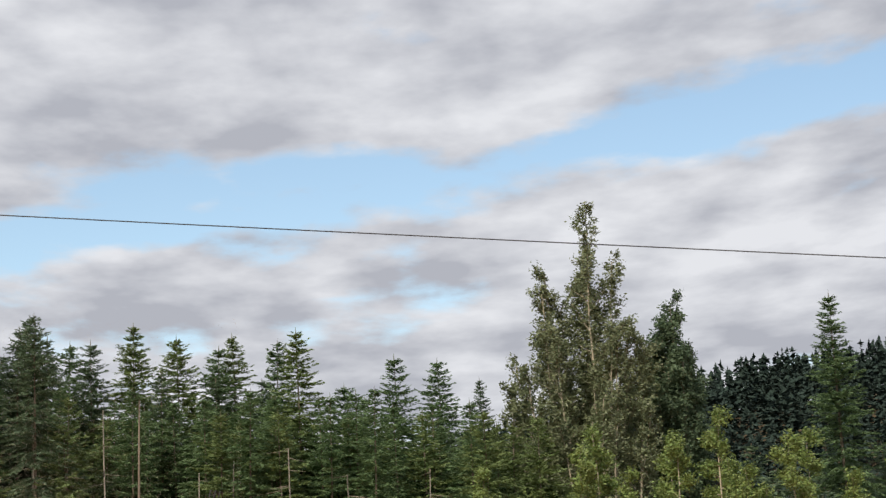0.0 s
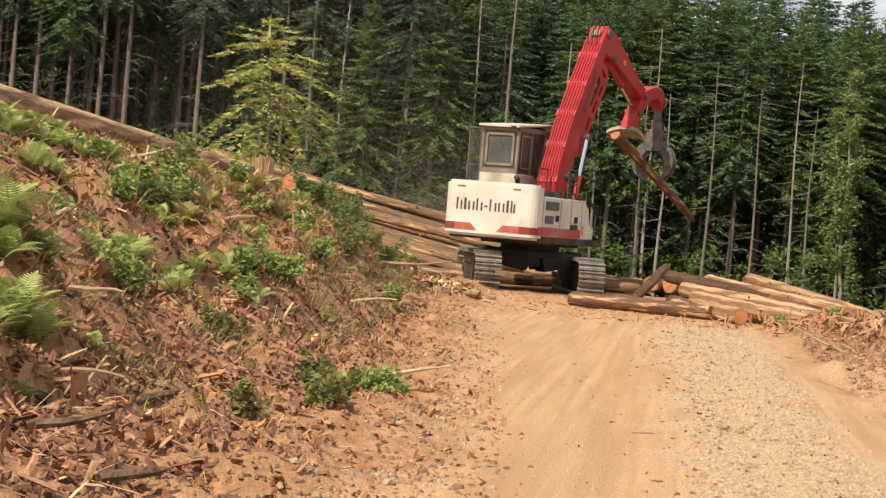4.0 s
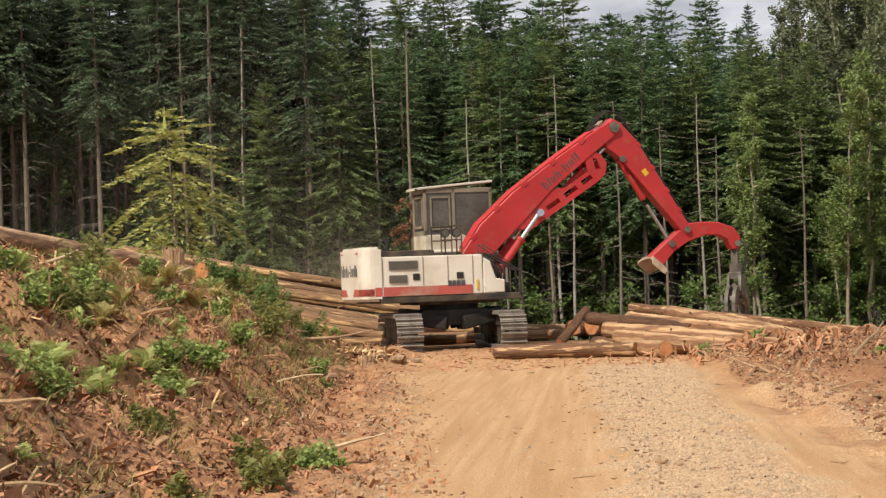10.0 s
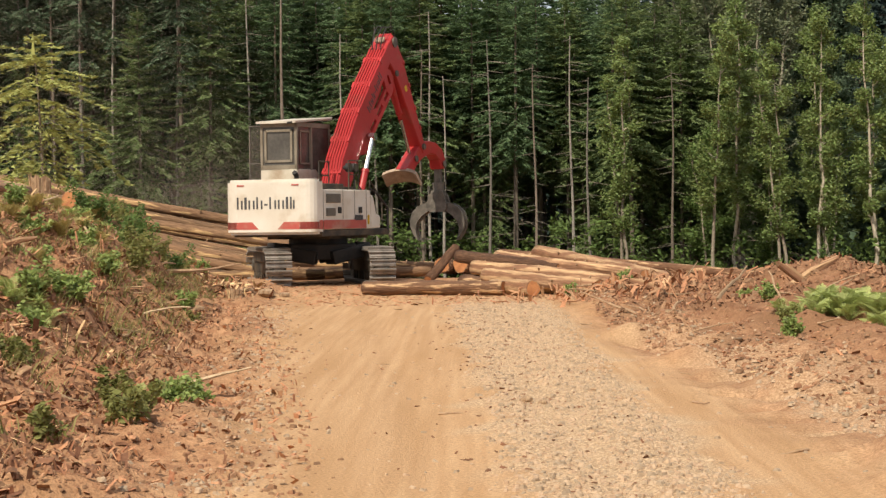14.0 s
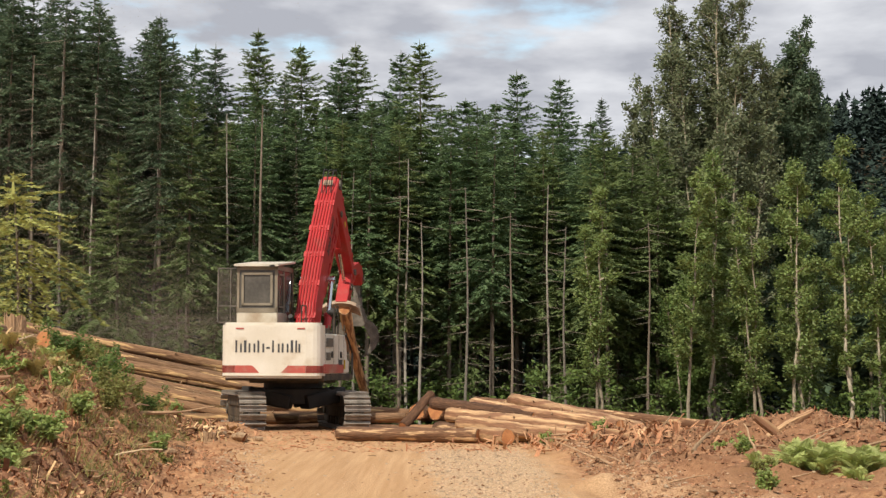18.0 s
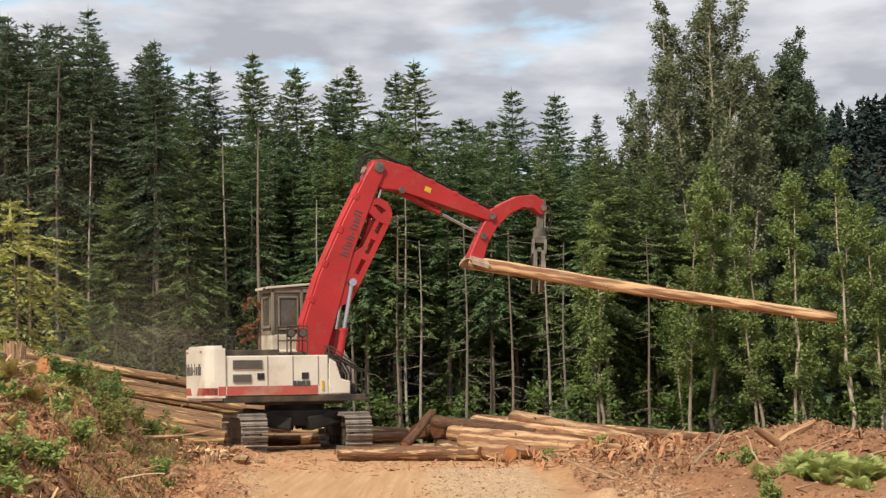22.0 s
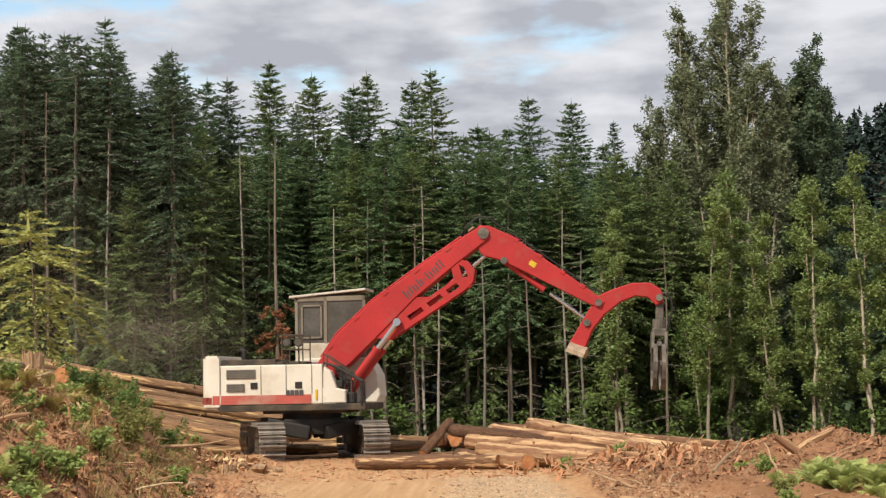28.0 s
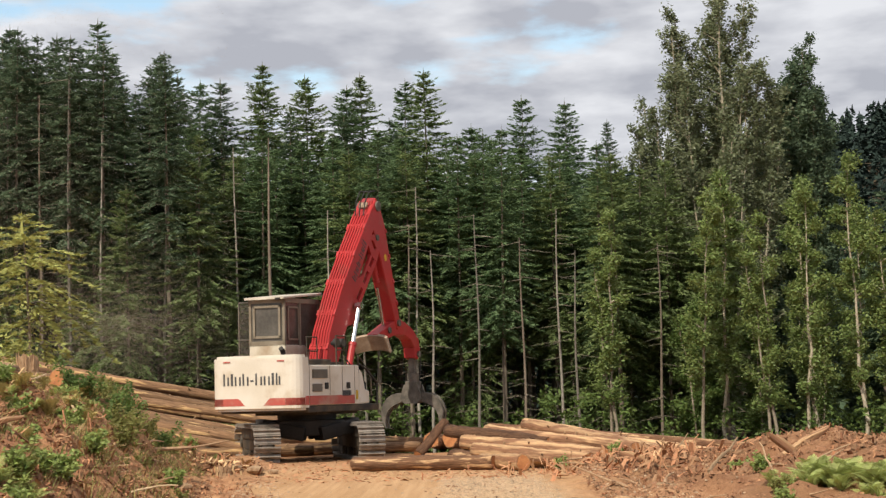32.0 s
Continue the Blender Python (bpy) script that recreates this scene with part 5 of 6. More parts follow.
def broadleaves():
    rng = random.Random(21)
    kinds = [broadleaf(400, 9.6, 1.0, 1, LEAF, 1.2), broadleaf(401, 8.8, 1.0, 2, LEAF, 1.0, leaves=8500), broadleaf(402, 10.4, 0.9, 1, LEAF, 0.8), broadleaf(403, 7.4, 1.1, 3, LEAF, 1.0, leaves=8500), broadleaf(404, 6.4, 1.2, 2, BRUSH, 0.9, base=0.12, leaves=9000)]
    P = [(8.9, 70, 0), (10.0, 71.5, 2), (11.4, 69.5, 1), (12.6, 69.8, 0), (14.6, 70, 2), (16.2, 71, 1), (17.6, 70, 0), (5.7, 70.5, 1), (9.2, 73, 4), (13.4, 73, 2), (15.6, 73.6, 0), (18.9, 72.5, 2), (11.9, 75, 4), (17.0, 75.5, 1), (20.2, 71, 1), (21.5, 73, 0), (19.8, 75.5, 4), (14.2, 76.5, 3), (10.6, 77, 0), (22.8, 76, 2), (8.6, 77.5, 1), (23.5, 72, 2), (25, 74, 0)]
    seen = set()
    for x, y, k in P:
        m = pose(x, y, gz(x, y) - 0.1, 0, 0, rng.uniform(0, 360)) @ Matrix.Scale(1.06 if x > 12.5 else 1.02, 4)
        if k in seen:
            copy_thing(kinds[k], m)
        else:
            kinds[k].matrix_basis = m
            seen.add(k)
    # the tall poplars
    for seed, H, sp, n, lv, mt, ls, low, x, y, lb in ((410, 22.3, 4.3, 28, 150000, POPL, 0.078, 0.14, 11.5, 82, "tall poplar with several upright limbs and grey-green leaves"),
                                                       (412, 18.1, 1.15, 12, 80000, FIRD, 0.080, 0.40, 15.4, 83.5, "dense dark green poplar with an oval crown"),
                                                       (413, 13.0, 2.2, 9, 36000, POPL, 0.085, 0.12, 9.2, 80, "broad poplar with grey-green leaves")):
        poplar(seed, H, sp, n, lv, mt, ls, low, lb, 0.14 if seed == 412 else 0.42).matrix_basis = pose(x, y, gz(x, y) - 0.1)


broadleaves()


def underbrush():
    rng = np.random.RandomState(31)
    pts = []
    for k in range(900):
        x = rng.uniform(-24, 26)
        y = rng.uniform(69, 79) if x > 3 else rng.uniform(72.5, 80)
        h = rng.uniform(0.1, 1.6) * (1.5 if x > 3 else 1.1)
        pts.append(((x, y, gz(x, y) + h), rng.uniform(0.3, 0.7)))
    for k in range(420):
        x, y = rng.uniform(-34, 8), rng.uniform(73.5, 88)
        pts.append(((x, y, gz(x, y) + rng.uniform(1.2, 5.5) * rng.rand() ** 0.5), rng.uniform(0.25, 0.6)))
    ob = put_cloud("underbrush", [leaf_cloud(rng, pts, 0.10, 36000)], BRUSH, None)
    tagged(ob, "green leafy underbrush along the forest edge", "underbrush", kind="stuff")


underbrush()


def woods(seed, n, xr, yr, hr, wr, low, label, sprays=64, size=0.42):
    """Far firs: each a cone of drooping sprays, all in one mesh."""
    rng = np.random.RandomState(seed)
    x, y = rng.uniform(*xr, n), rng.uniform(*yr, n)
    z = ground_h(x, y, 0.0)
    H, w = rng.uniform(*hr, n), rng.uniform(*wr, n)
    f = np.concatenate([rng.rand(n, sprays - 2) ** 0.85, np.full((n, 2), 0.985)], 1)
    a = rng.rand(n, sprays) * 6.283
    r = w[:, None] * (1 - f) ** 0.9 * rng.uniform(0.35, 1.1, (n, sprays))
    c = np.stack([x[:, None] + r * np.cos(a), y[:, None] + r * np.sin(a), z[:, None] + H[:, None] * (low + (1 - low) * f)], -1).reshape(-1, 3)
    m = len(c)
    out = np.stack([np.cos(a), np.sin(a), rng.uniform(-0.7, 0.3, (n, sprays))], -1).reshape(-1, 3)
    tip = (f > 0.98).reshape(-1)
    out[tip] = (0.05, 0.05, 1.0)
    sd = np.cross(out, rng.normal(size=(m, 3)) + np.array([0, 0, 1.2]))
    sd /= np.linalg.norm(sd, axis=1)[:, None] + 1e-9
    s = size * rng.uniform(0.6, 1.5, (m, 1)) * np.where(tip, 0.8, 1.0)[:, None]
    q = np.stack([c - out * s, c + sd * s * 0.5, c + out * s * 1.1, c - sd * s * 0.5], 1).reshape(-1, 3)
    ob = part("far_woods", (q.tolist(), np.arange(len(q)).reshape(-1, 4).tolist()), FARFIR_SHADED)
    tagged(ob, label, "woods", kind="stuff")


# both stands take the needle colour with cloud shade and haze mixed in
woods(41, 2600, (5, 105), (180, 285), (4.2, 7.4), (0.9, 1.5), 0.1, "conifer woods on the far hillside, cloud shade and haze in their colour", 46, 0.42)
woods(42, 900, (-60, 52), (112, 150), (8, 12.5), (1.6, 2.4), 0.0, "woods deep behind the forest edge, coloured with the same shade and haze")


# ---- the bank and the roadside ----
def shards(rng, n, area, ln, wd, lift=0.03, steep=0.5):
    """Bark and wood splinters: thin wedges strewn by area(rng) -> x, y."""
    vs, fs = [], []
    for k in range(n):
        x, y = area(rng)
        z = gz(x, y) + lift * rng.rand()
        a, b = rng.rand() * 6.28, rng.normal() * steep
        L, w, t = ln * rng.uniform(0.3, 1.3), wd * rng.uniform(0.4, 1.3), wd * rng.uniform(0.10, 0.30)
        d = np.array([math.cos(a) * math.cos(b), math.sin(a) * math.cos(b), math.sin(b)])
        s = np.array([-math.sin(a), math.cos(a), rng.normal() * 0.4])
        u = np.cross(d, s)
        u /= np.linalg.norm(u)
        c = np.array([x, y, z])
        o = len(vs)
        k1, k2 = rng.uniform(0.3, 1.0), rng.uniform(0.3, 1.0)
        for p in (c - d * L / 2 - s * w / 2 * k1, c - d * L / 2 + s * w / 2 * k1, c + d * L / 2 + s * w / 2 * k2, c + d * L / 2 - s * w / 2 * k2):
            vs.append(tuple(p))
        for p in (c - d * L / 2 * 0.8 + u * t, c + d * L / 2 * 0.8 + u * t):
            vs.append(tuple(p))
        fs += [(o, o + 1, o + 2, o + 3), (o, o + 3, o + 5, o + 4), (o + 1, o + 4, o + 5, o + 2), (o, o + 4, o + 1), (o + 3, o + 2, o + 5)]
    return vs, fs


def crumbs(rng, n, area, lo, hi):
    """Low irregular lumps strewn by area(rng) -> x, y."""
    P = np.array([area(rng) for _ in range(n)])
    z = ground_h(P[:, 0], P[:, 1])
    s = (lo + (hi - lo) * rng.rand(n) ** 2.6)[:, None]
    a = (np.arange(5) / 5 * 6.2832)[None, :] + rng.rand(n, 1) * 6.28 + rng.normal(size=(n, 5)) * 0.25
    r0, r1 = s * rng.uniform(0.7, 1.3, (n, 5)), s * rng.uniform(0.35, 0.85, (n, 5))
    up = s * rng.uniform(0.25, 0.75, (n, 5)) * rng.uniform(0.6, 1.2, (n, 1))
    low = np.stack([P[:, :1] + r0 * np.cos(a), P[:, 1:] + r0 * np.sin(a), z[:, None] - 0.25 * s + 0 * r0], -1)
    top = np.stack([P[:, :1] + r1 * np.cos(a), P[:, 1:] + r1 * np.sin(a), z[:, None] + up], -1)
    v = np.concatenate([low, top], 1).reshape(-1, 3)
    fs = []
    for o in range(0, 10 * n, 10):
        fs += [(o, o + 1, o + 6, o + 5), (o + 1, o + 2, o + 7, o + 6), (o + 2, o + 3, o + 8, o + 7), (o + 3, o + 4, o + 9, o + 8), (o + 4, o, o + 5, o + 9), (o + 5, o + 6, o + 7, o + 8, o + 9)]
    return v.tolist(), fs


def bank_area(y0, y1, s0, s1):
    def f(rng):
        y = y0 + (y1 - y0) * rng.rand() ** 1.4
        t = s0 + (s1 - s0) * rng.rand()
        return float(toe(y) - t * (toe(y) + 8.0)), y
    return f


def debris():
    rng = np.random.RandomState(51)
    for n, a, ln, wd, st, mt in ((9000, bank_area(8.5, 30, 0.12, 1.0), 0.10, 0.06, 0.9, DARKB), (7500, bank_area(8.5, 38, 0.0, 1.25), 0.085, 0.055, 0.9, SLASH), (5500, bank_area(8.5, 38, 0.0, 1.2), 0.11, 0.075, 0.9, DARKB), (1100, bank_area(8.5, 38, 0.1, 1.2), 0.20, 0.045, 0.7, SLASH), (700, bank_area(8.5, 38, 0.05, 1.1), 0.12, 0.05, 0.6, CHIPW),
                                 (260, bank_area(8.5, 34, 0.3, 1.1), 0.60, 0.05, 0.6, SLASH), (200, bank_area(8.5, 26, 0.2, 0.95), 0.34, 0.12, 0.7, DARKB), (190, bank_area(8.5, 28, 0.15, 0.9), 0.30, 0.10, 0.7, SLASH), (160, bank_area(8.5, 36, 0.1, 1.05), 0.62, 0.05, 0.5, CHIPW), (900, bank_area(10, 44, 0.05, 1.1), 0.45, 0.012, 0.5, CHIPW), (2200, bank_area(8.5, 44, -0.25, 0.5), 0.09, 0.06, 0.7, SLASH), (70, bank_area(8.5, 34, 0.2, 1.1), 0.38, 0.07, 0.6, CHIPW), (520, bank_area(8.5, 30, 0.25, 0.9), 0.24, 0.085, 1.0, DARKB), (260, bank_area(8.5, 30, 0.25, 0.9), 0.24, 0.06, 0.9, SLASH),
                                 (1300, bank_area(8.5, 42, 0.25, 1.2), 0.50, 0.012, 0.5, SLASH), (1500, bank_area(8.5, 42, 0.25, 1.2), 0.50, 0.014, 0.6, DARKB), (1300, bank_area(8.5, 40, -0.15, 0.4), 0.06, 0.04, 0.6, DARKB)):
        ob = part("bark_debris", shards(rng, n, a, ln, wd, 0.07, st), mt)
        tagged(ob, "reddish bark, splinters and wood waste covering the bank", "wood debris", kind="stuff")

    def right(rng):
        y = 13 + 34 * rng.rand() ** 0.7
        return float(road_r(y) + 0.2 + 0.035 * max(0.0, 32 - y) + rng.exponential(1.7)), y

    for n, ln, wd, mt in ((2400, 0.06, 0.045, SLASH), (2200, 0.07, 0.05, DARKB), (200, 0.08, 0.03, CHIPW)):
        tagged(part("bark_debris", shards(rng, n, right, ln, wd, 0.02, 0.35), mt), "reddish bark and splinters heaped beside the road", "wood debris", kind="stuff")
    ob = part("bark_debris", shards(rng, 90, right, 0.24, 0.05, 0.02, 0.25), SLASH)
    tagged(ob, "reddish bark and splinters heaped beside the road", "wood debris", kind="stuff")

    def mound(rng):
        return rng.uniform(3.6, 10.0), rng.uniform(33, 46)

    for n, ln, wd, mt in ((2400, 0.11, 0.07, DARKB), (1500, 0.10, 0.06, SLASH), (220, 0.28, 0.08, DARKB), (120, 0.30, 0.06, SLASH)):
        tagged(part("bark_debris", shards(rng, n, mound, ln, wd, 0.06, 0.8), mt), "reddish brown rubble of bark and clods on the spoil heap", "wood debris", kind="stuff")

    def right2(rng):
        return 3.6 + rng.normal() * 1.1, 41.6 + rng.normal() * 1.3

    ob = part("bark_debris", shards(rng, 520, right2, 0.34, 0.08, 0.26, 0.9), SLASH)
    tagged(ob, "heap of torn bark and splinters in front of the log pile", "wood debris", kind="stuff")

    def torn(rng):
        return -5.9 + rng.normal() * 0.55, 46.6 + rng.normal() * 0.5

    for n, mt in ((70, CHIPW), (90, SLASH), (60, DARKB)):
        tagged(part("bark_debris", shards(rng, n, torn, 0.32, 0.13, 0.14, 0.8), mt), "heap of torn orange wood and bark on the landing", "wood debris", kind="stuff")

    def landing(rng):
        return rng.uniform(-8.5, 2.5), rng.uniform(41, 57)

    ob = part("bark_debris", shards(rng, 2600, landing, 0.16, 0.05, 0.02, 0.2), SLASH)
    tagged(ob, "bark scraps strewn over the landing", "wood debris", kind="stuff")

    def on_road(rng):
        y = 11 + 31 * rng.rand() ** 1.5
        k = rng.choice(4, p=[0.13, 0.55, 0.29, 0.03])
        if k == 0:
            return float(road_l(y)) + rng.normal() * 0.3, y
        if k == 1:
            return rng.uniform(float(lane_a(y)), float(lane_b(y))) + rng.normal() * 0.12, y
        if k == 2:
            return float(road_r(y)) + 0.35 + rng.exponential(0.7), y
        return rng.uniform(float(road_l(y)), float(road_r(y))), y

    ob = part("dirt_clods", shards(rng, 360, lambda r: (float(lane_a(q := 12 + 26 * r.rand())) + 0.45 + 0.55 * r.normal(), q), 0.055, 0.045, 0.006, 0.3), DARKB)
    tagged(ob, "dark clods and bark scraps on the dirt road", "clods", kind="stuff")
    tagged(part("gravel", crumbs(rng, 17000, on_road, 0.008, 0.042), STONE), "loose pale gravel on the dirt road", "gravel", kind="stuff")

    def toe_side(rng):
        y = 9.5 + 38 * rng.rand() ** 1.3
        return float(toe(y)) + rng.normal() * 0.55 + 0.1, y

    for n, a, lo, hi, lb in ((8000, right, 0.012, 0.065, "brown crumbs of soil and stone on the road shoulder"), (7000, toe_side, 0.008, 0.045, "brown crumbs of soil at the foot of the bank"), (3800, mound, 0.02, 0.13, "brown clods of soil on the spoil heap"), (5000, bank_area(8.5, 40, 0.0, 0.9), 0.012, 0.06, "crumbs of red soil on the bank")):
        tagged(part("soil_crumbs", crumbs(rng, n, a, lo, hi), CLODM), lb, "soil", kind="stuff")


debris()


def frond(seed, L):
    """One arching fern frond along +x."""
    rng = np.random.RandomState(seed)
    n = 20
    vs, fs = [], []
    for i in range(n):
        f = (i + 0.5) / n
        x, z = L * f * (1 - 0.12 * f), L * (0.55 * f - 0.62 * f * f)
        ln = 0.30 * L * math.sin(math.pi * min(1, f * 0.92 + 0.12)) ** 0.8 * rng.uniform(0.85, 1.1)
        for e in (-1, 1):
            o = len(vs)
            w = L / n * 0.24
            vs += [(x - w, 0, z), (x + w * 0.9, 0, z), (x + 0.35 * ln + w * 0.4, e * ln, z - 0.18 * ln), (x + 0.1 * ln - w * 0.5, e * ln * 0.6, z - 0.03 * ln)]
            fs.append((o, o + 1, o + 2, o + 3))
    o = len(vs)
    for i in range(6):
        f = i / 5
        x, z = L * f * (1 - 0.12 * f), L * (0.55 * f - 0.62 * f * f)
        vs += [(x, -0.006, z + 0.004), (x, 0.006, z + 0.004)]
    fs += [(o + 2 * i, o + 2 * i + 1, o + 2 * i + 3, o + 2 * i + 2) for i in range(5)]
    return vs, fs


def fern(seed, L, nf, mtl, label):
    rng = random.Random(seed)
    t = thing("fern", label, "fern", group="ferns")
    src = None
    for k in range(nf):
        m = pose(0, 0, 0.02, rng.uniform(-10, 10), -rng.uniform(18, 66), 360 * k / nf + rng.uniform(-20, 20))
        src = part("frond", frond(seed, L), mtl, t, "", m) if src is None else again(src, m, t)
    return t


def ferns():
    rng = random.Random(61)
    kinds = [fern(1, 0.38, 9, FERN, "bright green bracken fern on the bank"), fern(2, 0.48, 9, FERN, "large green fern on the bank"), fern(3, 0.36, 10, FERNY, "withered yellow fern on the bank"), fern(4, 0.23, 9, FERN, "small green fern among the bark")]
    seen = set()

    def put(k, x, y, tilt=True):
        if y < 37 and x < float(toe(y) - 0.90 * (toe(y) + 8.0)):
            return
        m = pose(x, y, gz(x, y) - 0.02, 0, rng.uniform(0, 14), rng.uniform(0, 360))
        if k in seen:
            copy_thing(kinds[k], m)
        else:
            kinds[k].matrix_basis = m
            seen.add(k)

    def cluster(cx, cy, n, sx, sy, ks):
        for _ in range(int(n * 1.3)):
            put(rng.choice(ks), cx + rng.gauss(0, sx), cy + rng.gauss(0, sy))

    for row in ((-7.57, 19.99, 7, 0.2, 0.4, (1, 0)), (-7.25, 20.72, 7, 0.22, 0.5, (1, 0, 0)), (-7.02, 22.41, 5, 0.2, 0.4, (0, 3)), (-7.67, 26.91, 5, 0.2, 0.5, (0, 0, 3)), (-7.53, 27.94, 5, 0.2, 0.6, (0, 2)),
                (-5.04, 14.16, 5, 0.10, 0.2, (1, 0)), (-4.95, 14.29, 3, 0.08, 0.2, (0,)), (-4.74, 13.04, 4, 0.10, 0.25, (0, 1)), (-4.5, 12.25, 3, 0.1, 0.2, (0, 3)),
                (-5.35, 20.46, 5, 0.14, 0.3, (0, 0, 3)), (-5.16, 21.06, 7, 0.2, 0.4, (0, 1, 0)), (-4.94, 21.2, 4, 0.16, 0.3, (0, 3)), (-4.3, 13.93, 2, 0.08, 0.15, (3,)), (-5.81, 19.54, 2, 0.05, 0.1, (1,)),
                (-7.07, 33.57, 7, 0.3, 0.9, (2, 2, 3)), (-7.16, 36.31, 6, 0.3, 1.0, (2, 2)), (-6.41, 28.07, 6, 0.3, 0.9, (2, 2, 3)), (-5.63, 24.17, 5, 0.25, 0.7, (2, 3)), (-6.36, 31.6, 6, 0.3, 1.0, (2, 2, 0)),
                (6.3, 30.2, 34, 0.6, 0.9, (0, 1, 0)), (7.3, 31.5, 24, 0.6, 1.1, (0, 1)), (-7.14, 39.24, 8, 0.4, 1.4, (0, 2, 2)), (-7.5, 43.78, 8, 0.4, 1.6, (2, 2, 0)), (-3.25, 19.2, 3, 0.12, 0.4, (3,)), (-6.3, 18.6, 6, 0.25, 0.5, (0, 0, 3)), (-6.2, 22.2, 6, 0.25, 0.6, (0, 3, 0)), (-5.5, 17.2, 4, 0.2, 0.4, (3, 0)), (-5.2, 18.4, 4, 0.2, 0.4, (3, 0))):
        cluster(*row)
    for _ in range(20):
        y, t = rng.uniform(14, 42), rng.uniform(0.35, 0.78)
        put(rng.choice((3, 3, 2, 3)), float(toe(y) - t * (toe(y) + 8.0)), y)


ferns()


def dry_grass():
    """Arching dry blades in tufts over the bank's far end and along its crest."""
    rng = np.random.RandomState(67)
    vs, fs = [], []
    for k in range(520):
        y = rng.uniform(23, 48) if k % 3 else rng.uniform(14, 30)
        t = rng.uniform(0.15, 0.84)
        cx, cy = float(toe(y) - t * (toe(y) + 8.2)), y
        for j in range(22):
            x, yy = cx + rng.normal() * 0.16, cy + rng.normal() * 0.2
            a, L, w = rng.rand() * 6.283, rng.uniform(0.12, 0.42), rng.uniform(0.004, 0.009)
            g = gz(x, yy) - 0.02
            o = len(vs)
            for f in (0.0, 0.5, 1.0):
                px, py, pz = x + math.cos(a) * L * 0.75 * f ** 1.5, yy + math.sin(a) * L * 0.75 * f ** 1.5, g + L * (1.0 * f - 0.45 * f * f)
                ww = w * (1.15 - f)
                vs += [(px - ww, py, pz), (px + ww, py + 0.002, pz)]
            fs += [(o, o + 1, o + 3, o + 2), (o + 2, o + 3, o + 5, o + 4)]
    tagged(part("dry_grass", (vs, fs), GRASSD), "dry olive grass and bracken stalks on the bank", "grass", kind="stuff")


dry_grass()


def shrub(seed, size, n, mtl, leaf, label, name="shrub", group="roadside shrubs"):
    rng = np.random.RandomState(seed)
    t = thing(name, label, "shrub", group=group)
    b = B()
    pts = []
    for k in range(9):
        a, r = rng.rand() * 6.28, size * rng.uniform(0.2, 0.8)
        q = Vector((math.cos(a) * r, math.sin(a) * r, size * rng.uniform(0.5, 1.25)))
        rod(b, (0, 0, -0.05), q, 0.006 + 0.006 * size, 4, 0.003)
        for u in (0.4, 0.65, 0.85, 1.0):
            pts.append((tuple(q * u), size * 0.25 * rng.uniform(0.6, 1.2)))
    part("stem", b, STICKM, t)["kind"] = "stuff"
    put_cloud("foliage", [leaf_cloud(rng, pts, leaf, n)], mtl, t)
    return t


def shrubs():
    rng = random.Random(71)
    kinds = [shrub(1, 0.30, 520, WEED, 0.040, "small green leafy weed beside the road"), shrub(2, 0.5, 900, OLIVE, 0.038, "olive green leafy shrub on the bank"), shrub(3, 0.6, 1000, BRUSH, 0.042, "light green shrub on the bank"), shrub(4, 0.24, 360, OLIVE, 0.034, "yellowish weed beside the road")]
    seen = set()
    P = [(-2.88, 16.75, 3), (-2.95, 17.1, 3), (-2.78, 15.5, 3), (-2.9, 15.8, 3), (-3.04, 20.1, 0), (-3, 20.5, 0), (-3.1, 19.6, 0), (-3.29, 14.8, 3), (-3.43, 18.16, 3), (-5.09, 34.71, 0), (-4.92, 34.33, 3), (-4.38, 18.02, 3), (-4.28, 18.44, 3),
         (-6.18, 21, 0), (-6.18, 21.22, 0), (-6.3, 22.68, 1), (-6.47, 23.63, 1), (-6.26, 22.97, 0), (-5.23, 17.16, 0), (-5.11, 17.01, 0), (-4.77, 16.22, 0), (-6.12, 22.57, 0), (-6.54, 22.64, 0),
         (-7.25, 39.04, 1), (-6.93, 39.31, 2), (-7.35, 40.24, 1), (-6.04, 34.73, 1), (-6.27, 35.79, 1), (-6.55, 36.18, 2), (-6.93, 38.24, 1), (-6.54, 38, 2), (-6.89, 41.75, 1), (-6.56, 39.79, 1), (-7.4, 41.2, 2), (-6.93, 42.59, 1), (-6.88, 44.14, 2), (-7.3, 44.4, 1), (-6.9, 45.4, 1), (-7.1, 39.31, 2), (-7.21, 36.3, 2), (-6.6, 47, 0), (-7.4, 47.4, 1), (-8.8, 47.5, 2),
         (-6.65, 42.54, 3), (-5.9, 46.9, 3), (5.2, 33, 0), (5, 30.2, 3), (3.4, 43, 0), (2.2, 43.4, 0), (4.8, 29, 0), (5.3, 36.6, 0)]
    for _ in range(40):
        y, t = rng.uniform(14, 44), rng.uniform(0.3, 0.78)
        P.append((float(toe(y) - t * (toe(y) + 8.0)), y, rng.choice((0, 3, 0, 3))))
    for x, y, k in P:
        m = pose(x, y, gz(x, y) - 0.03, 0, 0, rng.uniform(0, 360))
        if k in seen:
            copy_thing(kinds[k], m)
        else:
            kinds[k].matrix_basis = m
            seen.add(k)


shrubs()


def sapling():
    t = conifer(91, 3.9, 0.24, 2.0, 0.36, SAPL, False, "hemlock_sapling", 0.9, 0.30, 0.78, "young yellow-green hemlock standing alone on the bank", TRUNK, "bank trees")
    t.matrix_basis = pose(-8.89, 40.0, gz(-8.89, 40.0) - 0.1)


sapling()


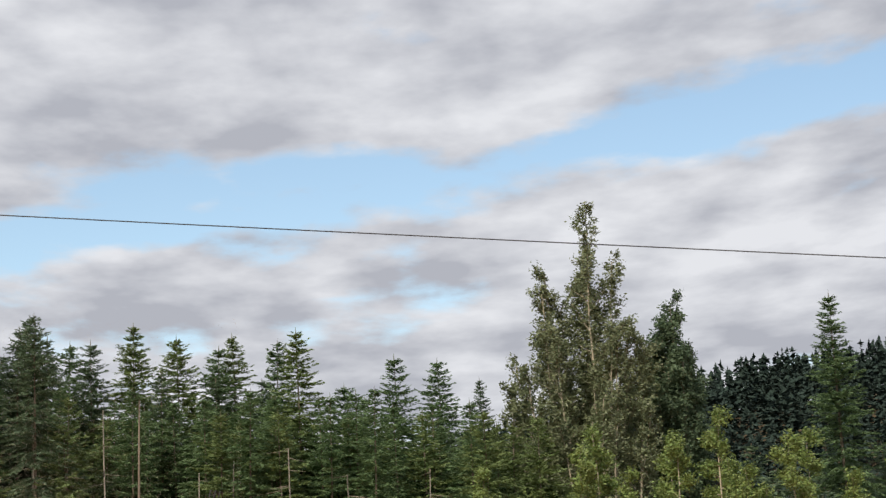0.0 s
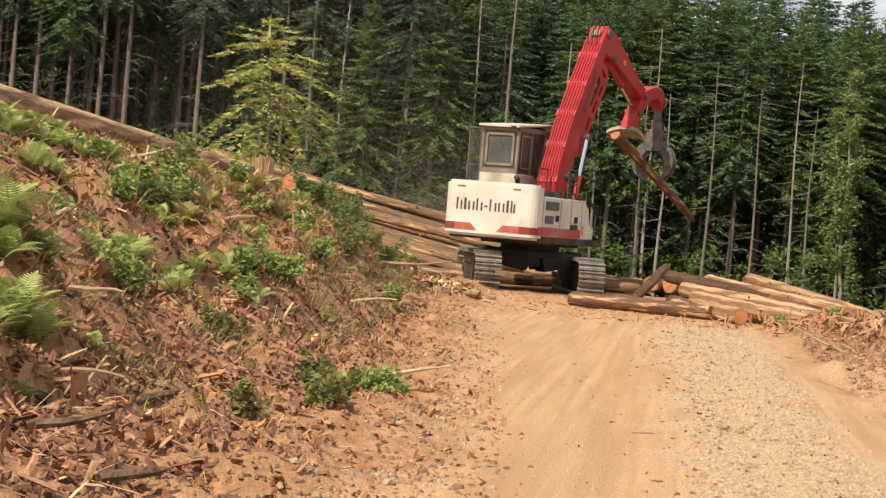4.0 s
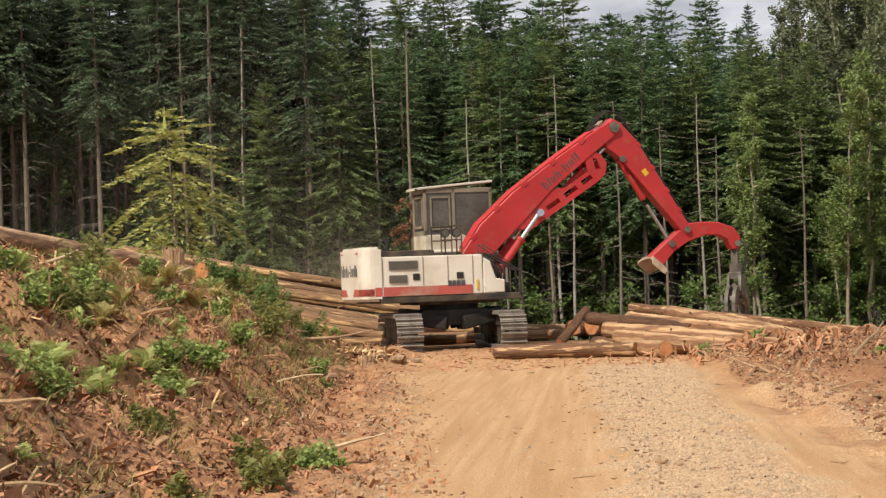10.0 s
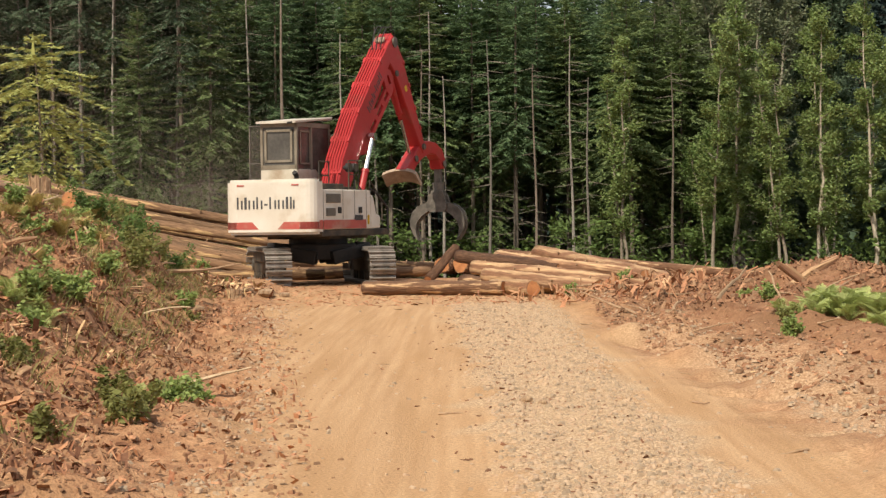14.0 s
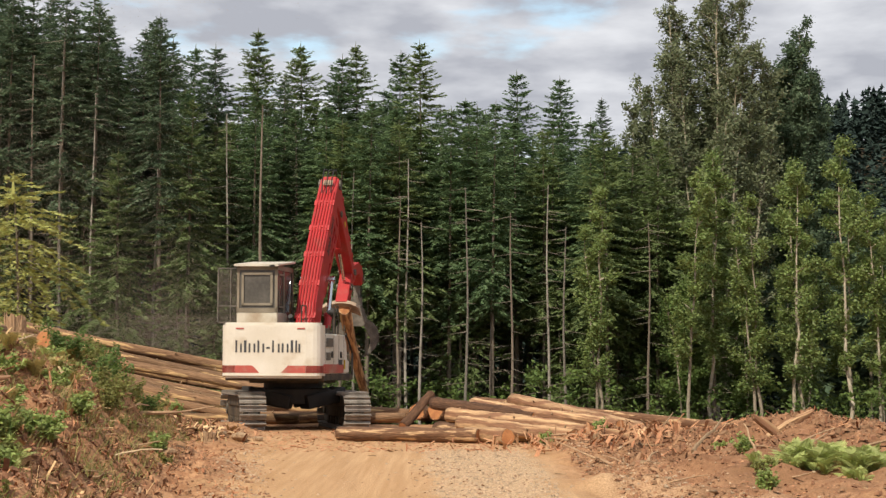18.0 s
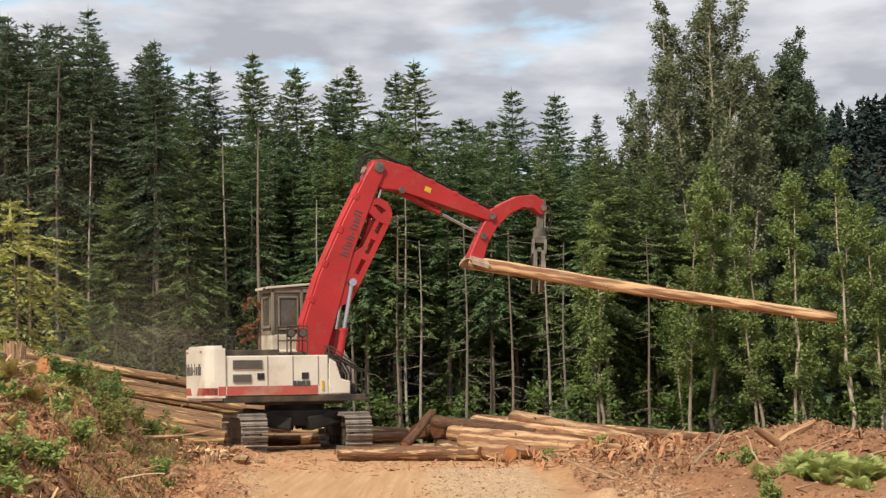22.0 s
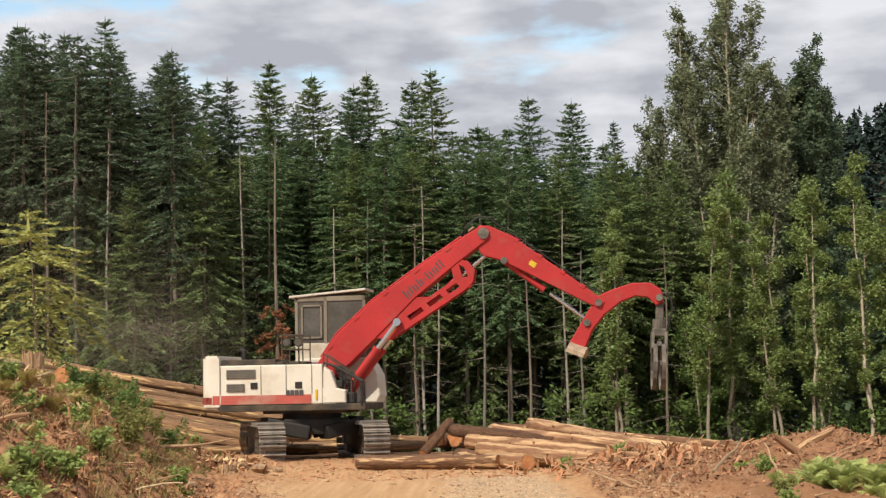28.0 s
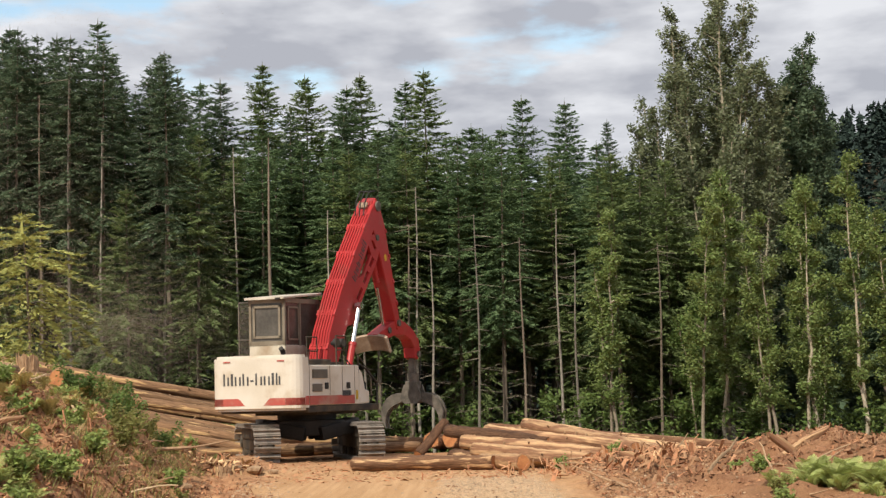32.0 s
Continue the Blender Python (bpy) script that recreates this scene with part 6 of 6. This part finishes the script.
def stump(x, y, r, h, seed, label):
    rng = random.Random(seed)
    t = thing("stump", label, "stump", pose(x, y, gz(x, y) - 0.1), "stumps")
    b = B()
    n = 14
    rings = []
    for f, k in ((0, 1.35), (0.2, 1.1), (0.6, 1.0), (1.0, 0.96)):
        rings.append([b.verts.new((r * k * (1 + 0.10 * math.sin(4 * a + seed)) * math.cos(a), r * k * (1 + 0.10 * math.sin(4 * a + seed)) * math.sin(a), h * f * (1 + (0.22 * rng.random() if f == 1 else 0)))) for a in [2 * math.pi * i / n for i in range(n)]])
    for u, v in zip(rings[:-1], rings[1:]):
        for i in range(n):
            b.faces.new((u[i], u[(i + 1) % n], v[(i + 1) % n], v[i]))
    top = b.verts.new((0, 0, h * 0.97))
    for i in range(n):
        b.faces.new((rings[-1][i], rings[-1][(i + 1) % n], top))
    part("stump_wood", b, STUMPM, t)
    b = B()
    for k in range(7):
        a = rng.uniform(0, 6.28)
        rod(b, (r * 0.9 * math.cos(a), r * 0.9 * math.sin(a), h * 0.75), (r * 1.1 * math.cos(a), r * 1.1 * math.sin(a), h * rng.uniform(1.0, 1.3)), 0.035, 4, 0.008)
    part("splinter", b, STICKM, t)["kind"] = "stuff"
    return t


stump(-8.5, 38.0, 0.21, 0.72, 3, "grey-brown splintered stump on top of the bank")
stump(-5.6, 45.8, 0.16, 0.35, 4, "low brown stump at the foot of the bank")
stump(3.3, 41.0, 0.3, 0.35, 5, "torn reddish stump at the roadside")


def sticks():
    rng = random.Random(81)

    def stick_of(x, y, L, r, az, up, mtl=STICKM, label="broken brown branch on the ground"):
        p, d, ring, vs, fs = Vector((0, 0, 0)), Vector((1, 0, 0)), 6, [], []
        segs = 6
        for i in range(segs + 1):
            w = r * (1 - 0.62 * i / segs) * rng.uniform(0.85, 1.2)
            for k in range(ring):
                a = 6.2832 * k / ring
                vs.append((p.x, p.y + w * math.cos(a), p.z + w * math.sin(a)))
            if i:
                o = ring * (i - 1)
                fs += [(o + k, o + (k + 1) % ring, o + ring + (k + 1) % ring, o + ring + k) for k in range(ring)]
            p = p + d * L / segs
            d = (d + Vector((0, rng.uniform(-0.2, 0.2), rng.uniform(-0.14, 0.12)))).normalized()
            d.x = max(d.x, 0.45)
        fs += [tuple(range(ring))[::-1], tuple(ring * segs + k for k in range(ring))]
        b = (vs, fs)
        o = part("branch", b, mtl, None, "", pose(x, y, gz(x, y) + r * 0.7, 0, -up, az))
        tagged(o, label, "branch", "loose branches")

    for k in range(60):
        y = rng.uniform(11.5, 40)
        t = rng.uniform(-0.08, 1.05)
        x = float(toe(y) - t * (toe(y) + 8.0))
        stick_of(x, y, rng.uniform(0.3, 1.0), rng.uniform(0.012, 0.035), rng.uniform(0, 360), rng.uniform(-12, 22))
    for k in range(34):
        y = rng.uniform(29, 46)
        x = float(road_r(y)) + 0.6 + rng.expovariate(0.5)
        stick_of(x, y, rng.uniform(0.4, 1.6), rng.uniform(0.015, 0.05), rng.uniform(0, 360), rng.uniform(-5, 25))
    for k in range(16):
        y = rng.uniform(12, 40)
        x = rng.uniform(float(road_l(y)), float(road_r(y)))
        stick_of(x, y, rng.uniform(0.15, 0.4), rng.uniform(0.008, 0.018), rng.uniform(0, 360), 0, STICKM, "short stick on the dirt road")
    stick_of(-5.9, 37.2, 1.5, 0.04, 8, 0)
    # old roots and rotten limbs at the foot of the bank
    for x, y, L, r, az, up in ((-4.12, 12.46, 0.56, 0.053, 200, 25), (-3.4, 11.2, 0.48, 0.053, 40, 10), (-3.92, 11.14, 0.64, 0.038, 15, 12), (-3.99, 14.09, 0.72, 0.038, 60, 10), (-4.74, 16.07, 1.04, 0.034, -70, -10)):
        stick_of(x, y, L, r, az, up, ROOTM, "dark rotten root at the foot of the bank")
    for x, y, L, r, az in ((-6.87, 28.45, 1.9, 0.03, 80), (-5.21, 15.92, 0.9, 0.035, -75), (-7.12, 23.9, 0.6, 0.03, 40), (-3.3, 21.2, 0.9, 0.03, 10), (-5.0, 28.2, 0.9, 0.03, 5)):
        stick_of(x, y, L, r, az, 14, PALEW, "pale barkless branch on the bank")
    for x, y, L, az, up in ((-5.56, 22.93, 0.55, 20, 10), (-5.89, 29.49, 0.4, 120, 40), (-4.14, 17.26, 0.35, 60, 25), (-4.83, 15.55, 0.5, -60, 20), (-6.86, 26.54, 0.4, 10, 20), (-3.51, 21.07, 0.32, 130, 45)):
        o = part("wood_slab", prof(B(), [(0, 0), (L * 0.6, 0.01), (L * 0.7, 0.04), (L * 0.3, 0.07), (0, 0.05)], -0.045, 0.045, 0.01), PEELED, None, "", pose(x, y, gz(x, y) - 0.02, 10, -up, az))
        tagged(o, "pale split slab of wood lying on the bank", "wood slab", "split slabs")
    # slabs of split wood at the right of the road
    for x, y, L, az, up in ((6.25, 37.4, 1.15, 10, 30), (6.4, 37.0, 0.7, -170, 35), (4.1, 41.0, 0.5, 60, 45), (3.2, 41.4, 0.45, 110, 50), (3.9, 40.6, 0.7, 170, 15)):
        b = prof(B(), [(0, 0), (L * 0.9, 0.03), (L, 0.10), (L * 0.5, 0.17), (0, 0.14)], -0.07, 0.07, 0.015)
        o = part("wood_slab", b, PEELED, None, "", pose(x, y, gz(x, y) - 0.02, 10, -up, az))
        tagged(o, "pale split slab of wood sticking out of the spoil", "wood slab", "split slabs")
    # dark clod on the road and lumps by the bank end
    for x, y, s in ((0.55, 19.2, 0.07), (0.7, 19.0, 0.05), (-5.0, 34.8, 0.16), (-4.9, 46.0, 0.2), (-5.4, 46.4, 0.16), (-4.5, 46.3, 0.14)):
        b = B()
        bmesh.ops.create_icosphere(b, subdivisions=2, radius=s)
        for v in b.verts:
            v.co *= 1 + 0.35 * noise.noise(v.co * (3 / s) + Vector((x, y, 0)))
            v.co.z *= 0.6
        o = part("clod", b, STUMPM, None, "", pose(x, y, gz(x, y) + s * 0.25))
        tagged(o, "dark lump of earth and bark on the ground", "clod", "clods")


sticks()


def cable():
    vs, fs = [], []
    xs = list(range(-60, 66, 3))
    for x in xs:
        for k in range(6):
            vs.append((x, 40 + 0.013 * math.cos(k * math.pi / 3), 10.76 - 0.0825 * x + 0.00012 * (x - 3) ** 2 + 0.013 * math.sin(k * math.pi / 3)))
    for i in range(len(xs) - 1):
        fs += [(6 * i + k, 6 * i + (k + 1) % 6, 6 * i + 6 + (k + 1) % 6, 6 * i + 6 + k) for k in range(6)]
    b = (vs, fs)
    o = part("overhead_cable", b, WIRE)
    tagged(o, "thin black overhead cable crossing the sky", "cable")
    return o


CABLE = cable()


def dust(n, mid, spread, seed):
    """A drifting veil of fine dust motes, one rigid piece."""
    rng = np.random.RandomState(seed)
    c = np.clip(rng.normal(size=(n, 3)), -2.2, 2.2) * np.array(spread) + np.array(mid)
    c[:, 2] = np.maximum(c[:, 2], 0.3 + 2.6 * rng.rand(n))
    d = rng.normal(size=(n, 3, 3)) * 0.0056
    v = (c[:, None, :] + d - np.array(mid)).reshape(-1, 3)
    ob = part("dust_cloud", (v.tolist(), np.arange(3 * n).reshape(-1, 3).tolist()), DUSTM, None, "", Matrix.Translation(mid))
    return tagged(ob, "thin veil of tan dust drifting behind the loader", "dust", kind="stuff")


DUST = [(dust(85000, (-9.6, 68.0, 2.2), (1.6, 1.2, 1.5), 95), (-9.6, 68.0, 2.2)), (dust(240000, (-15.5, 70.5, 6.0), (4.6, 1.2, 4.2), 96), (-15.5, 70.5, 6.0))]


# ---- what moves ----
def motions():
    # time, heading of the house, lift of boom, stick and heel arm, in degrees
    arm = [(0, 8.0, 43.0, -42.0, 0.0), (1.4, 7.6, 45.0, -43.0, 0.0), (2, 7.3, 49.3, -43.6, 0.0), (2.5, 7.3, 52.9, -38.5, 0.0), (3, 9.0, 54.2, -41.1, 0.0), (3.5, 14.1, 60.6, -35.1, 0.0), (4, 20.7, 62.3, -24.9, 3.4), (4.5, 28.9, 63.7, -28.2, 21.7), (6.5, 65.7, 58.5, -33.0, 6.4), (7, 70.5, 55.5, -36.2, 0.1), (8, 71.0, 49.5, -41.3, -0.0), (9, 69.2, 43.2, -47.2, -5.8), (10, 68.6, 40.0, -54.0, -10.4), (11, 59.0, 40.8, -48.7, -7.4), (12, 52.0, 49.0, -52.5, -5.9), (13, 37.1, 51.2, -57.1, -16.7), (14, 23.5, 52.6, -55.7, -12.6), (15, 17.0, 47.7, -58.0, -10.3), (18, 8.0, 54.4, -42.5, 0.0), (19, 12.0, 63.6, -37.0, 0.0), (20, 23.5, 70.6, -27.5, 10.7), (21, 49.5, 73.1, -20.1, 16.1), (22, 69.9, 69.9, -21.5, 15.1), (23, 92.0, 62.3, -33.7, 1.5), (24, 110.1, 49.7, -48.9, -4.0), (25, 112.2, 40.7, -49.0, -4.4), (28, 98.0, 39.7, -32.5, 8.6), (29, 71.3, 45.2, -29.2, 9.4), (30, 46.7, 52.5, -42.9, -4.9), (31, 27.8, 61.0, -63.9, -22.3), (32, 24.9, 57.6, -69.1, -28.7)]

    def at(t):
        i = max(k for k in range(len(arm)) if arm[k][0] <= t)
        if i == len(arm) - 1:
            return arm[-1][1:]
        p0, p1, p2, p3 = arm[max(0, i - 1)], arm[i], arm[i + 1], arm[min(len(arm) - 1, i + 2)]
        h = p2[0] - p1[0]
        u = (t - p1[0]) / h
        out = []
        for k in range(1, 5):
            def slope(a, b, c):
                s0, s1 = (b[k] - a[k]) / max(1e-6, b[0] - a[0]), (c[k] - b[k]) / max(1e-6, c[0] - b[0])
                return 0.0 if s0 * s1 <= 0 else 2 * s0 * s1 / (s0 + s1)
            m0 = slope(p0, p1, p2) if i > 0 else 0.0
            m1 = slope(p1, p2, p3) if i + 2 < len(arm) else 0.0
            out.append((2 * u ** 3 - 3 * u ** 2 + 1) * p1[k] + (u ** 3 - 2 * u ** 2 + u) * h * m0 + (3 * u ** 2 - 2 * u ** 3) * p2[k] + (u ** 3 - u ** 2) * h * m1)
        return out

    def lin(rows, t):
        return [float(np.interp(t, [r[0] for r in rows], [r[k] for r in rows])) for k in range(1, len(rows[0]))]

    # grapple: turn about the vertical, outward swing, opening of the jaws
    grip = [(0, 5, 0, 6), (3, 5, 0, 6), (4.5, 27, 0, 6), (6.5, 80, 2, 6), (8, 98, 0, 6), (9.4, 102, 0, 6), (9.9, 108, 0, 32), (10.5, 106, 2, 40), (11, 90, 12, 38), (12, 60, 10, 36), (13, 30, 6, 34), (14, 20, 0, 32), (15, 8, 0, 22), (15.8, 5, 0, 26), (16.4, 3, 0, 8), (18, 1, 0, 8),
            (20, 12, 0, 8), (21, 41, 0, 8), (22, 90, -4, 8), (23.5, 98, 0, 6), (25.3, 104, 0, 6), (25.9, 108, 0, 26), (27, 100, 4, 20), (28, 92, -3, 10), (28.4, 70, 14, 16), (29, 48, 40, 22), (29.4, 50, 30, 22), (30, 66, -8, 24), (30.6, 36, 6, 34), (31, 30, 2, 44), (32, 22, 0, 46)]
    rows = {k: [] for k in ("house", "boom", "stick", "heel", "grapple", "j0", "j1")}
    ramrows = [[[], []] for _ in RAMS]
    up = Vector((0, 0, 1))
    for i in range(0, 129):
        t = i * 0.25
        th, bo, st, he = at(t)
        H = pose(0, 0, 0, 0, 0, 90 - th)
        rows["house"].append((t, H))
        fb = H @ pose(FX, FY, FZ, 0, -bo, 0)
        rows["boom"].append((t, fb))
        fs = fb @ pose(LB, 0, 0, 0, bo - st, 0)
        rows["stick"].append((t, fs))
        fh = fs @ pose(LS, 0, 0, 0, st - he, 0)
        rows["heel"].append((t, fh))
        tip = fh @ Vector((TIP[0], 0, TIP[1]))
        turn, sw, op = lin(grip, t)
        G = Matrix.Translation(tip) @ H @ pose(0, 0, 0, 0, -sw, 0) @ H.inverted() @ pose(0, 0, 0, 0, 0, 90 - turn)
        rows["grapple"].append((t, G))
        for key, (s, j) in zip(("j0", "j1"), JAWS):
            rows[key].append((t, G @ pose(0, s * 0.20, -1.42, s * (op - 8), 0, 0)))
        ends = [(H @ Vector((1.0, FY + y, 1.72)), fb @ Vector((2.75, y, -0.30))) for y in (-0.42, 0.42)]
        ends.append((fb @ Vector((2.45, 0, -0.42)), fs @ Vector((0.35, 0, -0.46))))
        ends.append((fs @ Vector((0.95, 0, -0.38)), fh @ Vector((-0.42, 0, -0.42))))
        side = H @ Vector((0, 1, 0))
        for (p, q), keep in zip(ends, ramrows):
            d = (q - p).normalized()
            R = Matrix((d, side, d.cross(side))).transposed().to_4x4()
            keep[0].append((t, Matrix.Translation(p) @ R)), keep[1].append((t, Matrix.Translation(q) @ R))
    walk(HOUSE, rows["house"]), walk(CAB, rows["house"]), walk(BOOM, rows["boom"]), walk(STICK, rows["stick"]), walk(HEEL, rows["heel"]), walk(GRAPPLE, rows["grapple"])
    walk(JAWS[0][1], rows["j0"]), walk(JAWS[1][1], rows["j1"])
    for (ba, ro), keep in zip(RAMS, ramrows):
        walk(ba, keep[0]), walk(ro, keep[1])

    # the cable sways
    walk(CABLE, [(t, pose(0, 0, z)) for t, z in ((0, 0), (0.4, -0.09), (0.9, -0.19), (1.2, -0.18), (1.6, -0.09), (2.0, -0.03), (2.4, 0.1), (3.2, 0.05), (4, 0), (32, 0))])

    # the dust rises and drifts away over the bank
    for (ob, (x, y, z)), way in zip(DUST, (((0, 1.4, -0.6), (14, 0.2, 0.3), (32, -2.2, 2.0)), ((0, 2.2, -1.2), (17, 0, 0), (32, -3.0, 0.8)))):
        walk(ob, [(t, pose(x + dx, y, z + dz)) for t, dx, dz in way])

    def carried(x, y, z, h, p):
        return pose(x, y, z, 0, -p, 90 - h)

    one = [(0, -3.2, 61.8, 3.45, 5, -22), (2, -3.2, 61.8, 3.5, 5, -22), (2.5, -3.15, 61.7, 3.95, 5, -24), (3, -3.0, 61.5, 3.99, 5, -24), (3.5, -2.72, 61.0, 4.24, 9, -15.5), (4, -2.45, 61.0, 4.93, 18, -15), (4.5, -1.75, 60.8, 5.0, 27, -11.5), (5.5, -0.4, 59.4, 4.7, 55, -11),
           (6.5, 0.55, 57.8, 4.35, 85, -11.5), (7, 0.72, 57.3, 4.0, 95, -15), (8, 0.95, 57.4, 3.35, 112, -18), (9, 0.92, 57.6, 2.65, 130, -17.5), (9.4, 0.92, 57.6, 2.25, 130, -15), (9.8, 0.92, 57.6, 1.5, 130, -9.5), (10.1, 0.92, 57.6, 0.75, 130, -3.5), (10.3, 0.92, 57.6, 0.70, 130, -3), (32, 0.92, 57.6, 0.70, 130, -3)]
    two = [(0, -1.56, 60.9, 0.32, 6, -1.5), (16.2, -1.56, 60.9, 0.32, 6, -1.5), (16.8, -2.1, 61.2, 1.5, 4, -8), (17.5, -3.0, 61.4, 3.3, 1, -15), (18, -3.19, 61.4, 3.66, 1, -15.5), (19, -3.07, 60.7, 4.36, 3, -20), (20, -2.21, 60.2, 5.22, 12, -12), (21, -0.53, 58.8, 5.6, 41, -6), (22, 0.75, 57.2, 5.46, 92, -10),
           (22.5, 0.95, 56.2, 5.0, 112, -12.5), (23, 1.42, 55.5, 4.47, 120, -14.6), (23.5, 1.31, 54.2, 3.56, 140, -16.5), (24, 1.1, 53.3, 2.83, 144, -14), (25, 1.37, 52.8, 2.09, 154, -10), (25.5, 1.5, 53.0, 1.8, 156, -8.2), (26.0, 1.8, 53.4, 1.02, 157, -4.0), (26.2, 1.85, 53.5, 0.92, 158, -3.6), (32, 1.85, 53.5, 0.92, 158, -3.6)]
    for ob, data in ((LOG1, one), (LOG2, two)):
        walk(ob, [(r[0], carried(*r[1:])) for r in data])


motions()
